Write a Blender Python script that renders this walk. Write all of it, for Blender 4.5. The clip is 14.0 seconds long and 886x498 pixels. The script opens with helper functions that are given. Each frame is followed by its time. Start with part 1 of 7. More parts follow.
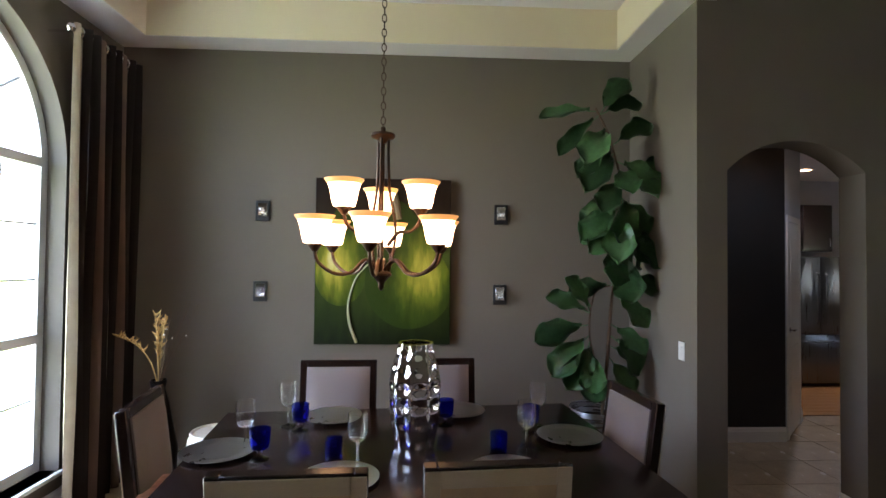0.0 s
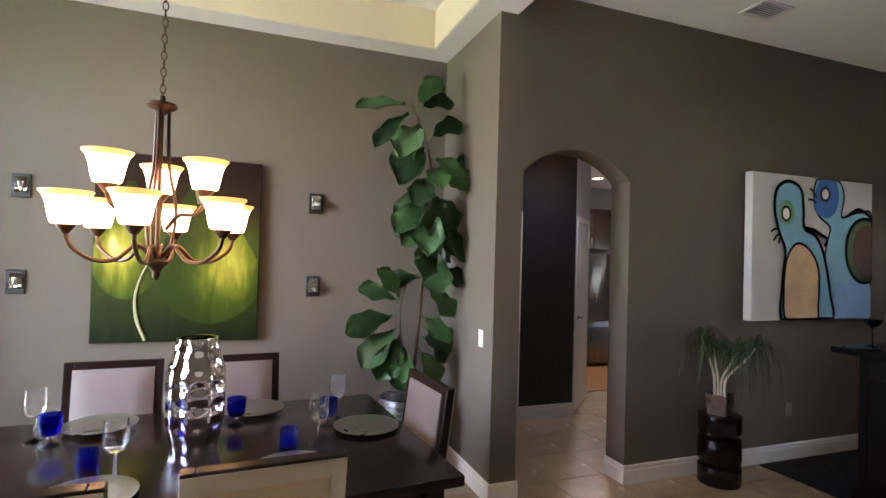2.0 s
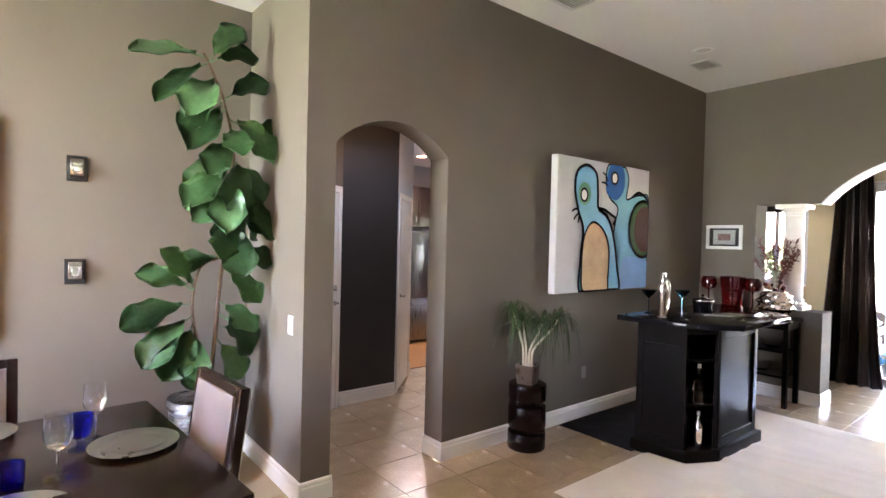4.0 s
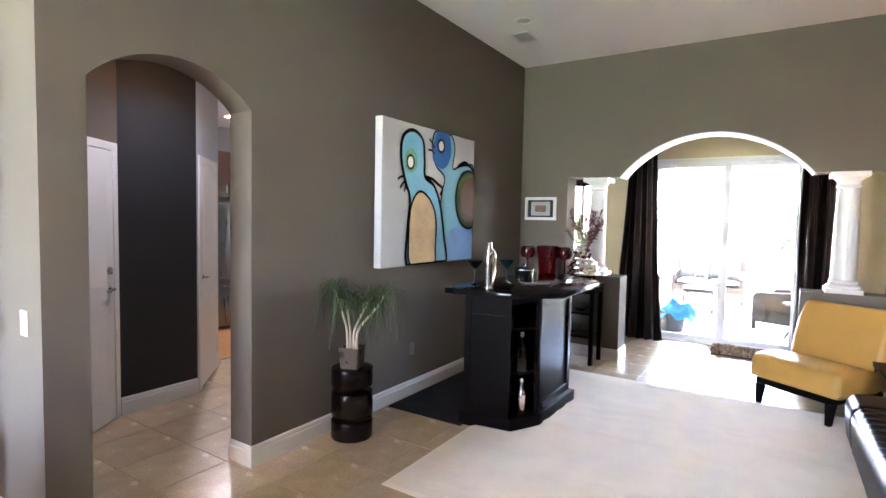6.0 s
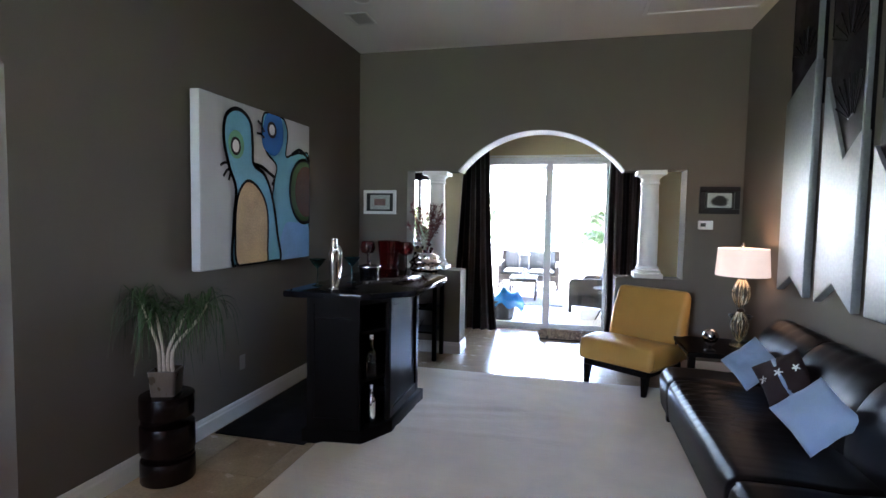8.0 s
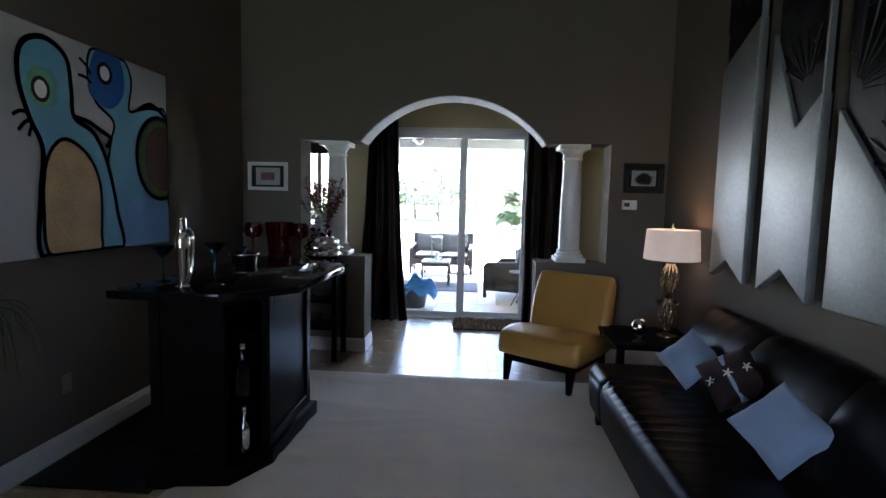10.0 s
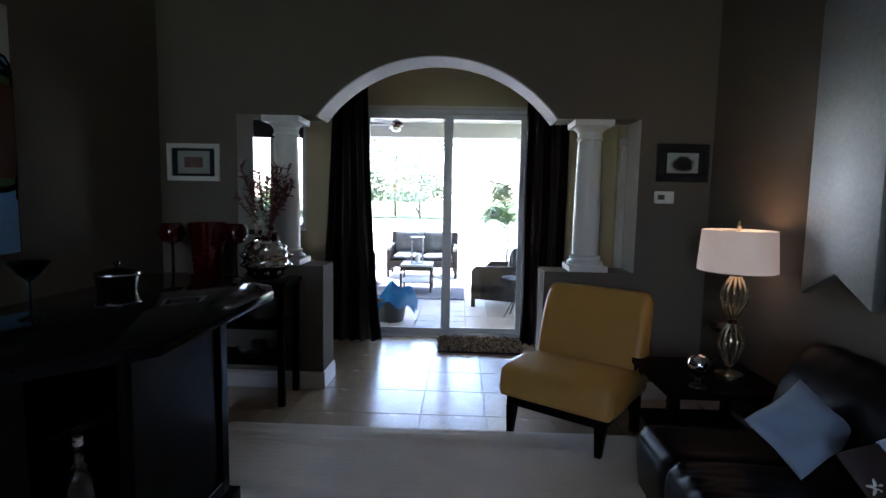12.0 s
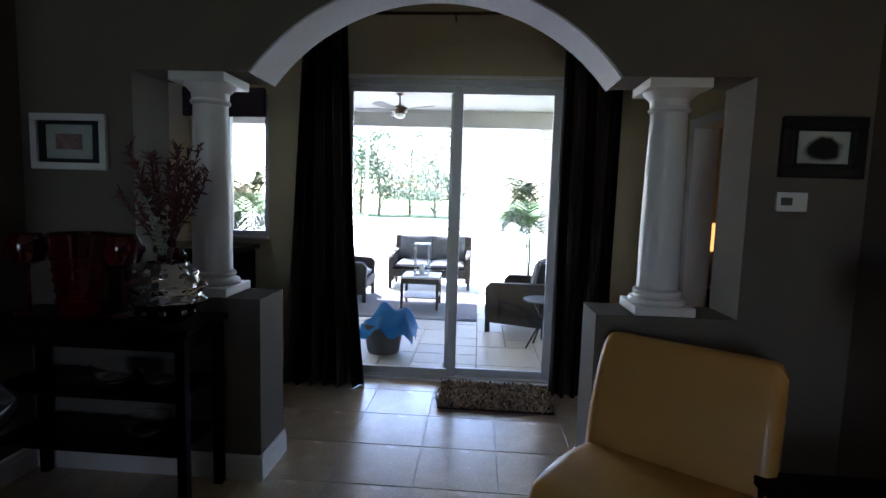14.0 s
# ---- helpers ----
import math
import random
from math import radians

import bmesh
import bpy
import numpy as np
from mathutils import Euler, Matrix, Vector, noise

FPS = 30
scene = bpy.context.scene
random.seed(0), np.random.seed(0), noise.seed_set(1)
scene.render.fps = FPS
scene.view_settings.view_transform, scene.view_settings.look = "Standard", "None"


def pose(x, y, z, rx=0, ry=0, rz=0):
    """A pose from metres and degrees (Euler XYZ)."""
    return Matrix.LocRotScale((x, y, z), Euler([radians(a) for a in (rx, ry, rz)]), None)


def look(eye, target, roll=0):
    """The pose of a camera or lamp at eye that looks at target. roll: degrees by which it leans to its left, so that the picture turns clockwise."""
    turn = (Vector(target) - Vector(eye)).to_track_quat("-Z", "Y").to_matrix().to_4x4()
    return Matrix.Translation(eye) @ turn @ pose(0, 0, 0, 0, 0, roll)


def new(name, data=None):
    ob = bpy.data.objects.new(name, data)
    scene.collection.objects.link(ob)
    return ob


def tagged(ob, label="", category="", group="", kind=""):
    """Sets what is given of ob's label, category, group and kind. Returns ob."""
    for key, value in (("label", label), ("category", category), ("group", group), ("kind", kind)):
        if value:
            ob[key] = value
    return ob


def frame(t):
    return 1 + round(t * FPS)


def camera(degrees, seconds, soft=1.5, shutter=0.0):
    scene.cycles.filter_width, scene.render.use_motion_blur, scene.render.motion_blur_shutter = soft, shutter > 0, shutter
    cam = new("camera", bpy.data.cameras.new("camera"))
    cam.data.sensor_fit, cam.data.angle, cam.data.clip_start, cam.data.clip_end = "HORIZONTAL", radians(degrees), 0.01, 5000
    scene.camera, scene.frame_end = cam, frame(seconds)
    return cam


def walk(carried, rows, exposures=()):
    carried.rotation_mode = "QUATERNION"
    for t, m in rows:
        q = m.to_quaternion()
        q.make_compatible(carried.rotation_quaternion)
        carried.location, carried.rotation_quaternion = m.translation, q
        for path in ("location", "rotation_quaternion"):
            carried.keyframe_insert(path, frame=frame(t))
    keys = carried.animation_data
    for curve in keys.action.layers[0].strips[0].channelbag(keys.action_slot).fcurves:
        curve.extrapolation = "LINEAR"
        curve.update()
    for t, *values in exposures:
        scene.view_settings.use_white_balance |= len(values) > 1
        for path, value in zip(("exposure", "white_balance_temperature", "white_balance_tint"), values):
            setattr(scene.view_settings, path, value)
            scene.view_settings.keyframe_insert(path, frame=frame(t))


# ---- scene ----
cam = camera(81.0, 14.0)
PATH = [
    (0, (2.401, 1.934, 1.648), (2.5, 3.931, 1.694), 0.6),
    (0.5, (2.463, 1.932, 1.637), (2.685, 3.919, 1.687), 1.0),
    (1, (2.493, 1.935, 1.623), (2.864, 3.9, 1.675), 1.3),
    (1.5, (2.58, 1.924, 1.648), (3.085, 3.859, 1.681), 1.5),
    (2, (2.608, 1.94, 1.633), (3.301, 3.816, 1.666), 1.6),
    (2.5, (2.661, 1.95, 1.645), (3.53, 3.751, 1.667), 1.8),
    (3, (2.708, 2.002, 1.659), (3.721, 3.727, 1.665), 1.8),
    (5.5, (3.081, 2.287, 1.596), (4.657, 3.514, 1.494), 1.1),
    (6, (3.176, 2.348, 1.598), (4.858, 3.425, 1.483), 1.2),
    (6.5, (3.269, 2.414, 1.6), (5.047, 3.324, 1.49), 1.2),
    (7, (3.312, 2.488, 1.608), (5.168, 3.226, 1.503), 1.2),
    (7.5, (3.356, 2.54, 1.599), (5.262, 3.137, 1.489), 1.2),
    (8, (3.418, 2.594, 1.583), (5.356, 3.072, 1.462), 1.0),
    (8.5, (3.561, 2.635, 1.576), (5.52, 3.01, 1.423), 1.2),
    (9, (3.711, 2.645, 1.571), (5.684, 2.92, 1.393), 1.4),
    (11.5, (5.006, 2.73, 1.502), (6.997, 2.804, 1.329), 1.1),
    (12, (5.31, 2.75, 1.508), (7.299, 2.823, 1.317), 1.1),
    (12.5, (5.648, 2.719, 1.518), (7.636, 2.807, 1.316), 1.1),
    (13, (5.974, 2.712, 1.516), (7.962, 2.807, 1.317), 1.2),
    (13.5, (6.32, 2.717, 1.533), (8.307, 2.819, 1.329), 1.3),
    (14, (6.693, 2.709, 1.526), (8.678, 2.845, 1.328), 1.7),
]
EXPOSURES = [(0, 4.52, 6500, 25), (0.5, 4.88, 6500, 28), (1, 5.1, 6600, 29), (2, 5.44, 6800, 30), (3, 6.05, 6900, 32), (5.5, 6.88, 6500, 29), (6, 6.62, 6350, 28), (6.5, 6.4, 6200, 27), (7.5, 5.65, 5900, 25), (8.5, 4.76, 5700, 23), (9, 4.43, 5700, 23), (11.5, 3.50, 5650, 22), (12, 3.50, 5650, 22), (12.5, 3.38, 5650, 22), (14, 3.02, 5650, 22)]
walk(cam, [(t, look(eye, target, roll)) for t, eye, target, roll in PATH], EXPOSURES)


# ---- world, sun and large lights ----
world = bpy.data.worlds.new("sky")
scene.world = world
world.use_nodes = True
wn = world.node_tree
sky = wn.nodes.new("ShaderNodeTexSky")
sky.sky_type = "NISHITA"
sky.sun_disc = False
sky.sun_elevation = radians(52)
sky.sun_rotation = radians(60)
wn.links.new(sky.outputs[0], wn.nodes["Background"].inputs[0])
wn.nodes["Background"].inputs[1].default_value = 0.15

sun = new("sun", bpy.data.lights.new("sun", "SUN"))
sun.data.energy, sun.data.angle, sun.data.color = 5.0, radians(0.6), (1.0, 0.95, 0.87)
sun.matrix_world = look((0, 0, 0), (-0.53, -0.31, -0.79))


def area_lamp(name, eye, target, w, h, watts, colour):
    lamp = new(name, bpy.data.lights.new(name, "AREA"))
    lamp.data.shape, lamp.data.size, lamp.data.size_y = "RECTANGLE", w, h
    lamp.data.energy, lamp.data.color = watts, colour
    lamp.matrix_world = look(eye, target)
    return lamp


# daylight of the tall dining window
area_lamp("window_daylight", (-0.62, 4.57, 1.75), (2.0, 4.57, 1.70), 2.6, 3.1, 7.5, (0.86, 0.94, 1.0))


# ---- materials ----
def mat(name, colour, rough=0.6, metal=0.0, var=0.12, scale=6.0, fine=90.0, bump=0.1, coat=0.0, island=0.0,
        rand=0.0, emit=None, power=0.0, stretch=None, sheen=0.0, spread=0.12, spec=0.5):
    m = bpy.data.materials.new(name)
    m.use_nodes = True
    nt = m.node_tree
    b = nt.nodes["Principled BSDF"]
    b.inputs["Roughness"].default_value, b.inputs["Metallic"].default_value = rough, metal
    b.inputs["Coat Weight"].default_value = coat
    b.inputs["Specular IOR Level"].default_value = spec
    b.inputs["Coat Roughness"].default_value = 0.08
    b.inputs["Sheen Weight"].default_value = sheen
    tc = nt.nodes.new("ShaderNodeTexCoord")
    src = tc.outputs["Object"]
    if stretch:
        mp = nt.nodes.new("ShaderNodeMapping")
        mp.inputs["Scale"].default_value = stretch
        nt.links.new(src, mp.inputs[0])
        src = mp.outputs[0]
    big = nt.nodes.new("ShaderNodeTexNoise")
    big.inputs["Scale"].default_value, big.inputs["Detail"].default_value = scale, 4
    small = nt.nodes.new("ShaderNodeTexNoise")
    small.inputs["Scale"].default_value, small.inputs["Detail"].default_value = fine, 3
    nt.links.new(src, big.inputs["Vector"])
    nt.links.new(src, small.inputs["Vector"])
    add = nt.nodes.new("ShaderNodeMath")
    add.operation = "ADD"
    nt.links.new(big.outputs[0], add.inputs[0])
    nt.links.new(small.outputs[0], add.inputs[1])
    rng = nt.nodes.new("ShaderNodeMapRange")
    rng.inputs[1].default_value, rng.inputs[2].default_value = 0.6, 1.4
    rng.inputs[3].default_value, rng.inputs[4].default_value = 1 - var, 1 + var
    nt.links.new(add.outputs[0], rng.inputs[0])
    value = rng.outputs[0]
    if island or rand:
        info = nt.nodes.new("ShaderNodeNewGeometry" if island else "ShaderNodeObjectInfo")
        r2 = nt.nodes.new("ShaderNodeMapRange")
        r2.inputs[3].default_value, r2.inputs[4].default_value = 1 - (island or rand), 1 + (island or rand)
        nt.links.new(info.outputs["Random Per Island" if island else "Random"], r2.inputs[0])
        mul = nt.nodes.new("ShaderNodeMath")
        mul.operation = "MULTIPLY"
        nt.links.new(value, mul.inputs[0])
        nt.links.new(r2.outputs[0], mul.inputs[1])
        value = mul.outputs[0]
    hsv = nt.nodes.new("ShaderNodeHueSaturation")
    hsv.inputs["Color"].default_value = (*colour, 1)
    nt.links.new(value, hsv.inputs["Value"])
    nt.links.new(hsv.outputs[0], b.inputs["Base Color"])
    rr = nt.nodes.new("ShaderNodeMapRange")
    rr.inputs[1].default_value, rr.inputs[2].default_value = 0.3, 0.7
    rr.inputs[3].default_value, rr.inputs[4].default_value = max(rough - spread * rough, 0.0), min(rough + spread * rough, 1)
    nt.links.new(big.outputs[0], rr.inputs[0])
    nt.links.new(rr.outputs[0], b.inputs["Roughness"])
    if bump:
        bp = nt.nodes.new("ShaderNodeBump")
        bp.inputs["Strength"].default_value, bp.inputs["Distance"].default_value = bump, 0.004
        nt.links.new(small.outputs[0], bp.inputs["Height"])
        nt.links.new(bp.outputs[0], b.inputs["Normal"])
    if emit:
        b.inputs["Emission Color"].default_value, b.inputs["Emission Strength"].default_value = (*emit, 1), power
    return m


def glass(name, colour=(1, 1, 1), rough=0.0, thin=False):
    m = bpy.data.materials.new(name)
    m.use_nodes = True
    nt = m.node_tree
    if thin:
        nt.nodes.remove(nt.nodes["Principled BSDF"])
        t = nt.nodes.new("ShaderNodeBsdfTransparent")
        t.inputs[0].default_value = (*colour, 1)
        g = nt.nodes.new("ShaderNodeBsdfGlossy")
        g.inputs["Roughness"].default_value = 0.02
        mx = nt.nodes.new("ShaderNodeMixShader")
        mx.inputs[0].default_value = 0.045
        nt.links.new(t.outputs[0], mx.inputs[1])
        nt.links.new(g.outputs[0], mx.inputs[2])
        nt.links.new(mx.outputs[0], nt.nodes["Material Output"].inputs[0])
    else:
        b = nt.nodes["Principled BSDF"]
        b.inputs["Base Color"].default_value = (*colour, 1)
        b.inputs["Transmission Weight"].default_value = 1
        b.inputs["Roughness"].default_value = rough
        b.inputs["IOR"].default_value = 1.45
    return m


def ramp_mat(name, stops, mode="Z", lo=0.0, hi=1.0, rough=0.6, warp=0.15, scale=3.0, centre=(0, 0, 0), stretch=(1, 1, 1), bump=0.25):
    """A painted surface: a colour ramp over one axis ('X', 'Y', 'Z') or over the distance from a centre ('R'), with brushed edges."""
    m = bpy.data.materials.new(name)
    m.use_nodes = True
    nt = m.node_tree
    b = nt.nodes["Principled BSDF"]
    b.inputs["Roughness"].default_value = rough
    b.inputs["Specular IOR Level"].default_value = 0.2
    tc = nt.nodes.new("ShaderNodeTexCoord")
    mp = nt.nodes.new("ShaderNodeMapping")
    mp.inputs["Location"].default_value = [-c * k for c, k in zip(centre, stretch)]
    mp.inputs["Scale"].default_value = stretch
    nt.links.new(tc.outputs["Object"], mp.inputs[0])
    if mode == "R":
        ln = nt.nodes.new("ShaderNodeVectorMath")
        ln.operation = "LENGTH"
        nt.links.new(mp.outputs[0], ln.inputs[0])
        val = ln.outputs["Value"]
    else:
        sp = nt.nodes.new("ShaderNodeSeparateXYZ")
        nt.links.new(mp.outputs[0], sp.inputs[0])
        val = sp.outputs[mode]
    ns = nt.nodes.new("ShaderNodeTexNoise")
    ns.inputs["Scale"].default_value, ns.inputs["Detail"].default_value = scale, 5
    m2 = nt.nodes.new("ShaderNodeMapping")
    m2.inputs["Scale"].default_value = (3, 1, 0.8)
    nt.links.new(tc.outputs["Object"], m2.inputs[0])
    nt.links.new(m2.outputs[0], ns.inputs["Vector"])
    sub = nt.nodes.new("ShaderNodeMath")
    sub.operation = "MULTIPLY_ADD"
    sub.inputs[1].default_value = warp
    nt.links.new(ns.outputs[0], sub.inputs[0])
    nt.links.new(val, sub.inputs[2])
    rg = nt.nodes.new("ShaderNodeMapRange")
    rg.inputs[1].default_value, rg.inputs[2].default_value = lo + warp / 2, hi + warp / 2
    nt.links.new(sub.outputs[0], rg.inputs[0])
    cr = nt.nodes.new("ShaderNodeValToRGB")
    els = cr.color_ramp.elements
    while len(els) < len(stops):
        els.new(0.5)
    for e, (p, c) in zip(els, stops):
        e.position, e.color = p, (*c, 1)
    nt.links.new(rg.outputs[0], cr.inputs[0])
    nt.links.new(cr.outputs[0], b.inputs["Base Color"])
    bp = nt.nodes.new("ShaderNodeBump")
    bp.inputs["Strength"].default_value, bp.inputs["Distance"].default_value = bump, 0.003
    n3 = nt.nodes.new("ShaderNodeTexNoise")
    n3.inputs["Scale"].default_value = 60
    nt.links.new(m2.outputs[0], n3.inputs["Vector"])
    nt.links.new(n3.outputs[0], bp.inputs["Height"])
    nt.links.new(bp.outputs[0], b.inputs["Normal"])
    return m


TAUPE = mat("taupe_wall_paint", (0.158, 0.138, 0.112), 0.8, var=0.06, scale=1.3, fine=240, bump=0.14, spec=0.12)
CREAM = mat("cream_wall_paint", (0.62, 0.52, 0.32), 0.8, spec=0.15, var=0.05, scale=1.5, fine=200, bump=0.12)
TRAYPAINT = mat("pale_gold_tray_paint", (0.72, 0.625, 0.46), 0.65, var=0.05, scale=1.5, fine=200, bump=0.1)
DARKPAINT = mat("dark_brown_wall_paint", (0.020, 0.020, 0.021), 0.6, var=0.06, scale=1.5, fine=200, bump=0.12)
HALLPAINT = mat("grey_hall_paint", (0.50, 0.53, 0.60), 0.6, var=0.05, scale=1.5, fine=200, bump=0.12)
CEILING = mat("white_ceiling_paint", (0.78, 0.76, 0.74), 0.8, var=0.03, scale=2, fine=120, bump=0.3)
TRIM = mat("white_gloss_trim", (0.8, 0.79, 0.76), 0.32, var=0.03, scale=5, bump=0.03)
TILE = mat("sand_floor_tile", (0.54, 0.41, 0.265), 0.25, var=0.2, scale=7, fine=60, bump=0.04, rand=0.09, coat=0.9)
TILE.node_tree.nodes["Principled BSDF"].inputs["Coat Roughness"].default_value = 0.24
GROUT = mat("pale_grout", (0.42, 0.34, 0.24), 0.85, var=0.1, bump=0.3)
RUGM = mat("beige_wool_rug", (0.76, 0.65, 0.505), 0.95, var=0.12, scale=4, fine=300, bump=0.8, sheen=0.3)
_w = RUGM.node_tree.nodes.new("ShaderNodeTexWave")
_w.inputs["Scale"].default_value, _w.inputs["Distortion"].default_value, _w.inputs["Detail Scale"].default_value = 6.0, 7.0, 0.8
_b = RUGM.node_tree.nodes.new("ShaderNodeBump")
_b.inputs["Strength"].default_value, _b.inputs["Distance"].default_value = 0.22, 0.004
_co = [n for n in RUGM.node_tree.nodes if n.bl_idname == "ShaderNodeTexCoord"][0]
_old = [n for n in RUGM.node_tree.nodes if n.bl_idname == "ShaderNodeBump" and n != _b][0]
RUGM.node_tree.links.new(_co.outputs["Object"], _w.inputs["Vector"])
RUGM.node_tree.links.new(_w.outputs["Fac"], _b.inputs["Height"])
RUGM.node_tree.links.new(_old.outputs[0], _b.inputs["Normal"])
RUGM.node_tree.links.new(_b.outputs[0], RUGM.node_tree.nodes["Principled BSDF"].inputs["Normal"])
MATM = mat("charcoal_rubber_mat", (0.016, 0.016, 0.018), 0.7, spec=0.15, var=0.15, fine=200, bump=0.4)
BLACKWOOD = mat("black_brown_lacquer", (0.006, 0.005, 0.0045), 0.3, var=0.2, scale=3, fine=40, bump=0.015, coat=0.0, spread=0.05, spec=0.025)
BLACKTOP = mat("black_polished_granite", (0.005, 0.005, 0.006), 0.08, var=0.3, scale=20, fine=150, bump=0.0, spec=0.16)
ESPRESSO = mat("espresso_wood", (0.012, 0.0065, 0.005), 0.2, var=0.2, scale=3, fine=50, bump=0.015, coat=0.0, stretch=(1, 8, 8), spec=0.35)
MAUVE = mat("taupe_linen", (0.18, 0.155, 0.152), 0.9, var=0.08, scale=8, fine=350, bump=0.6, sheen=0.2)
TANFAB = mat("tan_woven_cloth", (0.55, 0.41, 0.27), 0.9, var=0.1, scale=8, fine=350, bump=0.6)
PINKFAB = mat("pink_patterned_cloth", (0.55, 0.30, 0.26), 0.7, var=0.45, scale=9, fine=40, bump=0.3)
BRONZE = mat("oil_rubbed_bronze", (0.065, 0.038, 0.024), 0.4, metal=0.8, var=0.25, scale=14, bump=0.05)
SHADEGLASS = mat("lit_alabaster_glass", (0.85, 0.7, 0.5), 0.4, var=0.06, scale=14, bump=0.02, emit=(1.0, 0.58, 0.26), power=0.56)
SHADERIM = mat("amber_glass_rim", (0.8, 0.5, 0.22), 0.35, var=0.08, scale=14, bump=0.02, emit=(1.0, 0.45, 0.12), power=0.03)
CHROME = mat("mirror_silver", (0.82, 0.8, 0.78), 0.06, metal=1.0, var=0.04, bump=0.0)
STEEL = mat("brushed_steel", (0.55, 0.55, 0.56), 0.28, metal=1.0, var=0.08, scale=5, fine=200, bump=0.05, stretch=(1, 1, 12))
PEWTER = mat("pewter_charger", (0.5, 0.5, 0.505), 0.3, metal=1.0, var=0.08, scale=12, bump=0.06)
CLEAR = glass("clear_glass")
COBALT = glass("cobalt_glass", (0.02, 0.04, 0.75))
TEAL = glass("teal_glass", (0.03, 0.16, 0.21))
REDGLASS = mat("ruby_red_glass", (0.04, 0.001, 0.0012), 0.08, var=0.1, bump=0.0, coat=0.5)
PANE = glass("window_glass", (0.94, 0.97, 0.97), thin=True)
LEAF = mat("fiddle_leaf", (0.05, 0.14, 0.05), 0.33, var=0.3, scale=14, fine=34, bump=0.55, rand=0.3)
BARK = mat("grey_brown_bark", (0.12, 0.08, 0.05), 0.9, var=0.3, scale=20, bump=0.8)
PALEBARK = mat("pale_bark", (0.5, 0.43, 0.33), 0.85, var=0.2, scale=20, bump=0.6)
FROND = mat("drooping_foliage", (0.032, 0.058, 0.018), 0.6, var=0.25, scale=10, bump=0.1, island=0.4, spec=0.25)
TERRACOTTA = mat("glazed_brown_pot", (0.085, 0.06, 0.04), 0.3, var=0.2, scale=10, bump=0.1)
SOIL = mat("soil", (0.035, 0.024, 0.016), 0.95, var=0.3, scale=40, bump=1.0)
STOOLM = mat("dark_bronze_stool", (0.006, 0.0026, 0.002), 0.24, metal=0.0, spec=0.22, var=0.3, scale=8, bump=0.06)
CURTAIN_STRIPE = mat("chocolate_satin", (0.011, 0.0065, 0.005), 0.42, spec=0.12, var=0.12, scale=4, fine=200, bump=0.05, spread=0.02)
CURTAIN_BROWN = mat("brown_satin_stripe", (0.055, 0.037, 0.029), 0.34, var=0.12, scale=4, fine=200, bump=0.05, spread=0.02)
OUTLET = mat("taupe_plastic_plate", (0.24, 0.22, 0.19), 0.5, var=0.04, bump=0.0)
CURTAIN_GOLD = mat("bronze_satin_stripe", (0.36, 0.29, 0.20), 0.32, metal=0.25, var=0.2, scale=10, fine=200, bump=0.06, spread=0.03)
CURTAIN_RUST = mat("copper_satin_stripe", (0.075, 0.038, 0.024), 0.34, metal=0.2, var=0.2, scale=10, fine=200, bump=0.06, spread=0.03)
YELLOW = mat("mustard_leather", (0.51, 0.275, 0.062), 0.36, var=0.08, scale=6, fine=160, bump=0.15, coat=0.1)
LEATHER = mat("black_brown_leather", (0.006, 0.0045, 0.0046), 0.32, var=0.08, scale=9, fine=260, bump=0.06, spec=0.06, spread=0.02)
BLUEFAB = mat("pale_blue_suede", (0.30, 0.39, 0.54), 0.85, var=0.08, scale=9, fine=260, bump=0.4, sheen=0.3)
CHOCFAB = mat("chocolate_cloth", (0.03, 0.014, 0.013), 0.8, var=0.2, scale=9, fine=260, bump=0.4)
SILVERLEAF = mat("silver_leaf", (0.31, 0.33, 0.335), 0.48, metal=0.7, var=0.14, scale=6, fine=45, bump=0.12)
DARKCARVE = mat("dark_carved_wood", (0.006, 0.005, 0.005), 0.5, spec=0.15, var=0.3, scale=10, bump=0.3)
FANRIB = mat("tarnished_silver_rib", (0.03, 0.03, 0.03), 0.5, metal=0.3, spec=0.2, var=0.2, scale=20, bump=0.1)
LAMPSHADE = mat("lit_linen_shade", (0.82, 0.74, 0.63), 0.9, var=0.05, scale=12, fine=300, bump=0.4, emit=(1.0, 0.74, 0.54), power=0.02)
LAMPMETAL = mat("champagne_metal", (0.62, 0.54, 0.38), 0.25, metal=0.9, var=0.12, scale=12, bump=0.05)
BULB = mat("warm_bulb", (1, 0.9, 0.7), 0.5, emit=(1.0, 0.6, 0.3), power=1.6, bump=0)
WHITEFR = mat("white_frame_paint", (0.72, 0.72, 0.70), 0.4, var=0.04, bump=0.05)
BLACKFR = mat("black_frame_paint", (0.012, 0.012, 0.012), 0.35, var=0.1, bump=0.05)
PAPER = mat("mat_board", (0.55, 0.53, 0.50), 0.9, var=0.05, bump=0.1)
PHOTO = ramp_mat("grey_photograph", [(0.0, (0.012, 0.012, 0.012)), (0.62, (0.03, 0.03, 0.032)), (0.74, (0.3, 0.3, 0.3)), (0.85, (0.55, 0.56, 0.56))], "R", 0.0, 0.11, 0.3, warp=0.08, scale=14, centre=(0, 0, -0.01), stretch=(0.01, 1.0, 1.5), bump=0)
PRINT = mat("faded_red_print", (0.30, 0.16, 0.15), 0.7, var=0.5, scale=30, bump=0)
PLASTIC = mat("white_plastic", (0.75, 0.75, 0.73), 0.35, var=0.02, bump=0.02)
SCREEN = mat("grey_display", (0.08, 0.09, 0.08), 0.2, var=0.05, bump=0)
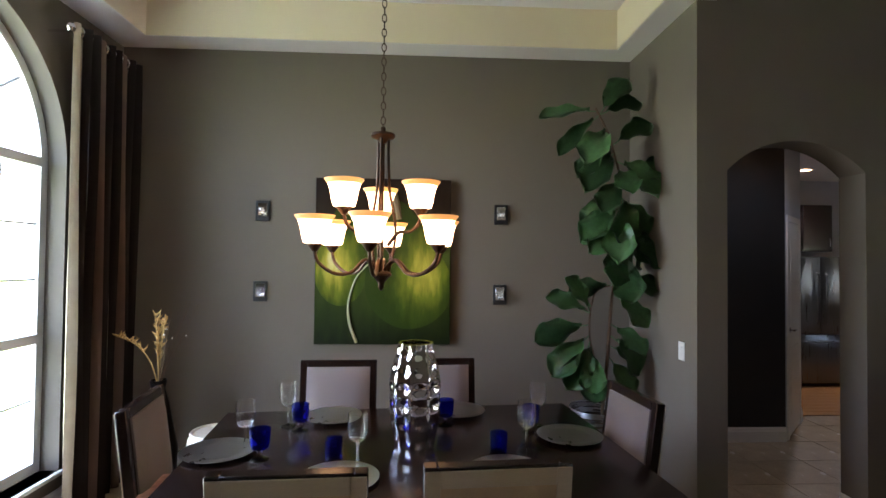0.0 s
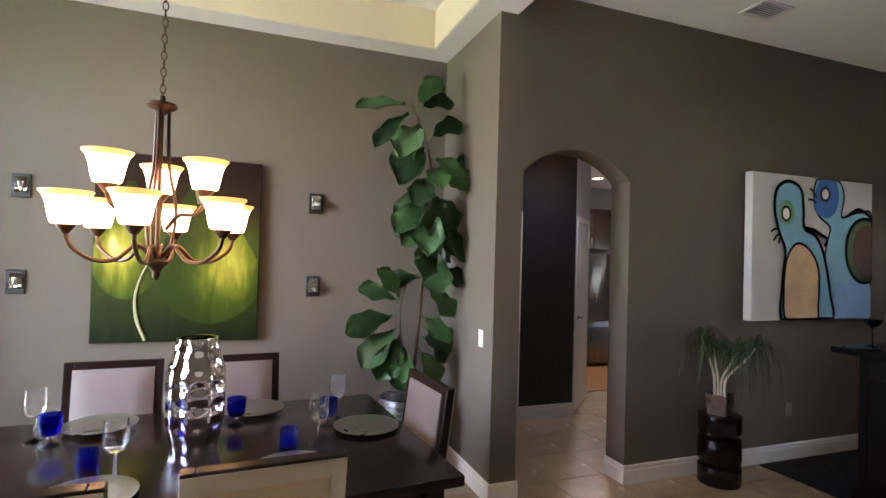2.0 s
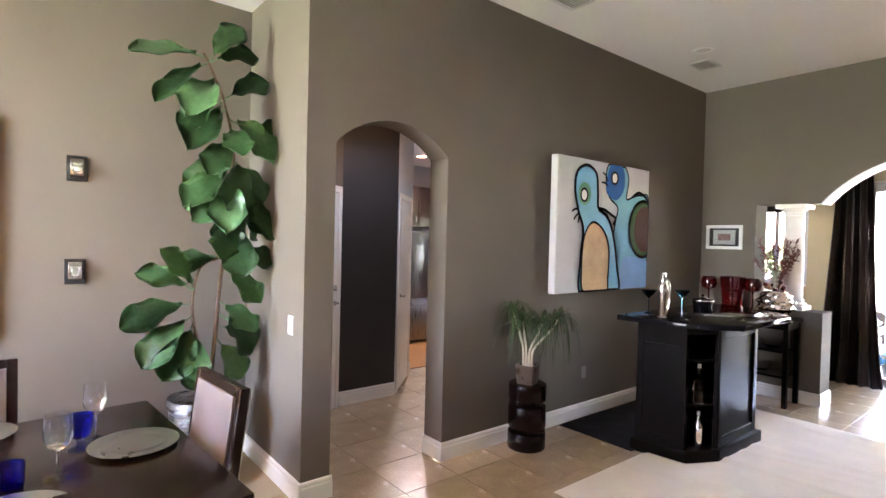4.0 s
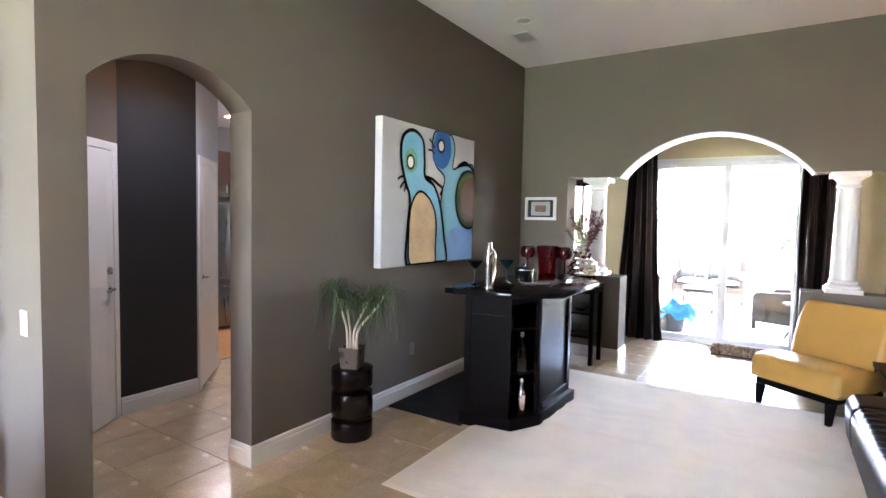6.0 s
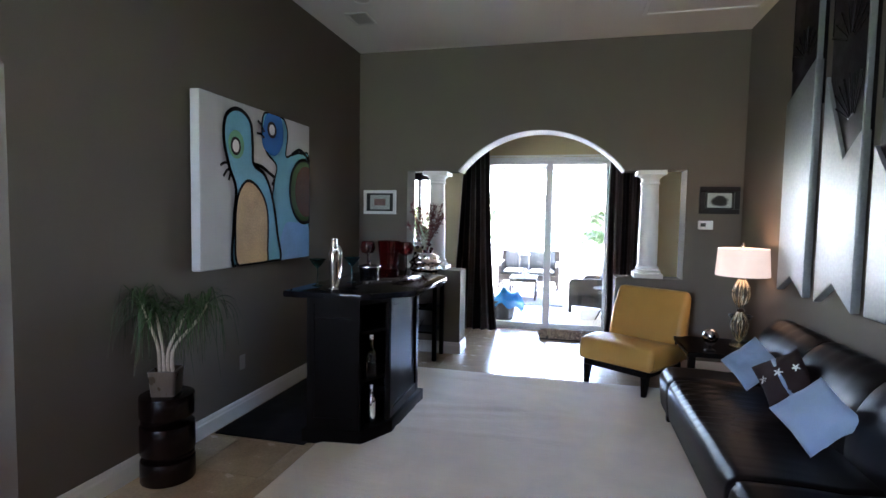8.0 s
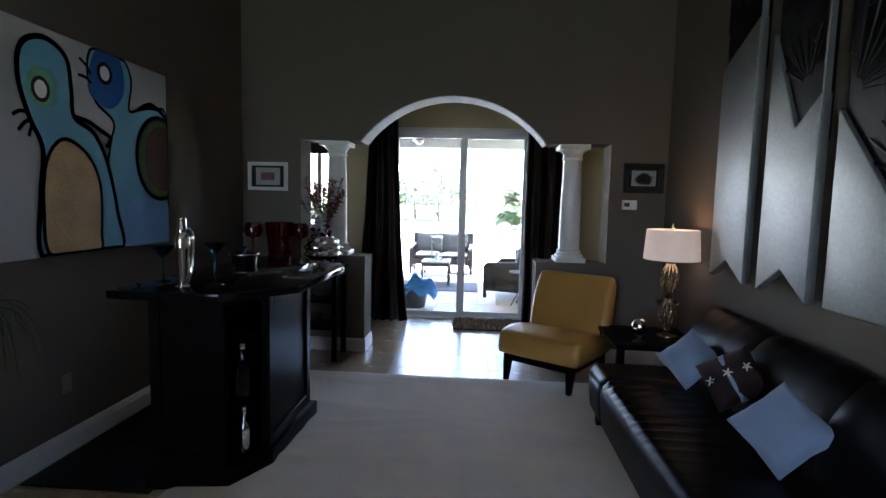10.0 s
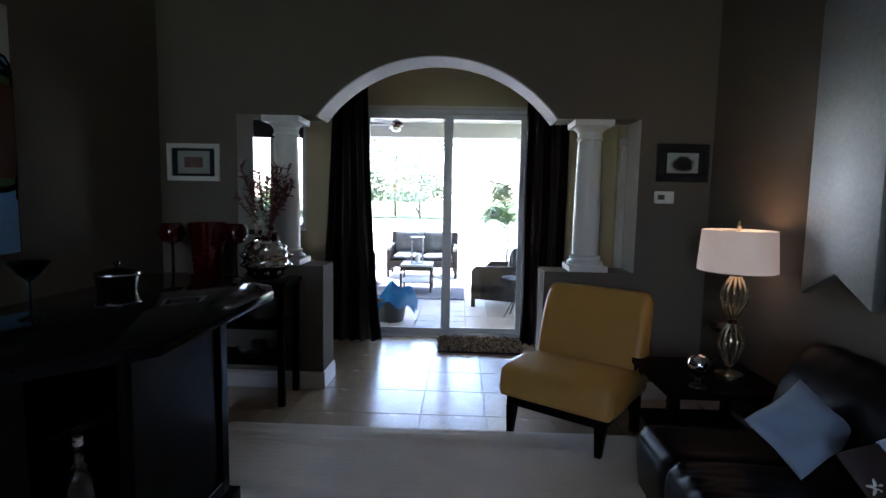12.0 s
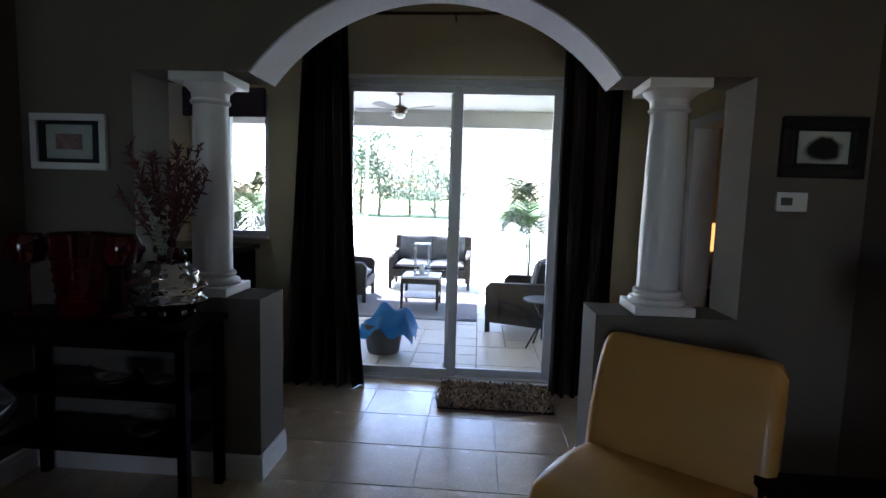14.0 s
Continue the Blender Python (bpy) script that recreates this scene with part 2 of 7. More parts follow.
ALU = mat("white_aluminium", (0.72, 0.73, 0.74), 0.35, var=0.04, bump=0.03)
TRAVERTINE = mat("travertine_paver", (0.55, 0.51, 0.44), 0.5, var=0.12, scale=6, fine=50, bump=0.2, rand=0.1)
WICKER = mat("dark_wicker", (0.035, 0.028, 0.024), 0.6, var=0.4, scale=60, fine=160, bump=1.0)
CUSHION = mat("grey_cushion", (0.16, 0.17, 0.185), 0.9, var=0.08, scale=8, fine=250, bump=0.4)
OUTRUG = mat("grey_outdoor_rug", (0.13, 0.13, 0.145), 0.95, var=0.15, scale=8, fine=200, bump=0.5)
SHAGM = mat("brown_shag", (0.30, 0.215, 0.135), 0.9, var=0.3, scale=10, bump=0.3, island=0.85)
BLUEPLASTIC = mat("bright_blue_towel", (0.02, 0.23, 0.55), 0.8, var=0.15, scale=8, fine=200, bump=0.5)
BIN = mat("dark_resin", (0.05, 0.05, 0.055), 0.5, var=0.2, bump=0.2)
STUCCO = mat("pale_stucco", (0.55, 0.52, 0.46), 0.85, var=0.08, scale=3, fine=80, bump=0.5)
PATIOCEIL = mat("grey_patio_boards", (0.30, 0.31, 0.32), 0.7, var=0.06, scale=2, bump=0.1)
BOUNCESLAB = mat("pale_bounce_slab", (0.62, 0.60, 0.56), 0.8, var=0.08, scale=1.2, fine=60, bump=0.3)
LINING = mat("pale_arch_lining", (0.50, 0.51, 0.53), 0.65, spec=0.15, var=0.04, scale=3, bump=0.08)
CHAMPAGNE = mat("champagne_wood_trim", (0.50, 0.42, 0.31), 0.35, var=0.1, scale=4, fine=60, bump=0.05, stretch=(1, 8, 8))
CREAMGLAZE = mat("cream_glazed_ceramic", (0.62, 0.58, 0.47), 0.25, var=0.06, scale=8, bump=0.03)
GRASS = mat("lawn", (0.10, 0.16, 0.04), 0.9, var=0.3, scale=0.6, fine=20, bump=0.5)
TREELEAF = mat("tree_leaves", (0.15, 0.195, 0.105), 0.6, var=0.3, scale=1.5, bump=0.1, island=0.4)
PALMLEAF = mat("palm_leaf", (0.06, 0.13, 0.03), 0.45, var=0.25, scale=6, bump=0.1, island=0.3)
WHEAT = mat("dried_wheat", (0.50, 0.33, 0.12), 0.85, var=0.2, scale=20, bump=0.3)
SPRIG = mat("pale_grey_green_leaf", (0.42, 0.47, 0.36), 0.6, var=0.2, scale=30, bump=0.1)
TWIG = mat("dark_red_twigs", (0.10, 0.02, 0.018), 0.6, var=0.3, scale=20, bump=0.3)
FRIDGE = mat("stainless_fridge", (0.22, 0.22, 0.23), 0.3, metal=1.0, var=0.06, scale=4, fine=150, bump=0.04, stretch=(14, 1, 1))
WOODFLOOR = mat("orange_oak_floor", (0.36, 0.17, 0.06), 0.35, var=0.2, scale=4, fine=40, bump=0.06, stretch=(8, 1, 1))
VENTM = mat("white_vent_metal", (0.62, 0.61, 0.6), 0.45, var=0.04, bump=0.03)
VENTDARK = mat("vent_shadow", (0.22, 0.22, 0.22), 0.8, bump=0)
GREYPAINT = mat("pale_grey_canvas", (0.50, 0.50, 0.50), 0.7, var=0.06, scale=5, fine=250, bump=0.3, spec=0.15)
INK = mat("black_brush_paint", (0.012, 0.012, 0.014), 0.5, var=0.2, bump=0.2, spec=0.15)
SKYBLUE = mat("light_blue_paint", (0.16, 0.42, 0.58), 0.6, var=0.1, scale=6, fine=80, bump=0.3, spec=0.15)
MIDBLUE = mat("mid_blue_paint", (0.20, 0.40, 0.72), 0.6, var=0.15, scale=5, fine=80, bump=0.3, spec=0.15)
DEEPBLUE = mat("deep_blue_paint", (0.02, 0.13, 0.42), 0.6, var=0.2, scale=6, bump=0.3, spec=0.15)
SAND = mat("sandy_paint", (0.55, 0.36, 0.18), 0.6, var=0.3, scale=5, fine=80, bump=0.3, spec=0.15)
RUST = mat("rust_paint", (0.085, 0.03, 0.012), 0.6, var=0.3, scale=9, bump=0.3, spec=0.15)
MOSS = mat("moss_paint", (0.06, 0.10, 0.03), 0.6, var=0.2, scale=9, bump=0.3, spec=0.15)
MINT = mat("mint_paint", (0.14, 0.36, 0.22), 0.6, var=0.2, scale=9, bump=0.3, spec=0.15)
WHITEPAINT = mat("white_brush_paint", (0.75, 0.75, 0.72), 0.6, var=0.05, bump=0.2, spec=0.15)


# ---- building helpers ----
def thing(name, m, label, category, group=""):
    ob = new(name)
    ob.empty_display_size = 0.1
    ob.matrix_world = m if isinstance(m, Matrix) else Matrix.Translation(m)
    return tagged(ob, label, category, group)


def finish(bm, smooth):
    if smooth is not None:
        for e in bm.edges:
            if len(e.link_faces) == 2:
                e.smooth = e.calc_face_angle(0) < radians(smooth)
        for f in bm.faces:
            f.smooth = True


def part(name, bm, material, parent=None, label="", smooth=40, m=None, kind=""):
    bmesh.ops.recalc_face_normals(bm, faces=bm.faces)
    finish(bm, smooth)
    me = bpy.data.meshes.new(name)
    bm.to_mesh(me)
    bm.free()
    me.materials.append(material)
    ob = new(name, me)
    if parent:
        ob.parent = parent
    if m is not None:
        ob.matrix_local = m
    return tagged(ob, label, kind=kind)


def shared(name, mesh, parent, m, label=""):
    ob = new(name, mesh)
    ob.parent = parent
    ob.matrix_local = m
    return tagged(ob, label)


def box(x0, x1, y0, y1, z0, z1, bevel=0.0, bm=None, seg=1):
    own = bm is None
    b = bmesh.new()
    bmesh.ops.create_cube(b, size=1)
    for v in b.verts:
        v.co = Vector((x0 + (v.co.x + 0.5) * (x1 - x0), y0 + (v.co.y + 0.5) * (y1 - y0), z0 + (v.co.z + 0.5) * (z1 - z0)))
    if bevel:
        bmesh.ops.bevel(b, geom=b.edges[:], offset=bevel, segments=seg, affect="EDGES", profile=0.5)
    if own:
        return b
    join(bm, b)
    return bm


def join(bm, other, m=None):
    if m is not None:
        other.transform(m)
    me = bpy.data.meshes.new("tmp")
    other.to_mesh(me)
    other.free()
    bm.from_mesh(me)
    bpy.data.meshes.remove(me)
    return bm


def lathe(profile, seg=32, bm=None, at=(0, 0, 0), squash=(1, 1)):
    """Turn (radius, z) pairs round the z axis; closed at both ends where the radius is 0 or by caps."""
    bm = bm or bmesh.new()
    rings = []
    for r, z in profile:
        if r < 1e-5:
            rings.append([bm.verts.new((at[0], at[1], at[2] + z))])
        else:
            rings.append([bm.verts.new((at[0] + squash[0] * r * math.cos(2 * math.pi * i / seg), at[1] + squash[1] * r * math.sin(2 * math.pi * i / seg), at[2] + z)) for i in range(seg)])
    for a, b in zip(rings, rings[1:]):
        for i in range(seg):
            j = (i + 1) % seg
            if len(a) == 1 and len(b) == 1:
                continue
            if len(a) == 1:
                bm.faces.new((a[0], b[i], b[j]))
            elif len(b) == 1:
                bm.faces.new((a[i], b[0], a[j]))
            else:
                bm.faces.new((a[i], b[i], b[j], a[j]))
    for ring in (rings[0], rings[-1]):
        if len(ring) > 1 and rings[0] is not rings[-1]:
            bm.faces.new(ring)
    return bm


def shell(profile, wall, seg=32, bm=None, at=(0, 0, 0)):
    """A turned vessel with an open mouth: outer profile from the foot up, then back down inside."""
    inner = [(max(r - wall, 0.0005), z) for r, z in profile if z > profile[0][1] + wall]
    pts = [(0, profile[0][1])] + list(profile) + inner[::-1] + [(0, inner[0][1])]
    return lathe(pts, seg, bm, at)


def smoothline(pts, n=6, closed=False):
    """Catmull-Rom through points."""
    pts = [Vector(p) for p in pts]
    out = []
    cnt = len(pts) if closed else len(pts) - 1
    for i in range(cnt):
        if closed:
            p0, p1, p2, p3 = (pts[(i + k) % len(pts)] for k in (-1, 0, 1, 2))
        else:
            p0, p1, p2, p3 = pts[max(i - 1, 0)], pts[i], pts[i + 1], pts[min(i + 2, len(pts) - 1)]
        for k in range(n):
            t = k / n
            out.append(0.5 * ((2 * p1) + (p2 - p0) * t + (2 * p0 - 5 * p1 + 4 * p2 - p3) * t * t + (3 * p1 - p0 - 3 * p2 + p3) * t ** 3))
    if not closed:
        out.append(pts[-1])
    return out


def tube(pts, radius, seg=8, bm=None, taper=None):
    bm = bm or bmesh.new()
    pts = [Vector(p) for p in pts]
    rings = []
    up = Vector((0.13, 0.21, 0.97))
    for i, p in enumerate(pts):
        d = (pts[min(i + 1, len(pts) - 1)] - pts[max(i - 1, 0)]).normalized()
        a = d.cross(up)
        a = (a if a.length > 1e-3 else d.cross(Vector((1, 0, 0)))).normalized()
        b = d.cross(a)
        r = radius if taper is None else radius + (taper - radius) * i / (len(pts) - 1)
        rings.append([bm.verts.new(p + r * (a * math.cos(2 * math.pi * k / seg) + b * math.sin(2 * math.pi * k / seg))) for k in range(seg)])
    for a, b in zip(rings, rings[1:]):
        for k in range(seg):
            bm.faces.new((a[k], b[k], b[(k + 1) % seg], a[(k + 1) % seg]))
    bm.faces.new(rings[0])
    bm.faces.new(rings[-1])
    return bm


def prism(outline, axis, lo, hi, bm=None, bevel=0.0):
    """A flat outline pushed along an axis: 'x' takes (y, z) pairs, 'y' takes (x, z), 'z' takes (x, y)."""
    b = bmesh.new()

    def put(p, d):
        return {"x": (d, p[0], p[1]), "y": (p[0], d, p[1]), "z": (p[0], p[1], d)}[axis]
    va = [b.verts.new(put(p, lo)) for p in outline]
    vb = [b.verts.new(put(p, hi)) for p in outline]
    n = len(outline)
    b.faces.new(va)
    b.faces.new(vb[::-1])
    for i in range(n):
        b.faces.new((va[i], va[(i + 1) % n], vb[(i + 1) % n], vb[i]))
    bmesh.ops.recalc_face_normals(b, faces=b.faces)
    if bevel:
        bmesh.ops.bevel(b, geom=b.edges[:], offset=bevel, segments=2, affect="EDGES", profile=0.5)
    big = [f for f in b.faces if len(f.verts) > 4]
    if big:
        bmesh.ops.triangulate(b, faces=big)
    if bm is None:
        return b
    return join(bm, b)


def cushion(w, d, h, bulge=0.04, n=10, pinch=0.0):
    """A soft pad, w by d by h, standing on z = 0, rounded at the rim and swelling in the middle."""
    b = bmesh.new()
    grid = {}
    for s in (0, 1):
        for i in range(n + 1):
            for j in range(n + 1):
                u, v = 2 * i / n - 1, 2 * j / n - 1
                e = (1 - u ** 4) * (1 - v ** 4)
                rim = max(abs(u), abs(v))
                k = 1 - pinch * (1 - abs(u * v)) * rim ** 3
                z = h / 2 + (1 if s else -1) * (h / 2 * max(1 - max(rim - 0.86, 0) ** 2 / 0.0196 * 0.55, 0.4) + bulge * e - bulge * 0.5 * (rim > 0.999))
                if rim > 0.999 and s == 0:
                    z = h / 2 - h * 0.18
                if rim > 0.999 and s == 1:
                    z = h / 2 + h * 0.18
                grid[s, i, j] = b.verts.new((u * w / 2 * k, v * d / 2 * k, z))
    for s in (0, 1):
        for i in range(n):
            for j in range(n):
                b.faces.new((grid[s, i, j], grid[s, i + 1, j], grid[s, i + 1, j + 1], grid[s, i, j + 1]))
    for i in range(n):
        for a, c in (((i, 0), (i + 1, 0)), ((i, n), (i + 1, n)), ((0, i), (0, i + 1)), ((n, i), (n, i + 1))):
            b.faces.new((grid[0, *a], grid[0, *c], grid[1, *c], grid[1, *a]))
    bmesh.ops.recalc_face_normals(b, faces=b.faces)
    return b


def structure(name, bm, material, label, category, smooth=None):
    ob = part(name, bm, material, None, "", smooth)
    return tagged(ob, label, category, kind="structure")


# ---- the large structure ----
XE, XE2 = 9.252, 9.562          # east wall with the arch
YN, YN2 = 5.08, 5.29         # north wall of the living room
XS, YS = 10.9, 0.92          # sliding door plane, south wall
CEIL = 3.50
KNEE = 0.975                # top of the knee walls under the columns


def arch_points(c, half, spring, rise, n=28):
    """A segmental arch from the left spring to the right one."""
    r = (half * half + rise * rise) / (2 * rise)
    a = math.asin(half / r)
    return [(c + r * math.sin(-a + 2 * a * i / n), spring + rise - r + r * math.cos(-a + 2 * a * i / n)) for i in range(n + 1)]


north = [(4.14, 0), (4.335, 0)] + arch_points(4.787, 0.452, 2.235, 0.195, 20) + [(5.239, 0), (XE2, 0), (XE2, CEIL + 0.2), (4.14, CEIL + 0.2)]
structure("wall_north", prism(north, "y", YN, YN2), TAUPE, "taupe painted wall with an arched passage", "wall", smooth=30)
east = [(YS - 0.15, 0), (2.12, 0), (2.12, KNEE), (1.45, KNEE), (1.45, 2.122)] + arch_points(2.965, 0.908, 2.117, 0.447, 32)
east += [(4.478, 2.122), (4.478, KNEE), (3.82, KNEE), (3.82, 0), (YN, 0), (YN, CEIL + 0.2), (YS - 0.15, CEIL + 0.2)]
structure("wall_east", prism(east, "x", XE, XE2), TAUPE, "taupe wall with a wide arch and two side niches", "wall", smooth=30)
# thin lining on the arch's underside, paler than the wall round it
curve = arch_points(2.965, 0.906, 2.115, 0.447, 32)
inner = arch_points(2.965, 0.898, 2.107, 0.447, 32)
structure("trim", prism(curve + inner[::-1], "x", XE - 0.002, XE2 + 0.002), LINING, "pale grey-blue lining under the wide arch", "arch lining", smooth=30)
structure("wall_dining_east", box(4.14, 4.29, YN2, 6.26, 0, 3.75), TAUPE, "taupe painted return wall of the dining corner", "wall")
structure("wall_dining_north", box(-0.15, 4.14, 6.11, 6.26, 0, 3.75), TAUPE, "taupe painted dining room wall", "wall")
structure("wall_south", box(-0.15, XE, YS - 0.15, YS, 0, CEIL + 0.2), TAUPE, "taupe painted wall behind the sofa", "wall")
west = [(YS - 0.15, 0), (3.655, 0), (3.655, 3.75), (YS - 0.15, 3.75)]
wb = prism(west, "x", -0.15, 0.07)
prism([(5.485, 0), (6.26, 0), (6.26, 3.75), (5.485, 3.75)], "x", -0.15, 0.07, wb)
prism([(3.655, 0), (5.485, 0), (5.485, 0.25), (3.655, 0.25)], "x", -0.15, 0.07, wb)
prism([(3.655, 2.26)] + arch_points(4.570, 0.915, 2.26, 0.9149, 30)[1:-1] + [(5.485, 2.26), (5.485, 3.75), (3.655, 3.75)], "x", -0.15, 0.07, wb)
structure("wall_west", wb, TAUPE, "taupe wall with a tall arched window", "wall", smooth=30)

# ceilings
structure("ceiling", box(4.27, XE, YS, YN, CEIL, CEIL + 0.1), CEILING, "flat white painted ceiling", "ceiling")
structure("ceiling_entry", box(0.07, 4.27, YS, 2.2, CEIL, CEIL + 0.1), CEILING, "flat white painted ceiling over the entry", "ceiling")
sof = box(0.07, 0.35, 2.2, 6.11, 3.31, 3.75)
box(3.95, 4.27, 2.2, YN, 3.31, 3.75, bm=sof)
box(3.95, 4.14, YN, 6.11, 3.31, 3.75, bm=sof)
box(0.35, 3.95, 5.88, 6.11, 3.31, 3.75, bm=sof)
box(0.35, 3.95, 2.2, 2.5, 3.31, 3.75, bm=sof)
structure("soffit", sof, CEILING, "white soffit round the dining tray ceiling", "ceiling")
tf = box(0.354, 0.36, 2.5, 5.876, 3.312, 3.62)
box(3.94, 3.946, 2.5, 5.876, 3.312, 3.62, bm=tf)
box(0.36, 3.94, 5.87, 5.876, 3.312, 3.62, bm=tf)
structure("tray_face", tf, TRAYPAINT, "pale gold painted upright face of the tray ceiling", "ceiling trim")
structure("ceiling_tray", box(0.35, 3.95, 2.5, 5.88, 3.62, 3.7), CEILING, "white raised tray ceiling over the dining table", "ceiling")

# baseboards: a tall profile with a stepped top
PROFILE = [(0, 0), (0.016, 0), (0.016, 0.095), (0.011, 0.105), (0.011, 0.12), (0.005, 0.133), (0, 0.135)]


def baseboard(ax, ay, bx, by):
    """Along a wall from a to b; the room lies to the left of the way."""
    d = Vector((bx - ax, by - ay, 0))
    n = Vector((-d.y, d.x, 0)).normalized()
    bm = bmesh.new()
    ends = []
    for o in (Vector((ax, ay, 0)), Vector((bx, by, 0))):
        ends.append([bm.verts.new(o + n * p + Vector((0, 0, z))) for p, z in PROFILE])
    for i in range(len(PROFILE)):
        j = (i + 1) % len(PROFILE)
        bm.faces.new((ends[0][i], ends[1][i], ends[1][j], ends[0][j]))
    bm.faces.new(ends[0])
    bm.faces.new(ends[1][::-1])
    structure("baseboard", bm, TRIM, "white stepped baseboard along the wall", "baseboard")


for run in ((XE, YN, 5.2245, YN), (5.239, YN - 0.0145, 5.239, YN2), (4.3495, YN, 4.1255, YN), (4.335, YN2, 4.335, YN - 0.0145),
            (4.14, YN - 0.0145, 4.14, 6.11), (4.14, 6.11, 0.07, 6.11), (0.07, 6.11, 0.07, YS), (0.07, YS, XE, YS),
            (XE, YS, XE, 2.1345), (XE - 0.0145, 2.12, XE2 + 0.0145, 2.12), (XE2 + 0.0145, 3.82, XE - 0.0145, 3.82), (XE, 3.8055, XE, YN),
            (XS, 4.45, XS, 3.85), (XS, 2.0, XS, 1.15)):
    baseboard(*run)

# arched dining window
win = tagged(new("window_1"), "tall white arched window with thin muntins", "window", kind="structure")
wf = bmesh.new()
big = arch_points(4.570, 0.913, 2.26, 0.9129, 30)
small = arch_points(4.570, 0.853, 2.26, 0.8529, 30)
prism(big + small[::-1], "x", -0.12, -0.05, wf)
for y0, y1 in ((3.657, 3.717), (5.423, 5.483)):
    box(-0.12, -0.05, y0, y1, 0.25, 2.26, bm=wf)
box(-0.13, -0.03, 3.717, 5.423, 2.23, 2.29, bm=wf)
box(-0.13, -0.03, 3.717, 5.423, 1.09, 1.15, bm=wf)
box(-0.12, -0.05, 3.717, 5.423, 0.25, 0.32, bm=wf)
box(-0.12, -0.05, 4.545, 4.595, 0.32, 2.23, bm=wf)
part("window_frame", wf, ALU, win, smooth=30)
for z in (0.72, 1.5, 1.86):
    part("muntin", box(-0.10, -0.07, 3.717, 5.423, z - 0.006, z + 0.006), ALU, win)
for y in (4.015, 4.285, 4.855, 5.125):
    part("muntin", box(-0.099, -0.071, y - 0.006, y + 0.006, 0.32, 2.23), ALU, win)
for a in (36, 72, 108, 144):
    c, s = math.cos(radians(a)), math.sin(radians(a))
    part("muntin", tube([(-0.085, 4.570 + 0.3 * c, 2.26 + 0.3 * s), (-0.085, 4.570 + 0.85 * c, 2.26 + 0.85 * s)], 0.011, 6), ALU, win)
part("muntin", tube([(-0.085, 4.570 + 0.3 * math.cos(radians(a)), 2.26 + 0.3 * math.sin(radians(a))) for a in range(0, 181, 15)], 0.011, 6), ALU, win)
pg = box(-0.088, -0.082, 3.717, 5.423, 0.32, 2.23)
prism(small, "x", -0.088, -0.082, pg)
p = part("pane", pg, PANE, win)
p.visible_shadow = False
part("window_sill", box(-0.05, 0.10, 3.615, 5.525, 0.225, 0.25, 0.005), TRIM, win)

# nook beyond the arch
structure("wall_nook_east", prism([(1.15, 0), (2.02, 0), (2.02, 2.46), (3.86, 2.46), (3.86, 0), (4.45, 0), (4.45, 3.2), (1.15, 3.2)], "x", XS, XS + 0.2), CREAM, "cream wall round the sliding door", "wall")
wk = box(XS, XS + 0.2, 4.45, 6.4, 0, 1.16)
box(XS, XS + 0.2, 4.45, 6.4, 2.32, 3.2, bm=wk)
box(XS, XS + 0.2, 5.14, 6.4, 1.16, 2.32, bm=wk)
structure("wall_kitchen_east", wk, CREAM, "cream wall round a wide breakfast window", "wall")
structure("ceiling_nook", box(XE2, XS + 0.2, -1.8, 11.2, 3.2, 3.3), CEILING, "white ceiling beyond the arch", "ceiling")
ns = box(XE2, 9.8, 1.0, 1.15, 0, 3.2)
box(10.68, XS + 0.2, 1.0, 1.15, 0, 3.2, bm=ns)
box(9.8, 10.68, 1.0, 1.15, 2.1, 3.2, bm=ns)
structure("wall_nook_south", ns, CREAM, "cream wall with a cased bedroom doorway", "wall")
casing = tagged(new("door_3"), "white cased doorway into a dim bedroom", "doorway", kind="structure")
part("casing", box(10.66, 10.75, 0.99, 1.17, 0, 2.15, 0.004), TRIM, casing)
part("casing", box(9.73, 9.82, 0.99, 1.17, 0, 2.15, 0.004), TRIM, casing)
part("casing", box(9.82, 10.66, 0.99, 1.17, 2.08, 2.15, 0.004), TRIM, casing)
structure("wall_bedroom", box(9.62, 13.2, -1.8, -1.65, 0, 3.2), CREAM, "cream bedroom wall", "wall")
structure("wall_bedroom_east", box(13.05, 13.2, -1.65, 1.15, 0, 3.2), CREAM, "cream bedroom end wall", "wall")
structure("wall_bedroom_north", box(XS + 0.2, 13.2, 1.0, 1.15, 0, 3.2), STUCCO, "pale stucco house wall beside the patio", "wall")
structure("ceiling_bedroom", box(XS + 0.2, 13.2, -1.8, 1.15, 3.2, 3.3), CEILING, "white bedroom ceiling", "ceiling")
structure("wall_bedroom_west", box(XE2 - 0.1, XE2, -1.8, YS - 0.15, 0, 3.2), CREAM, "cream bedroom side wall", "wall")

# window of the breakfast corner
w2 = tagged(new("window_2"), "white framed breakfast window above a dark sideboard", "window", kind="structure")
wf = box(XS + 0.03, XS + 0.09, 4.452, 4.50, 1.16, 2.32)
box(XS + 0.03, XS + 0.09, 5.09, 5.138, 1.16, 2.32, bm=wf)
box(XS + 0.03, XS + 0.09, 4.50, 5.09, 1.16, 1.20, bm=wf)
box(XS + 0.03, XS + 0.09, 4.50, 5.09, 2.27, 2.32, bm=wf)
box(XS + 0.03, XS + 0.09, 4.80, 4.85, 1.20, 2.27, bm=wf)
part("window_frame", wf, ALU, w2)
p = part("pane", box(XS + 0.055, XS + 0.061, 4.5, 5.09, 1.20, 2.27), PANE, w2)
p.visible_shadow = False
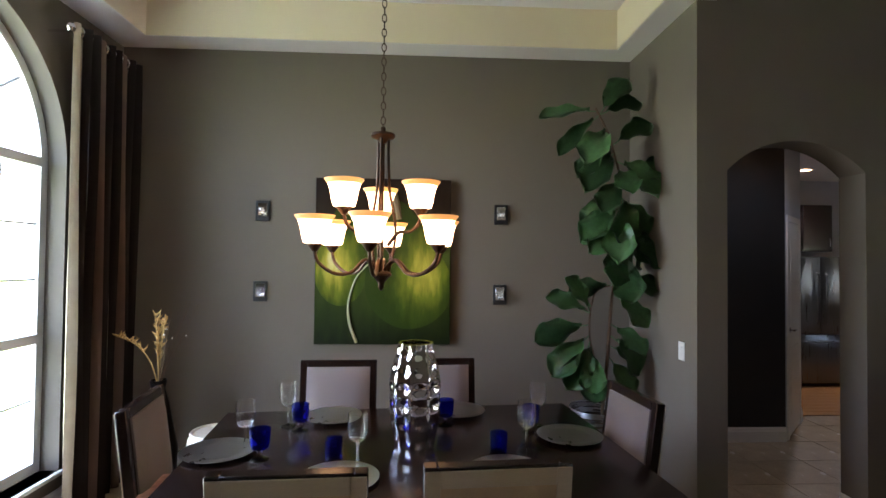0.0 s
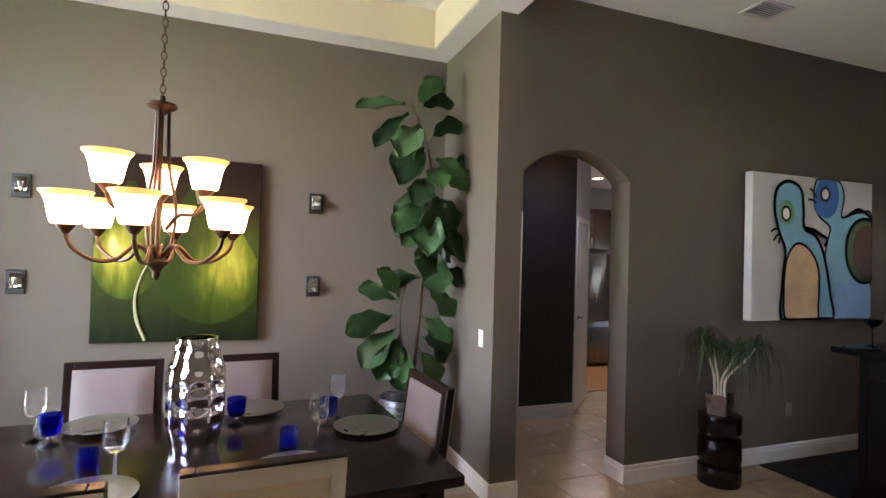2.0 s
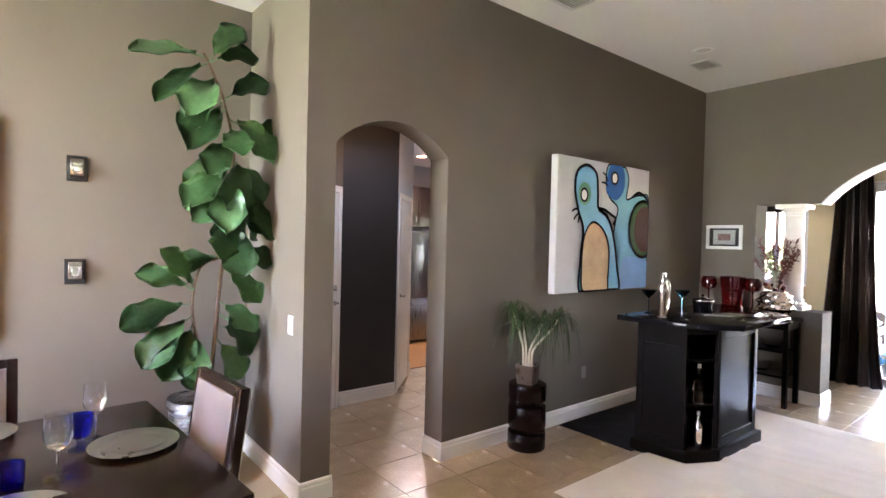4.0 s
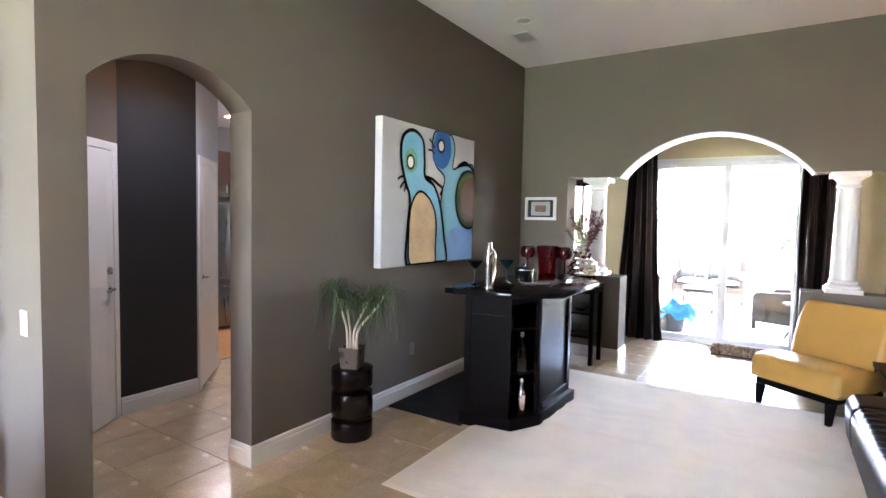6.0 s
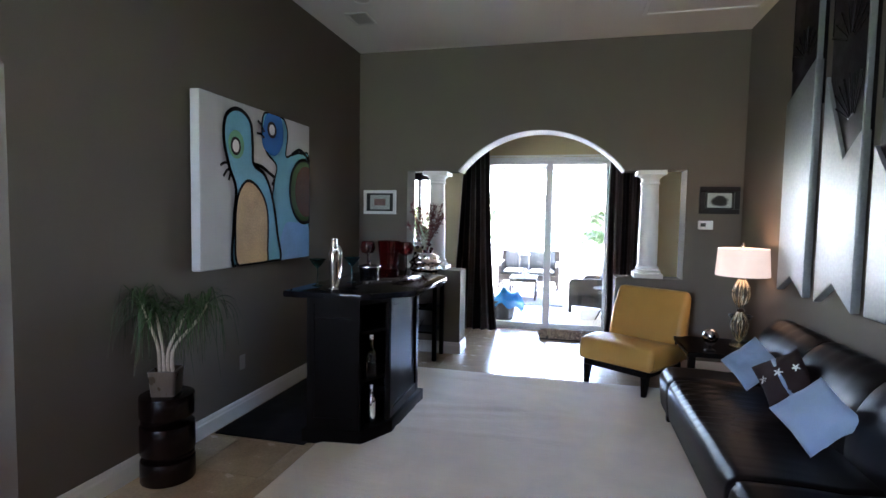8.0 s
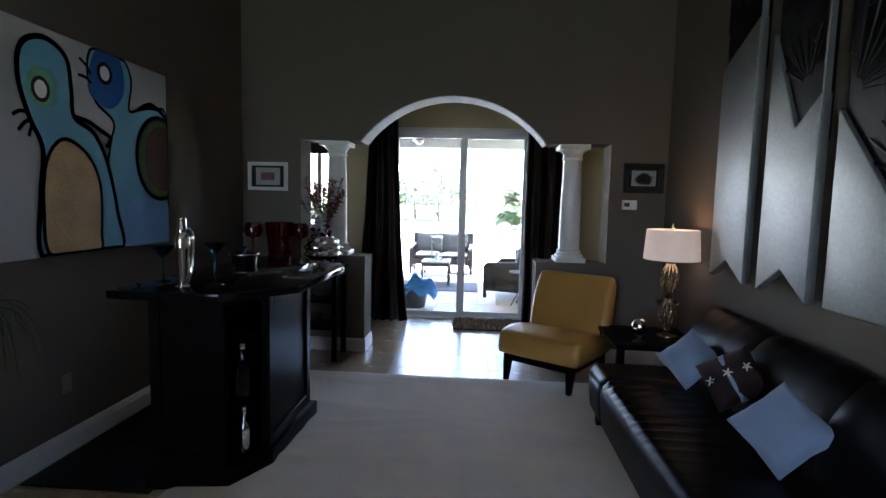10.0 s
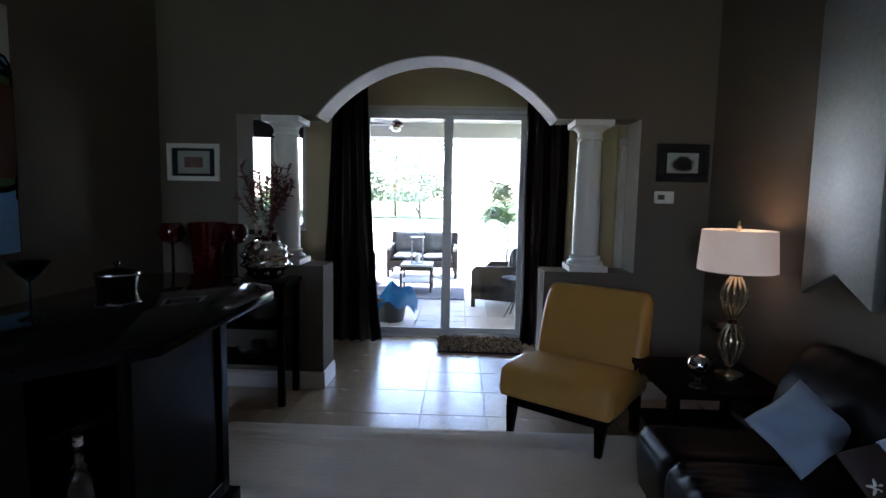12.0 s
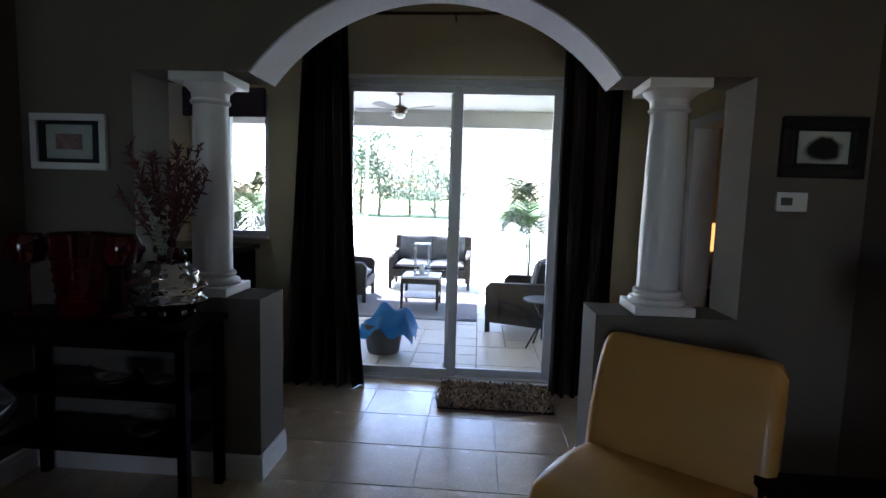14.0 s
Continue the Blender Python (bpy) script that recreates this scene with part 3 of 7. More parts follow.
part("window_sill", box(XS - 0.05, XS + 0.03, 4.45, 5.14, 1.14, 1.16, 0.004), TRIM, w2)
part("valance", box(XS - 0.05, XS - 0.01, 4.47, 5.16, 2.13, 2.36, 0.006), CHOCFAB, w2, "dark brown cloth valance")

# sliding door
sl = tagged(new("door_2"), "white framed sliding glass door, one leaf behind the other", "sliding door", kind="structure")
fr = box(XS + 0.02, XS + 0.14, 2.021, 2.07, 0.0, 2.459)
box(XS + 0.02, XS + 0.14, 3.81, 3.859, 0.0, 2.459, bm=fr)
box(XS + 0.02, XS + 0.14, 2.07, 3.81, 2.415, 2.459, bm=fr)
box(XS + 0.02, XS + 0.14, 2.07, 3.81, 0.0, 0.025, bm=fr)
part("door_frame", fr, ALU, sl)
for name, x, y0, y1 in (("leaf", XS + 0.04, 2.87, 3.81), ("leaf", XS + 0.085, 2.07, 2.97)):
    lf = box(x, x + 0.035, y0, y0 + 0.075, 0.025, 2.415, 0.003)
    box(x, x + 0.035, y1 - 0.045, y1, 0.025, 2.415, 0.003, bm=lf)
    box(x, x + 0.035, y0 + 0.075, y1 - 0.045, 2.36, 2.415, 0.003, bm=lf)
    box(x, x + 0.035, y0 + 0.075, y1 - 0.045, 0.025, 0.085, 0.003, bm=lf)
    leaf_ob = part(name, lf, ALU, sl)
    p = part("pane", box(x + 0.014, x + 0.020, y0 + 0.07, y1 - 0.04, 0.08, 2.365), PANE, leaf_ob)
    p.visible_shadow = False
part("door_casing", prism([(1.94, 0), (2.02, 0), (2.02, 2.462), (3.86, 2.462), (3.86, 0), (3.94, 0), (3.94, 2.485), (1.94, 2.485)], "x", XS - 0.016, XS - 0.002), TRIM, sl)
part("track", box(XS - 0.03, XS + 0.16, 2.02, 3.86, -0.01, 0.012, 0.003), ALU, sl, "white metal threshold track")

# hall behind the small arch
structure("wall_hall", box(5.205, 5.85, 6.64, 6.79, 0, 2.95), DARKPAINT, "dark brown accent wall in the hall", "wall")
structure("ceiling_hall", box(4.29, XE2, YN2, 11.2, 2.9, 3.0), CEILING, "white hall and kitchen ceiling", "ceiling")


def slanted(ax, ay, bx, by, thick, z0, z1, m, name, label):
    d = Vector((bx - ax, by - ay, 0))
    n = Vector((-d.y, d.x, 0)).normalized() * thick
    return structure(name, prism([(ax, ay), (bx, by), (bx + n.x, by + n.y), (ax + n.x, ay + n.y)], "z", z0, z1), m, label, "wall")


slanted(4.29, 5.975, 5.205, 6.64, 0.15, 0, 2.95, TAUPE, "wall_hall_west", "taupe grey slanted hall wall with a door")
slanted(5.85, 6.64, 6.49, 7.28, 0.15, 0, 2.95, HALLPAINT, "wall_hall_east", "pale grey slanted hall wall with a door")
structure("wall_kitchen_west", box(6.37, 6.49, 7.28, 9.4, 0, 2.95), HALLPAINT, "pale grey kitchen wall", "wall")
structure("wall_kitchen_north", box(6.37, XS + 0.2, 9.4, 9.55, 0, 3.2), HALLPAINT, "pale grey kitchen end wall", "wall")
# unseen wall, added to hold the nook's daylight back from kitchen and hall
structure("kitchen_light_block", box(9.5, XE2, YN2, 6.3, 0, 3.2), CREAM, "unseen cream wall added to keep window light out of the kitchen", "wall")
structure("wall_kitchen_far", box(XS, XS + 0.2, 6.4, 9.4, 0, 3.2), CREAM, "cream kitchen wall", "wall")
baseboard(5.85, 6.64, 5.205, 6.64)
baseboard(6.49, 7.28, 6.415, 7.205)


def hall_door(ax, ay, bx, by, name, label, hinge_first):
    """A white panel door with casing, lying on the slanted wall from a to b."""
    d = Vector((bx - ax, by - ay, 0))
    w = d.length
    m = Matrix.Translation((ax, ay, 0)) @ Matrix.Rotation(math.atan2(d.y, d.x), 4, "Z")
    ob = tagged(new(name), label, "door", kind="structure")
    ob.matrix_world = m
    for x0, x1 in ((0, 0.06), (w - 0.06, w)):
        part("casing", box(x0, x1, -0.018, -0.002, 0, 2.06, 0.003), TRIM, ob)
    part("casing", box(0.0, w, -0.018, -0.002, 2.06, 2.12, 0.003), TRIM, ob)
    part("door_leaf", box(0.062, w - 0.062, -0.012, -0.003, 0.01, 2.055, 0.002), TRIM, ob)
    for z0, z1 in ((0.2, 0.85), (1.05, 1.9)):
        part("panel", box(0.16, w - 0.16, -0.016, -0.0125, z0, z1, 0.003), TRIM, ob)
    hx = w - 0.12 if hinge_first else 0.12
    knob = lathe([(0, 0), (0.027, 0), (0.027, 0.008), (0.01, 0.012), (0.01, 0.04), (0, 0.042)], 14)
    knob.transform(Matrix.Translation((hx, -0.012, 1.02)) @ Matrix.Rotation(radians(90), 4, "X"))
    tube([(hx, -0.05, 1.02), (hx + (-0.1 if hinge_first else 0.1), -0.052, 1.018)], 0.009, 8, knob)
    part("door_handle", knob, STEEL, ob, "brushed steel lever handle")
    if hinge_first:
        bolt = lathe([(0, 0), (0.03, 0), (0.026, 0.014), (0.012, 0.02), (0, 0.02)], 14)
        bolt.transform(Matrix.Translation((hx, -0.012, 1.16)) @ Matrix.Rotation(radians(90), 4, "X"))
        part("deadbolt", bolt, STEEL, ob)
    return ob


hall_door(4.33, 6.003, 5.18, 6.621, "door_1", "white panelled door with lever and deadbolt in the hall", True)
hall_door(5.88, 6.67, 6.405, 7.195, "door_4", "narrow white pantry door with steel lever", False)

# ground outside: one sheet to the horizon, the patio slab, the floor under all rooms
structure("ground", box(XS + 0.2, 600, -400, 400, -0.3, -0.06), GRASS, "mown green lawn behind the house", "lawn")
structure("ground_front", box(-400, -0.2, -400, 400, -0.3, -0.06), GRASS, "lawn before the house", "lawn")
# made-up pale slab: bounces sunlight indoors and stands in for glare on the ground
structure("ground_bounce", box(17.2, 44, -14, 30, -0.06, -0.035), BOUNCESLAB, "pale concrete slab added to bounce light and whiten the ground", "deck")
structure("patio_slab", box(XS + 0.2, 17.2, 1.15, 9.0, -0.06, -0.032), GROUT, "pale mortar bed under the patio pavers", "patio")
structure("patio_roof", box(XS + 0.2, 16.0, 1.15, 9.0, 3.0, 3.12), PATIOCEIL, "grey boarded patio ceiling", "patio roof")
structure("patio_beam", box(15.72, 16.0, 1.15, 9.0, 2.72, 3.0), PATIOCEIL, "grey patio edge beam", "beam")
structure("patio_wall", box(XS + 0.2, 15.9, 8.85, 9.0, 0, 3.0), STUCCO, "pale stucco wall closing the patio", "wall")
for y in (1.55, 8.6):
    pb = box(15.74, 15.98, y - 0.12, y + 0.12, -0.03, 2.72, 0.01)
    box(15.70, 16.02, y - 0.16, y + 0.16, 2.55, 2.72, 0.01, bm=pb)
    box(15.70, 16.02, y - 0.16, y + 0.16, -0.03, 0.12, 0.01, bm=pb)
    tagged(part("patio_post", pb, ALU), "white square patio post", "post", kind="structure")


# ---- dining corner ----
DIN = pose(2.379, 4.460, 0, 0, 0, 5)


def dining_table():
    t = thing("dining_table", DIN, "espresso stained dining table set for six", "table")
    part("tabletop", box(-1.01, 1.01, -0.68, 0.64, 0.715, 0.76, 0.006, seg=2), ESPRESSO, t)
    part("apron", box(-0.93, 0.93, -0.60, -0.575, 0.62, 0.715, 0.003), ESPRESSO, t)
    part("apron", box(-0.93, 0.93, 0.535, 0.56, 0.62, 0.715, 0.003), ESPRESSO, t)
    part("apron", box(-0.955, -0.93, -0.60, 0.56, 0.62, 0.715, 0.003), ESPRESSO, t)
    part("apron", box(0.93, 0.955, -0.60, 0.56, 0.62, 0.715, 0.003), ESPRESSO, t)
    for x in (-0.95, 0.86):
        for y in (-0.62, 0.49):
            part("leg", box(x, x + 0.09, y, y + 0.09, 0, 0.70, 0.006), ESPRESSO, t)


dining_table()


def dining_chair(m, label, group="chairs round the dining table", seatmat=None, backmat=None):
    """Faces +y; the backrest stands at y = -0.22."""
    c = thing("dining_chair", m, label, "chair", group)
    lean = Matrix.Translation((0, -0.20, 0.44)) @ Matrix.Rotation(radians(7), 4, "X")
    fr = bmesh.new()
    for x0, x1, z0, z1 in ((-0.25, -0.205, 0, 0.545), (0.205, 0.25, 0, 0.545), (-0.205, 0.205, 0.50, 0.545), (-0.205, 0.205, 0.04, 0.09)):
        box(x0, x1, -0.022, 0.022, z0, z1, 0.004, bm=fr)
    part("back_frame", fr, ESPRESSO, c, m=lean)
    pad = cushion(0.41, 0.41, 0.05, 0.008, 8)
    pad.transform(Matrix.Translation((0, 0.045, 0.295)) @ Matrix.Rotation(radians(90), 4, "X"))
    part("backrest", pad, MAUVE, c, "mauve grey upholstered back", m=lean)
    rear = box(-0.204, 0.204, -0.016, -0.008, 0.09, 0.50, 0.003)
    part("back_panel", rear, backmat or TANFAB, c, "tan woven back panel", m=lean)
    trim = bmesh.new()
    for x0, x1, z0, z1 in ((-0.247, -0.195, 0.0, 0.535), (0.195, 0.247, 0.0, 0.535), (-0.195, 0.195, 0.475, 0.535), (-0.195, 0.195, 0.0, 0.09)):
        box(x0, x1, -0.027, -0.0225, z0, z1, 0.0015, bm=trim)
    part("back_trim", trim, CHAMPAGNE, c, "champagne wood trim", m=lean)
    part("seat_frame", box(-0.235, 0.235, -0.215, 0.22, 0.385, 0.435, 0.004), ESPRESSO, c)
    seat = cushion(0.47, 0.44, 0.06, 0.015, 8)
    seat.transform(Matrix.Translation((0, 0.0, 0.435)))
    part("seat", seat, seatmat or MAUVE, c)
    for x in (-0.235, 0.19):
        part("leg", box(x, x + 0.045, 0.17, 0.215, 0, 0.385, 0.004), ESPRESSO, c)
        part("leg", box(x, x + 0.045, -0.22, -0.175, 0, 0.385, 0.004), ESPRESSO, c)
    return c


CH = "dark framed dining chair with mauve linen back"
dining_chair(pose(1.90, 5.175, 0, 0, 0, 182), CH)
dining_chair(pose(2.57, 5.235, 0, 0, 0, 184), CH)
dining_chair(pose(1.99, 3.865, 0, 0, 0, 3), "dark framed dining chair with tan woven outer back")
dining_chair(pose(2.66, 3.925, 0, 0, 0, 4), "dark framed dining chair with tan woven outer back")
dining_chair(pose(3.275, 4.575, 0, 0, 0, 96), "dark framed dining chair at the table's end")
end_chair = dining_chair(pose(1.354, 4.540, 0, 0, 0, -82), "dark framed dining chair with a pink patterned throw cushion", seatmat=PINKFAB)
part("throw_cushion", cushion(0.48, 0.42, 0.10, 0.02, 10), PINKFAB, end_chair, "pink and silver patterned cushion", m=pose(0.17, -0.04, 0.49))
gs = thing("garden_stool", (1.12, 5.38, 0), "cream ceramic drum stool behind the dining chair", "stool")
part("body", lathe([(0, 0), (0.15, 0), (0.17, 0.03), (0.20, 0.26), (0.17, 0.50), (0.15, 0.53), (0, 0.54)], 36), CREAMGLAZE, gs)
part("top_ring", tube([(0.15 * math.cos(2 * math.pi * k / 36), 0.15 * math.sin(2 * math.pi * k / 36), 0.53) for k in range(37)], 0.012, 6), CREAMGLAZE, gs)

TOP = 0.76


def charger(x, y):
    p = thing("charger_plate", (x, y, TOP), "round pewter charger plate on the table", "plate", "charger plates")
    part("rim", lathe([(0.0, 0), (0.10, 0), (0.112, 0.006), (0.163, 0.014), (0.165, 0.017), (0.162, 0.018), (0.113, 0.011), (0.104, 0.0095)], 40), PEWTER, p)
    part("well", lathe([(0.0, 0.0098), (0.1, 0.0098), (0.104, 0.0122), (0.1, 0.0124), (0.0, 0.0105)], 32), PEWTER, p)


for x, y in ((1.504, 4.370), (1.944, 4.900), (2.644, 5.000), (3.184, 4.550), (2.094, 4.060), (2.794, 4.120)):
    charger(x, y)


def wine_glass(x, y, s=1.0):
    g = thing("wine_glass", (x, y, TOP), "clear stemmed wine glass", "glass", "wine glasses")
    part("foot", lathe([(0, 0), (0.036, 0), (0.036, 0.002), (0.012, 0.006), (0.0045, 0.012), (0.004, 0.085), (0.006, 0.092), (0, 0.092)], 20), CLEAR, g)
    g.scale = (1.2, 1.2, 1.15)
    prof = [(0.008, 0.09), (0.026, 0.102), (0.036, 0.125), (0.0375, 0.15), (0.034, 0.20)]
    part("bowl", shell([(r * s, z) for r, z in prof], 0.0016, 24), CLEAR, g)


def goblet(x, y):
    g = thing("water_goblet", (x, y, TOP), "cobalt blue goblet on a clear foot", "glass", "blue goblets")
    g.scale = (1.12, 1.12, 1.1)
    part("foot", lathe([(0, 0), (0.036, 0), (0.035, 0.004), (0.012, 0.010), (0.008, 0.02), (0.012, 0.036), (0, 0.036)], 20), CLEAR, g)
    part("bowl", shell([(0.012, 0.036), (0.034, 0.048), (0.040, 0.075), (0.041, 0.125)], 0.0025, 24), COBALT, g)


for x, y in ((1.724, 4.760), (1.614, 4.400), (3.064, 4.730), (2.154, 4.200), (2.924, 4.370)):
    wine_glass(x, y)
for x, y in ((1.804, 4.680), (1.714, 4.290), (3.004, 4.640), (2.564, 4.760)):
    goblet(x, y)
for x, y in ((2.034, 4.320), (2.794, 4.380)):
    t = thing("tumbler", (x, y, TOP), "short cobalt blue glass tumbler", "glass", "blue tumblers")
    part("body", shell([(0.036, 0.0), (0.04, 0.01), (0.041, 0.085)], 0.003, 24), COBALT, t)


def dimple_vase(name, m, label, profile, rows, cols, depth):
    """Mirrored ceramic: a turned body of facets, each pushed in to a round dimple."""
    v = thing(name, m, label, "vase")
    bm = bmesh.new()
    sub = 6
    zs, n = profile[-1][1], rows * sub
    ring = []

    def radius(z):
        for (r0, z0), (r1, z1) in zip(profile, profile[1:]):
            if z <= z1:
                k = (z - z0) / (z1 - z0)
                k = k * k * (3 - 2 * k)
                return r0 + (r1 - r0) * k
        return profile[-1][0]
    for i in range(n + 1):
        z = zs * i / n
        r = radius(z)
        row = []
        for j in range(cols * sub):
            fu, fv = (j % sub) / sub * 2 - 1, ((i % sub) / sub * 2 - 1) if i < n else -1
            dd = min(math.hypot(fu, fv), 1)
            flat = math.cos(math.pi / cols) / math.cos(math.pi / cols * fu)
            rr = r * flat - depth * (math.cos(dd * math.pi) * 0.5 + 0.5)
            a = 2 * math.pi * (j + sub / 2) / (cols * sub)
            row.append(bm.verts.new((rr * math.cos(a), rr * math.sin(a), z)))
        ring.append(row)
    k = cols * sub
    for a, b in zip(ring, ring[1:]):
        for j in range(k):
            bm.faces.new((a[j], a[(j + 1) % k], b[(j + 1) % k], b[j]))
    bm.faces.new(ring[0])
    rim = [bm.verts.new((u.co.x * 0.86, u.co.y * 0.86, zs)) for u in ring[-1]]
    low = [bm.verts.new((u.co.x * 0.8, u.co.y * 0.8, zs * 0.25)) for u in ring[-1]]
    for a, b in ((ring[-1], rim), (rim, low)):
        for j in range(k):
            bm.faces.new((a[j], a[(j + 1) % k], b[(j + 1) % k], b[j]))
    bm.faces.new(low)
    part("body", bm, CHROME, v, smooth=50)
    return v


dimple_vase("table_vase", (2.40, 4.475, TOP), "tall mirrored silver vase with round dimples", [(0.100, 0), (0.124, 0.14), (0.128, 0.30), (0.088, 0.49)], 6, 9, 0.012)


# chandelier over the table
def chandelier():
    c = thing("chandelier", (2.228, 4.455, 0), "bronze two-tier chandelier with nine lit alabaster shades", "chandelier")
    part("canopy", lathe([(0, 3.62), (0.065, 3.62), (0.06, 3.60), (0.02, 3.585), (0.012, 3.57), (0, 3.57)], 20), BRONZE, c)
    link_bm = bmesh.new()
    pts = [(0.011 * math.cos(a), 0, 0.021 * math.sin(a)) for a in [2 * math.pi * k / 10 for k in range(11)]]
    tube(pts, 0.0028, 5, link_bm)
    lk = part("chain_link", link_bm, BRONZE, c, m=pose(0, 0, 3.55))
    z, turn = 3.515, 90
    while z > 2.29:
        shared("chain_link", lk.data, c, pose(0, 0, z, 0, 0, turn))
        z, turn = z - 0.036, 90 - turn
    hub = lathe([(0, 2.30), (0.012, 2.295), (0.014, 2.27), (0.058, 2.262), (0.06, 2.25), (0.05, 2.24), (0.03, 2.235), (0.012, 2.215), (0, 2.215)], 24)
    part("top_hub", hub, BRONZE, c, "copper edged bronze hub")
    part("stem", lathe([(0, 1.58), (0.009, 1.58), (0.009, 2.23), (0, 2.23)], 12), BRONZE, c)
    for k in range(3):
        a = radians(120 * k + 20)
        ca, sa = math.cos(a), math.sin(a)
        pts = [(0.028 * ca, 0.028 * sa, 2.24), (0.036 * ca, 0.036 * sa, 2.0), (0.07 * ca, 0.07 * sa, 1.8), (0.045 * ca, 0.045 * sa, 1.62), (0.01 * ca, 0.01 * sa, 1.59)]
        part("rod", tube(smoothline(pts, 5), 0.007, 8), BRONZE, c)
    part("bottom_cup", lathe([(0, 1.60), (0.02, 1.60), (0.05, 1.585), (0.05, 1.575), (0.03, 1.56), (0.014, 1.535), (0.016, 1.52), (0.008, 1.505), (0, 1.50)], 24), BRONZE, c)
    shade_prof = [(0.034, 0), (0.050, 0.006), (0.058, 0.034), (0.066, 0.08), (0.079, 0.116)]
    cup = holder = glow = rim = None
    tiers = [(6, 0.325, 1.72, 25), (3, 0.205, 1.89, -24)]
    for count, reach, zc, off in tiers:
        for k in range(count):
            a = 360 * k / count + off
            m = pose(0, 0, 0, 0, 0, a)
            low = zc - 0.13 if count == 6 else zc - 0.11
            pts = [(0.02, 0, 1.60 if count == 6 else 1.70), (0.08, 0, low + 0.06), (0.15, 0, low), (0.23 if count == 6 else 0.16, 0, low - 0.005), (reach - 0.02, 0, low + 0.045), (reach, 0, zc - 0.03)]
            if count == 3:
                pts = [(0.035, 0, 1.72), (0.09, 0, 1.78), (0.15, 0, low + 0.005), (reach - 0.015, 0, low + 0.035), (reach, 0, zc - 0.03)]
            part("arm", tube(smoothline(pts, 6), 0.0085, 8), BRONZE, c, m=m)
            spot = m @ pose(reach, 0, zc)
            if cup is None:
                cup = part("shade_cup", lathe([(0, -0.035), (0.012, -0.034), (0.022, -0.02), (0.04, 0.004), (0.04, 0.008), (0, 0.008)], 20), BRONZE, c, m=spot)
                glow = part("shade", shell(shade_prof, 0.003, 28), SHADEGLASS, c, "glowing alabaster glass shade", m=spot)
                rim = part("shade_rim", lathe([(0.073, 0.108), (0.078, 0.109), (0.088, 0.122), (0.092, 0.128), (0.091, 0.131), (0.084, 0.128), (0.075, 0.117), (0.073, 0.108)], 28), SHADERIM, glow, "amber flared glass lip")
            else:
                shared("shade_cup", cup.data, c, spot)
                lit = shared("shade", glow.data, c, spot, "glowing alabaster glass shade")
                shared("shade_rim", rim.data, lit, Matrix(), "amber flared glass lip")
    return c


chandelier()

# pear painting
pp = thing("pear_painting", (2.142, 6.10, 1.64), "large unframed canvas painted with green pears", "painting")
pp.scale = (0.953, 1, 0.978)
PEARBG = ramp_mat("pear_background", [(0.0, (0.004, 0.009, 0.002)), (0.2, (0.018, 0.034, 0.005)), (0.5, (0.045, 0.068, 0.01)), (0.76, (0.022, 0.013, 0.006)), (0.9, (0.014, 0.007, 0.004))], "Z", -0.67, 0.67, 0.45, warp=0.3, scale=5)
part("canvas", box(-0.57, 0.55, -0.045, 0, -0.67, 0.67, 0.004), PEARBG, pp)


def pear(cx, cz, w, h, lean=0.0, n=48):
    out = []
    for i in range(n):
        a = 2 * math.pi * i / n
        s, c = math.sin(a), math.cos(a)
        wide = 1.0 if s < 0 else (1 - 0.52 * s ** 1.1)
        out.append((cx + w * c * wide + lean * max(s, 0), cz + (h * 0.72 if s < 0 else h * 1.28) * s))
    return [(max(min(x, 0.545), -0.565), max(min(z, 0.665), -0.665)) for x, z in out]


for k, (cx, cz, w, h, lean, hx, hz) in enumerate(((-0.36, -0.06, 0.22, 0.42, 0.02, -0.42, -0.02), (0.21, -0.17, 0.37, 0.52, -0.10, 0.33, -0.10))):
    skin = ramp_mat("pear_skin", [(0.0, (0.62, 0.57, 0.24)), (0.16, (0.42, 0.37, 0.05)), (0.42, (0.14, 0.17, 0.014)), (0.72, (0.04, 0.068, 0.007)), (1.0, (0.02, 0.042, 0.005))], "R", 0.0, 0.37, 0.4, warp=0.26, scale=6, centre=(hx, 0, hz), stretch=(1.1, 0.01, 0.8))
    part("pear", prism(pear(cx, cz, w, h, lean), "y", -0.0475 - 0.002 * k, -0.045), skin, pp, smooth=None)
stalk = smoothline([(-0.22, 0, -0.655), (-0.28, 0, -0.5), (-0.29, 0, -0.32), (-0.22, 0, -0.12), (-0.1, 0, 0.0)], 6)
sb = bmesh.new()
tube([(p.x, -0.052, p.z) for p in stalk], 0.014, 6, sb, taper=0.004)
part("painted_stroke", sb, mat("pale_green_stroke", (0.42, 0.45, 0.25), 0.5, var=0.15), pp)
st = bmesh.new()
tube([(0.12, -0.05, 0.34), (0.10, -0.052, 0.46), (0.07, -0.05, 0.55)], 0.022, 6, st, taper=0.03)
part("painted_stem", st, mat("brown_stem_paint", (0.20, 0.15, 0.08), 0.5, var=0.2), pp)


# four small wall candle holders
def wall_sconce(x, z):
    s = thing("wall_sconce", (x, 6.11, z), "small black square wall sconce with mirrored cup", "sconce", "wall sconces")
    part("plate", box(-0.055, 0.055, -0.016, 0, -0.08, 0.08, 0.004), BLACKFR, s)
    part("mirror", box(-0.035, 0.035, -0.0185, -0.0165, -0.045, 0.06, 0.001), CHROME, s)
    part("cup", shell([(0.018, -0.03), (0.026, -0.02), (0.028, 0.03)], 0.002, 18, at=(0, -0.055, 0)), CLEAR, s)
    part("cup_arm", tube([(0, -0.0185, -0.036), (0, -0.055, -0.034)], 0.006, 8), CHROME, s)


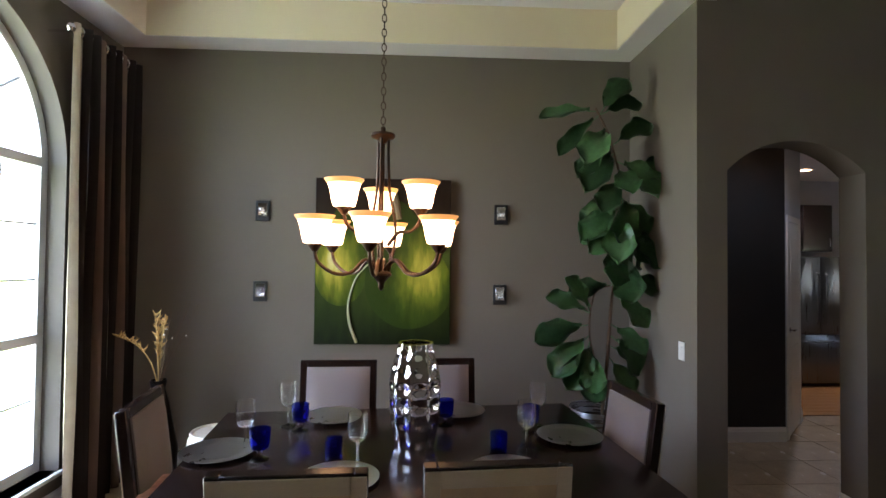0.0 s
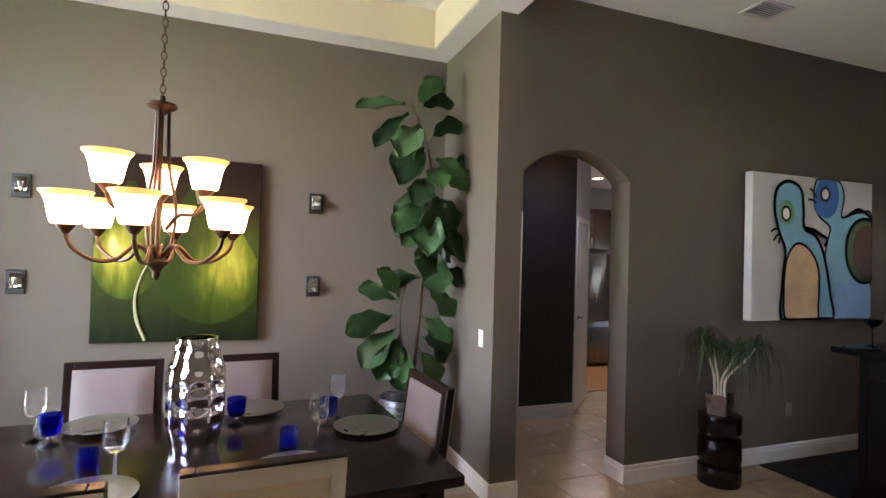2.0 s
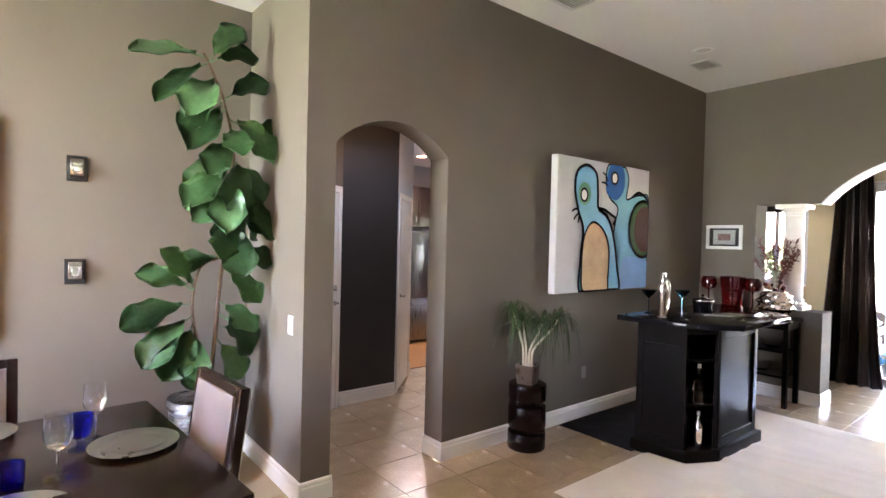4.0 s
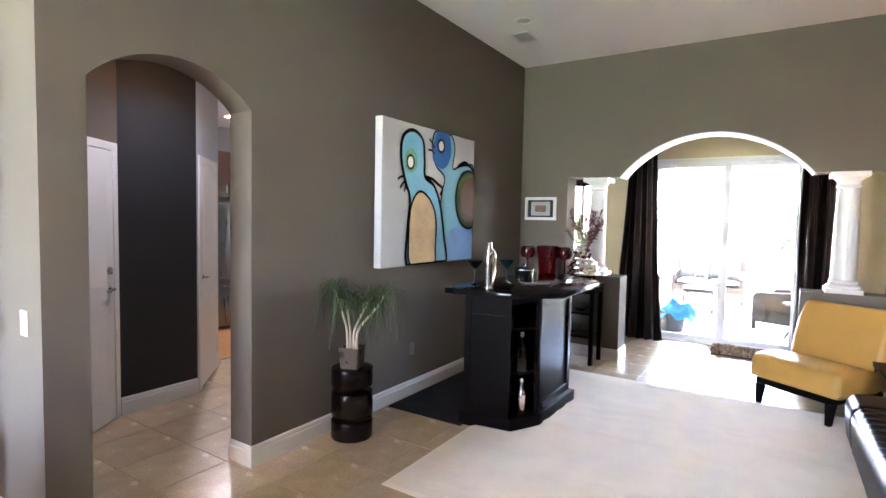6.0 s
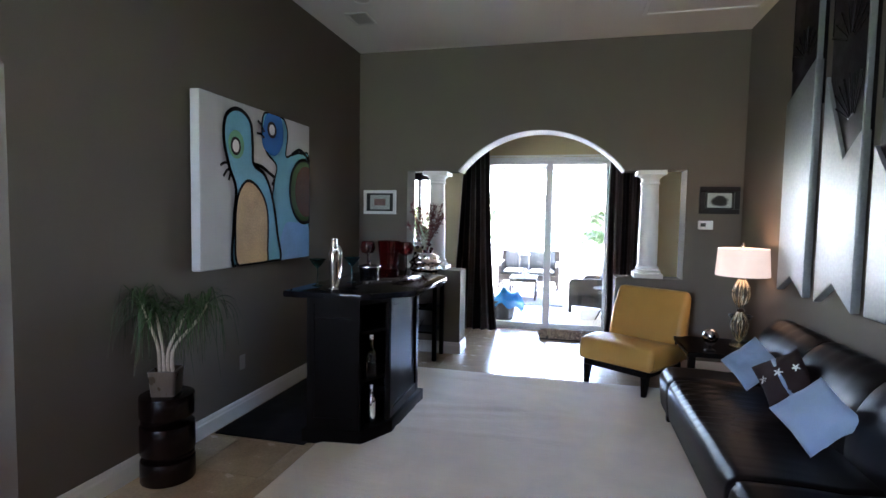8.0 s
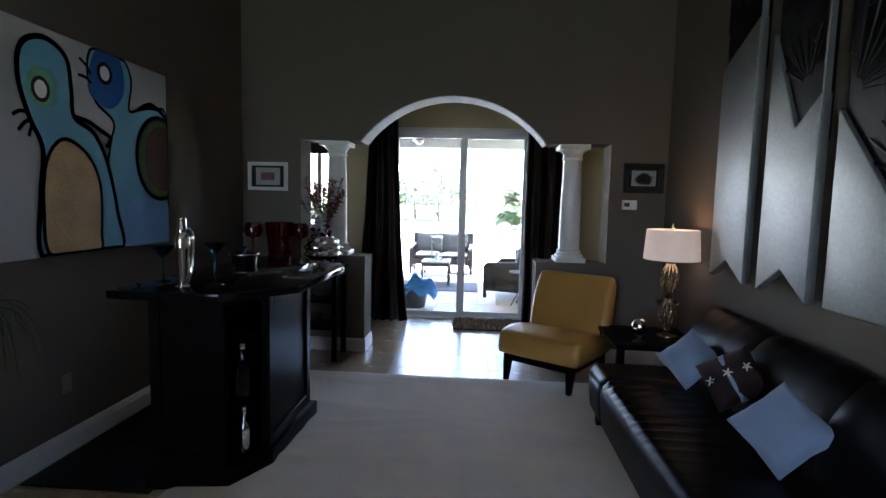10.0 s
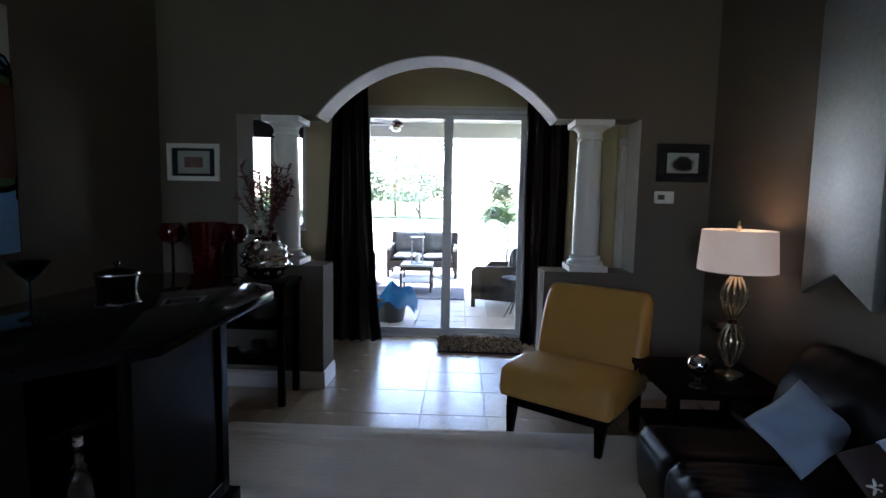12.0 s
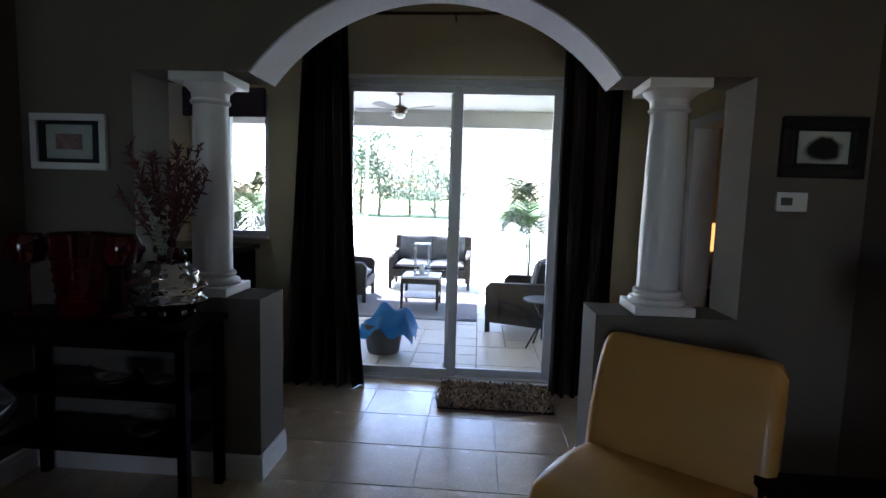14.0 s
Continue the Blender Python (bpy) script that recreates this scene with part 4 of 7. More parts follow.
for x, z in ((1.175, 2.03), (1.167, 1.395), (3.075, 2.026), (3.07, 1.38)):
    wall_sconce(x, z)

sw = thing("light_switch", (4.14, 5.262, 1.075), "white rocker light switch plate", "switch")
part("plate", box(-0.007, -0.001, -0.037, 0.037, -0.06, 0.06, 0.002), PLASTIC, sw)
part("rocker", box(-0.011, -0.007, -0.017, 0.017, -0.034, 0.034, 0.001), PLASTIC, sw)


# fiddle leaf fig
def leaf_mesh(name, length, width, droop, fold, n=18):
    """A fiddle shaped leaf: narrow waist, broad rounded end, shallow trough along the midrib, gently waved rim."""
    bm = bmesh.new()
    rows = []
    for i in range(n + 1):
        t = i / n
        body = math.sin(math.pi * min(t, 1) ** 1.55) ** 0.62 if 0 < t < 1 else 0.0
        w = max(width * 0.5 * (body * (0.62 + 0.38 * t) * (1 + 0.035 * math.sin(19 * t)) + 0.10 * math.exp(-((t - 0.2) / 0.12) ** 2)), 0.004)
        z = -droop * t * t * length
        rows.append([bm.verts.new((s * w, t * length, z + fold * width * s * s + 0.07 * width * s * s * math.sin(t * 13 + 2.5 * s))) for s in (-1, -0.6, -0.2, 0.2, 0.6, 1)])
    for p, q in zip(rows, rows[1:]):
        for k in range(5):
            bm.faces.new((p[k], p[k + 1], q[k + 1], q[k]))
    bmesh.ops.solidify(bm, geom=bm.faces[:], thickness=0.0016)
    finish(bm, 60)
    me = bpy.data.meshes.new(name)
    bm.to_mesh(me)
    bm.free()
    me.materials.append(LEAF)
    return me


def fig_tree():
    f = thing("fig_tree", (3.715, 5.655, 0), "tall potted fiddle leaf fig with broad glossy leaves", "plant")
    main = smoothline([(0.03, 0.0, 0.50), (0.07, 0.0, 0.9), (0.11, 0.02, 1.35), (0.16, 0.02, 1.75), (0.17, 0.0, 2.2), (0.08, -0.02, 2.55), (-0.02, 0, 2.78)], 6)
    part("trunk", tube(main, 0.014, 8, taper=0.007), BARK, f)
    side = smoothline([(0.03, 0.0, 0.80), (-0.04, -0.03, 0.98), (-0.07, -0.03, 1.2), (-0.02, 0, 1.42), (0.10, 0.02, 1.48)], 6)
    part("branch", tube(side, 0.009, 8, taper=0.006), BARK, f)
    kinds = [leaf_mesh("leaf", 0.34, 0.26, 0.30, 0.10), leaf_mesh("leaf", 0.31, 0.27, 0.5, 0.16), leaf_mesh("leaf", 0.27, 0.22, 0.35, 0.08), leaf_mesh("leaf", 0.36, 0.18, 0.2, 0.14)]
    rnd = random.Random(4)

    def leaf(foot, turn, rise, kind):
        """turn: heading seen from above (0 along the wall, 270 to the room); rise: up or down, in degrees."""
        a, e = radians(turn), radians(rise)
        y = Vector((math.cos(a) * math.cos(e), math.sin(a) * math.cos(e), math.sin(e)))
        face = Vector((rnd.uniform(-0.3, 0.3), -0.75, 0.65))
        xax = y.cross(face).normalized()
        m = Matrix((xax, y, xax.cross(y))).transposed().to_4x4()
        m.translation = Vector(foot) + y * 0.06
        shared("leaf", kinds[kind], f, m)
        part("leaf_stalk", tube([Vector(foot), Vector(foot) + y * 0.075], 0.004, 5), LEAF, f)

    def on(line, z):
        """The point of a stem at height z."""
        return min(line, key=lambda q: abs(q.z - z))

    # crown, from the open tuft at the tip down the winding trunk: height, heading, rise, kind
    for z, turn, rise, kind in ((2.74, 335, 62, 2), (2.76, 184, 4, 3), (2.74, 345, 24, 2), (2.72, 192, -40, 3), (2.62, 232, -22, 1),
                                (2.48, 338, 34, 2), (2.44, 212, -30, 1), (2.19, 345, 28, 0), (2.24, 222, -34, 2), (2.08, 200, -28, 0),
                                (2.10, 268, -50, 1), (1.95, 162, -25, 2), (1.87, 250, -64, 1), (2.0, 338, -50, 0), (1.82, 15, -32, 2),
                                (1.74, 290, -68, 0), (1.50, 190, -4, 2), (1.46, 340, 6, 2), (1.44, 318, -30, 2)):
        leaf(on(main, z), turn + rnd.uniform(-6, 6), rise + rnd.uniform(-5, 5), kind)
    # smaller leaves between them, hanging
    for k in range(9):
        leaf(on(main, 2.50 - 0.1 * k), (205, 330, 262)[k % 3] + rnd.uniform(-25, 25), -35 + rnd.uniform(-20, 15), (2, 1, 2, 0)[k % 4])
    # low fan on the side branch
    for z, turn, rise, kind in ((1.28, 190, 30, 2), (1.26, 222, 55, 2), (1.19, 184, -10, 0), (1.14, 200, -35, 0), (1.10, 222, -55, 1),
                                (1.06, 258, -62, 2), (0.98, 268, -74, 2)):
        leaf(on(side, z), turn + rnd.uniform(-5, 5), rise, kind)
    # and a few at the foot of the trunk
    for z, turn, rise, kind in ((1.18, 300, -20, 2), (1.10, 345, -40, 1), (1.0, 328, -52, 2), (1.05, 20, -25, 2)):
        leaf(on(main, z), turn, rise, kind)
    part("soil", lathe([(0, 0.50), (0.172, 0.50), (0.172, 0.52), (0, 0.525)], 28), SOIL, f)
    part("pot", shell([(0.15, 0), (0.152, 0.01), (0.19, 0.56), (0.20, 0.565), (0.20, 0.60)], 0.008, 40), STEEL, f, "brushed steel bucket pot")


fig_tree()


# tall curtain beside the dining window: pleats with satin stripes and eyelet rings on a rod
def pleated(y0, y1, z0, z1, folds, depth, flare=0.0, n=10, lean=0.0):
    """Sheets of a hanging curtain along y, one per fold, each with thickness; returned as lists of (bmesh) folds."""
    out = []
    for k in range(folds):
        bm = bmesh.new()
        rows = []
        for i in range(n + 1):
            z = z0 + (z1 - z0) * i / n
            sp = 1 + flare * (1 - i / n) ** 1.6
            mid = (y0 + y1) / 2 + lean * (1 - i / n)
            row = []
            for j in range(9):
                u = (k + j / 8) / folds
                y = mid + ((y0 + (y1 - y0) * u) - (y0 + y1) / 2) * sp
                x = depth * math.sin(2 * math.pi * (k + j / 8)) * (0.85 + 0.25 * math.sin(i * 0.4 + k * 2.1))
                row.append(bm.verts.new((x, y + 0.006 * math.sin(0.5 * i + k), z)))
            rows.append(row)
        for a, b in zip(rows, rows[1:]):
            for j in range(8):
                bm.faces.new((a[j], a[j + 1], b[j + 1], b[j]))
        bmesh.ops.recalc_face_normals(bm, faces=bm.faces)
        bmesh.ops.solidify(bm, geom=bm.faces[:], thickness=0.003)
        out.append(bm)
    return out


def curtain(name, x, y0, y1, z1, folds, depth, label, mats, flare=0.0, rings=True, lean=0.0):
    c = thing(name, (x, 0, 0), label, "curtain")
    for k, bm in enumerate(pleated(y0, y1, 0.003, z1, folds, depth, flare, 12, lean)):
        part("pleat", bm, mats[k % len(mats)], c)
    if rings:
        for k in range(folds):
            y = y0 + (y1 - y0) * (k + 0.5) / folds
            ring = bmesh.new()
            tube([(0.033 * math.cos(a), 0, 0.033 * math.sin(a)) for a in [2 * math.pi * i / 16 for i in range(17)]], 0.006, 6, ring)
            part("eyelet", ring, CHROME, c, m=pose(0, y, z1 - 0.05, 0, 0, 0))
    return c


curtain("curtain", 0.24, 5.26, 6.04, 3.12, 9, 0.045, "floor length striped chocolate satin curtain with steel eyelets", [CURTAIN_GOLD, CURTAIN_STRIPE, CURTAIN_STRIPE, CURTAIN_RUST, CURTAIN_STRIPE, CURTAIN_STRIPE, CURTAIN_RUST, CURTAIN_STRIPE, CURTAIN_STRIPE])
rod = thing("curtain_rod", (0.24, 5.25, 3.07), "short steel curtain rod with ball ends", "curtain rod")
part("rod", tube([(0, 0.0, 0), (0, 0.80, 0)], 0.012, 10), CHROME, rod)
part("finial", lathe([(0, -0.03), (0.02, -0.024), (0.03, 0), (0.02, 0.024), (0, 0.03)], 16), CHROME, rod, m=pose(0, -0.02, 0))
part("bracket", tube([(0, 0.03, 0), (-0.17, 0.03, 0)], 0.008, 8), CHROME, rod)
part("bracket", tube([(0, 0.78, 0), (-0.17, 0.78, 0)], 0.008, 8), CHROME, rod)


# dried wheat in a floor vase, dining corner
def wheat_vase():
    v = thing("floor_vase", (0.64, 5.60, 0), "dark floor vase holding dried golden wheat stems", "vase")
    v.scale = (1, 1, 0.84)
    part("body", shell([(0.09, 0), (0.12, 0.12), (0.13, 0.4), (0.07, 0.78), (0.045, 0.9), (0.055, 0.97)], 0.006, 28), BLACKWOOD, v)
    rnd = random.Random(5)
    for k in range(6):
        a = rnd.uniform(0, 6.28)
        l = rnd.uniform(0.42, 0.68)
        r = rnd.uniform(0.01, 0.05)
        if k == 0:
            pts = [(0, 0, 0.9), (-0.05, 0, 1.1), (-0.15, 0, 1.25), (-0.27, 0, 1.32)]
        else:
            pts = [(0, 0, 0.9), (r * 0.4 * math.cos(a), r * 0.4 * math.sin(a), 0.9 + l * 0.5), (r * math.cos(a), r * math.sin(a), 0.9 + l)]
        line = smoothline(pts, 5)
        bm = tube(line, 0.004, 6)
        n = len(line)
        for q in line[n // 2:]:
            for s in range(3):
                e = q + Vector((rnd.uniform(-0.03, 0.03), rnd.uniform(-0.03, 0.03), rnd.uniform(0.02, 0.06)))
                tube([q, (q + e) / 2 + Vector((0.002, 0, 0)), e], 0.0095, 4, bm, taper=0.002)
        part("stem", bm, WHEAT, v)
    for k in range(12):
        a, r, top = rnd.uniform(-1.3, 1.3), rnd.uniform(0.08, 0.30), rnd.uniform(1.3, 1.62)
        line = smoothline([(0, 0, 0.9), (r * 0.35 * math.cos(a), r * 0.35 * math.sin(a), 1.15), (r * math.cos(a), r * math.sin(a), top)], 4)
        twig = part("dark_twig", tube(line, 0.0025, 5, taper=0.001), BARK, v, "thin dark dried twig")
        if k % 3 == 0:
            part("berry", lathe([(0, -0.008), (0.008, 0), (0, 0.008)], 8, at=line[-2]), WHITEPAINT, twig, "small white berry")


wheat_vase()

# ---- living room ----
def rug():
    """A thin wool sheet with a few low creases left by the rolling."""
    bm = bmesh.new()
    nx, ny = 150, 70
    grid = [[None] * (ny + 1) for _ in range(nx + 1)]
    rnd = random.Random(3)
    folds = [(rnd.uniform(5.6, 8.5), rnd.uniform(-0.22, 0.22), rnd.uniform(0.004, 0.011), rnd.uniform(0.03, 0.065), rnd.uniform(0, 6)) for _ in range(24)]
    for i in range(nx + 1):
        for j in range(ny + 1):
            x, y = 5.54 + 3.05 * i / nx, 1.0 + 3.27 * j / ny
            z = 0.012
            for c, tilt, h, w, ph in folds:
                d = x - (c + tilt * (y - 2.6) + 0.03 * math.sin(2.2 * y + ph))
                z += h * math.exp(-(d / w) ** 2) * (0.5 + 0.5 * math.sin(1.7 * y + ph))
            edge = min(i, nx - i, j, ny - j)
            grid[i][j] = bm.verts.new((x, y, z if edge else 0.001))
    for i in range(nx):
        for j in range(ny):
            bm.faces.new((grid[i][j], grid[i + 1][j], grid[i + 1][j + 1], grid[i][j + 1]))
    tagged(part("area_rug", bm, RUGM, smooth=80), "large flat beige wool rug with faint creases", "rug")


rug()
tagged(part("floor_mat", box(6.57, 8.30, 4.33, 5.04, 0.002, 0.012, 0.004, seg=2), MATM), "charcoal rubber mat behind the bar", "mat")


def drum_stool():
    s = thing("drum_stool", pose(5.965, 4.895, 0, 0, 0, -60), "dark red-brown lacquered drum stool with notched sides", "stool")
    def disc(r, z0, z1, dx=0.0):
        b = 0.01
        return lathe([(0, z0), (r - b, z0), (r - 0.3 * b, z0 + 0.3 * b), (r, z0 + b), (r, z1 - b), (r - 0.3 * b, z1 - 0.3 * b), (r - b, z1), (0, z1)], 40, at=(dx, 0, 0))
    part("base_drum", disc(0.15, 0.0, 0.135), STOOLM, s)
    part("lower_neck", disc(0.11, 0.135, 0.17, 0.036), STOOLM, s)
    part("middle_drum", disc(0.15, 0.17, 0.34), STOOLM, s)
    part("upper_neck", disc(0.105, 0.34, 0.385, -0.038), STOOLM, s)
    part("top_drum", disc(0.15, 0.385, 0.515), STOOLM, s)


drum_stool()


def ponytail_plant():
    p = thing("potted_plant", (5.955, 4.89, 0.515), "pale stemmed ponytail plant in a brown glazed pot", "plant")
    pot = bmesh.new()
    for z0, z1, w0, w1 in ((0, 0.15, 0.066, 0.078),):
        vs = [[pot.verts.new((w * sx, w * sy, z)) for sx, sy in ((-1, -1), (1, -1), (1, 1), (-1, 1))] for w, z in ((w0, z0), (w1, z1), (w1 - 0.012, z1), (w1 - 0.02, z1 - 0.03))]
        for a, b in zip(vs, vs[1:]):
            for k in range(4):
                pot.faces.new((a[k], a[(k + 1) % 4], b[(k + 1) % 4], b[k]))
        pot.faces.new(vs[0])
        pot.faces.new(vs[-1])
    bmesh.ops.bevel(pot, geom=[e for e in pot.edges if abs(e.verts[0].co.z - e.verts[1].co.z) > 0.1], offset=0.015, segments=3, affect="EDGES", profile=0.5)
    part("pot", pot, TERRACOTTA, p, m=pose(0, 0, 0, 0, 0, 20))
    part("soil", box(-0.058, 0.058, -0.058, 0.058, 0.11, 0.13, 0.01), SOIL, p, m=pose(0, 0, 0, 0, 0, 20))
    rnd = random.Random(8)
    # four stems fanned out along the wall and towards the room, each with an airy tuft
    for foot, reach, h in ((-0.035, -0.13, 0.44), (-0.012, -0.05, 0.36), (0.012, 0.11, 0.38), (0.035, 0.23, 0.40)):
        x0, y0, x1, y1 = 0.54 * foot, -0.84 * foot, 0.58 * reach, -0.81 * reach
        tip = Vector((x1, y1, 0.13 + h))
        line = smoothline([(x0, y0, 0.12), (x0 * 1.2, y0 * 1.2, 0.13 + h * 0.35), (x1 * 0.7, y1 * 0.7, 0.13 + h * 0.72), tip], 5)
        part("stem", tube(line, 0.011, 7, taper=0.008), PALEBARK, p)
        bm = bmesh.new()
        for k in range(90):
            a = rnd.uniform(0, 6.28)
            root = line[-1 - rnd.randrange(4)]
            rise, out = rnd.uniform(-0.02, 0.15) * rnd.uniform(0.3, 1), rnd.uniform(0.05, 0.24)
            fall = rnd.uniform(0.06, 0.36) * out / 0.19
            ca, sa = math.cos(a), math.sin(a)
            pl = smoothline([root, root + Vector((ca * out * 0.45, sa * out * 0.45, rise * 0.8)), root + Vector((ca * out * 0.85, sa * out * 0.85, rise * 0.9 - fall * 0.3)), root + Vector((ca * out * 1.05, sa * out * 1.05, rise * 0.7 - fall))], 3)
            side = Vector((-sa, ca, 0.5 * rnd.uniform(-1, 1))) * rnd.uniform(0.003, 0.0055)
            prev = None
            for i, q in enumerate(pl):
                q = Vector((q.x, min(q.y, 0.185), q.z))
                w = side * (1 - 0.8 * i / len(pl))
                cur = (bm.verts.new(q - w), bm.verts.new(q + w))
                if prev:
                    bm.faces.new((prev[0], prev[1], cur[1], cur[0]))
                prev = cur
        part("foliage", bm, FROND, p, kind="stuff")


ponytail_plant()


# bird painting
def bird_painting():
    W, H = 1.475, 1.21
    p = thing("bird_painting", (6.375, YN - 0.02, 1.192), "large deep canvas with two cartoonish blue birds outlined in black", "painting")
    part("canvas", box(0, W, -0.075, 0, 0, H, 0.006), GREYPAINT, p)
    layer = [0]

    def spot(u, v):
        return (min(max(u, 0.006), 0.994) * W, min(max(v, 0.006), 0.994) * H)

    def patch(pts, m, name="painted_shape", line=True, width=0.018):
        layer[0] += 1
        out = [spot(q.x, q.y) for q in smoothline([(u, v, 0) for u, v in pts], 6, True)]
        clean = []
        for q in out:
            if not clean or math.hypot(q[0] - clean[-1][0], q[1] - clean[-1][1]) > 0.004:
                clean.append(q)
        y = -0.0755 - 0.0007 * layer[0]
        part(name, prism(clean, "y", y, -0.0745), m, p, smooth=None)
        if line:
            stroke([(a / W, b / H) for a, b in clean] + [(clean[0][0] / W, clean[0][1] / H)], width, raw=True)

    def stroke(pts, width=0.018, raw=False):
        layer[0] += 1
        q = [Vector((u, v, 0)) for u, v in pts] if raw else smoothline([(u, v, 0) for u, v in pts], 6)
        q = [Vector((*spot(a.x, a.y), 0)) for a in q]
        y = -0.0755 - 0.0007 * layer[0]
        bm = bmesh.new()
        prev = None
        for i, a in enumerate(q):
            d = (q[min(i + 1, len(q) - 1)] - q[max(i - 1, 0)])
            if d.length < 1e-4:
                continue
            d.normalize()
            n = Vector((-d.y, d.x, 0)) * width * 0.5
            l, r = a - n, a + n
            cl = lambda k: (min(max(k.x, 0.003), W - 0.003), y, min(max(k.y, 0.003), H - 0.003))
            cur = (bm.verts.new(cl(l)), bm.verts.new(cl(r)))
            if prev:
                bm.faces.new((prev[0], prev[1], cur[1], cur[0]))
            prev = cur
        bmesh.ops.solidify(bm, geom=bm.faces[:], thickness=0.0006)
        part("outline", bm, INK, p, smooth=None)

    def ring(u, v, ru, rv):
        return [(u + ru * math.cos(2 * math.pi * k / 12), v + rv * math.sin(2 * math.pi * k / 12)) for k in range(12)]

    # far bird, its lower body and wing
    patch([(0.50, -0.02), (0.55, 0.30), (0.60, 0.55), (0.62, 0.66), (0.52, 0.74), (0.48, 0.88), (0.52, 1.0), (0.68, 1.0), (0.74, 0.9), (0.72, 0.74), (0.80, 0.76), (0.9, 0.78), (1.0, 0.72), (1.0, -0.02)], SKYBLUE)
    patch([(0.66, -0.02), (0.70, 0.24), (0.82, 0.27), (1.0, 0.22), (1.0, -0.02)], MIDBLUE, line=False)
    patch([(0.485, 0.86), (0.50, 0.76), (0.60, 0.72), (0.68, 0.80), (0.69, 0.92), (0.65, 1.0), (0.54, 1.0)], DEEPBLUE, line=False)
    patch(ring(0.575, 0.89, 0.045, 0.055), INK, line=False)
    patch(ring(0.575, 0.89, 0.027, 0.036), WHITEPAINT, line=False)
    patch(ring(0.93, 0.50, 0.17, 0.235), MOSS, width=0.03)
    patch(ring(0.95, 0.50, 0.13, 0.19), RUST, line=False)
    stroke([(0.78, 0.755), (0.86, 0.80), (0.93, 0.78), (1.0, 0.73)], 0.03)
    # near bird
    patch([(0.25, -0.02), (0.23, 0.25), (0.25, 0.47), (0.20, 0.60), (0.16, 0.76), (0.18, 0.90), (0.275, 0.955), (0.37, 0.9), (0.39, 0.76), (0.40, 0.64), (0.50, 0.58), (0.57, 0.44), (0.62, 0.2), (0.63, -0.02)], SKYBLUE, width=0.03)
    patch(ring(0.255, 0.74, 0.062, 0.085), MINT, line=False)
    patch(ring(0.25, 0.73, 0.040, 0.055), INK, line=False)
    patch(ring(0.25, 0.73, 0.026, 0.038), WHITEPAINT, line=False)
    patch([(0.27, 0.0), (0.24, 0.2), (0.26, 0.42), (0.34, 0.53), (0.45, 0.48), (0.52, 0.34), (0.52, 0.1), (0.50, 0.0)], SAND, width=0.022)
    for a, b in (((0.19, 0.62), (0.13, 0.60)), ((0.20, 0.59), (0.15, 0.54)), ((0.21, 0.57), (0.19, 0.52))):
        stroke([a, ((a[0] + b[0]) / 2, (a[1] + b[1]) / 2 + 0.01), b], 0.02)
    for a, b in (((0.49, 0.86), (0.43, 0.92)), ((0.49, 0.82), (0.42, 0.84))):
        stroke([a, ((a[0] + b[0]) / 2, (a[1] + b[1]) / 2 + 0.01), b], 0.018)
    stroke([(0.40, 0.64), (0.47, 0.63), (0.53, 0.60), (0.585, 0.57), (0.56, 0.52)], 0.028)


bird_painting()


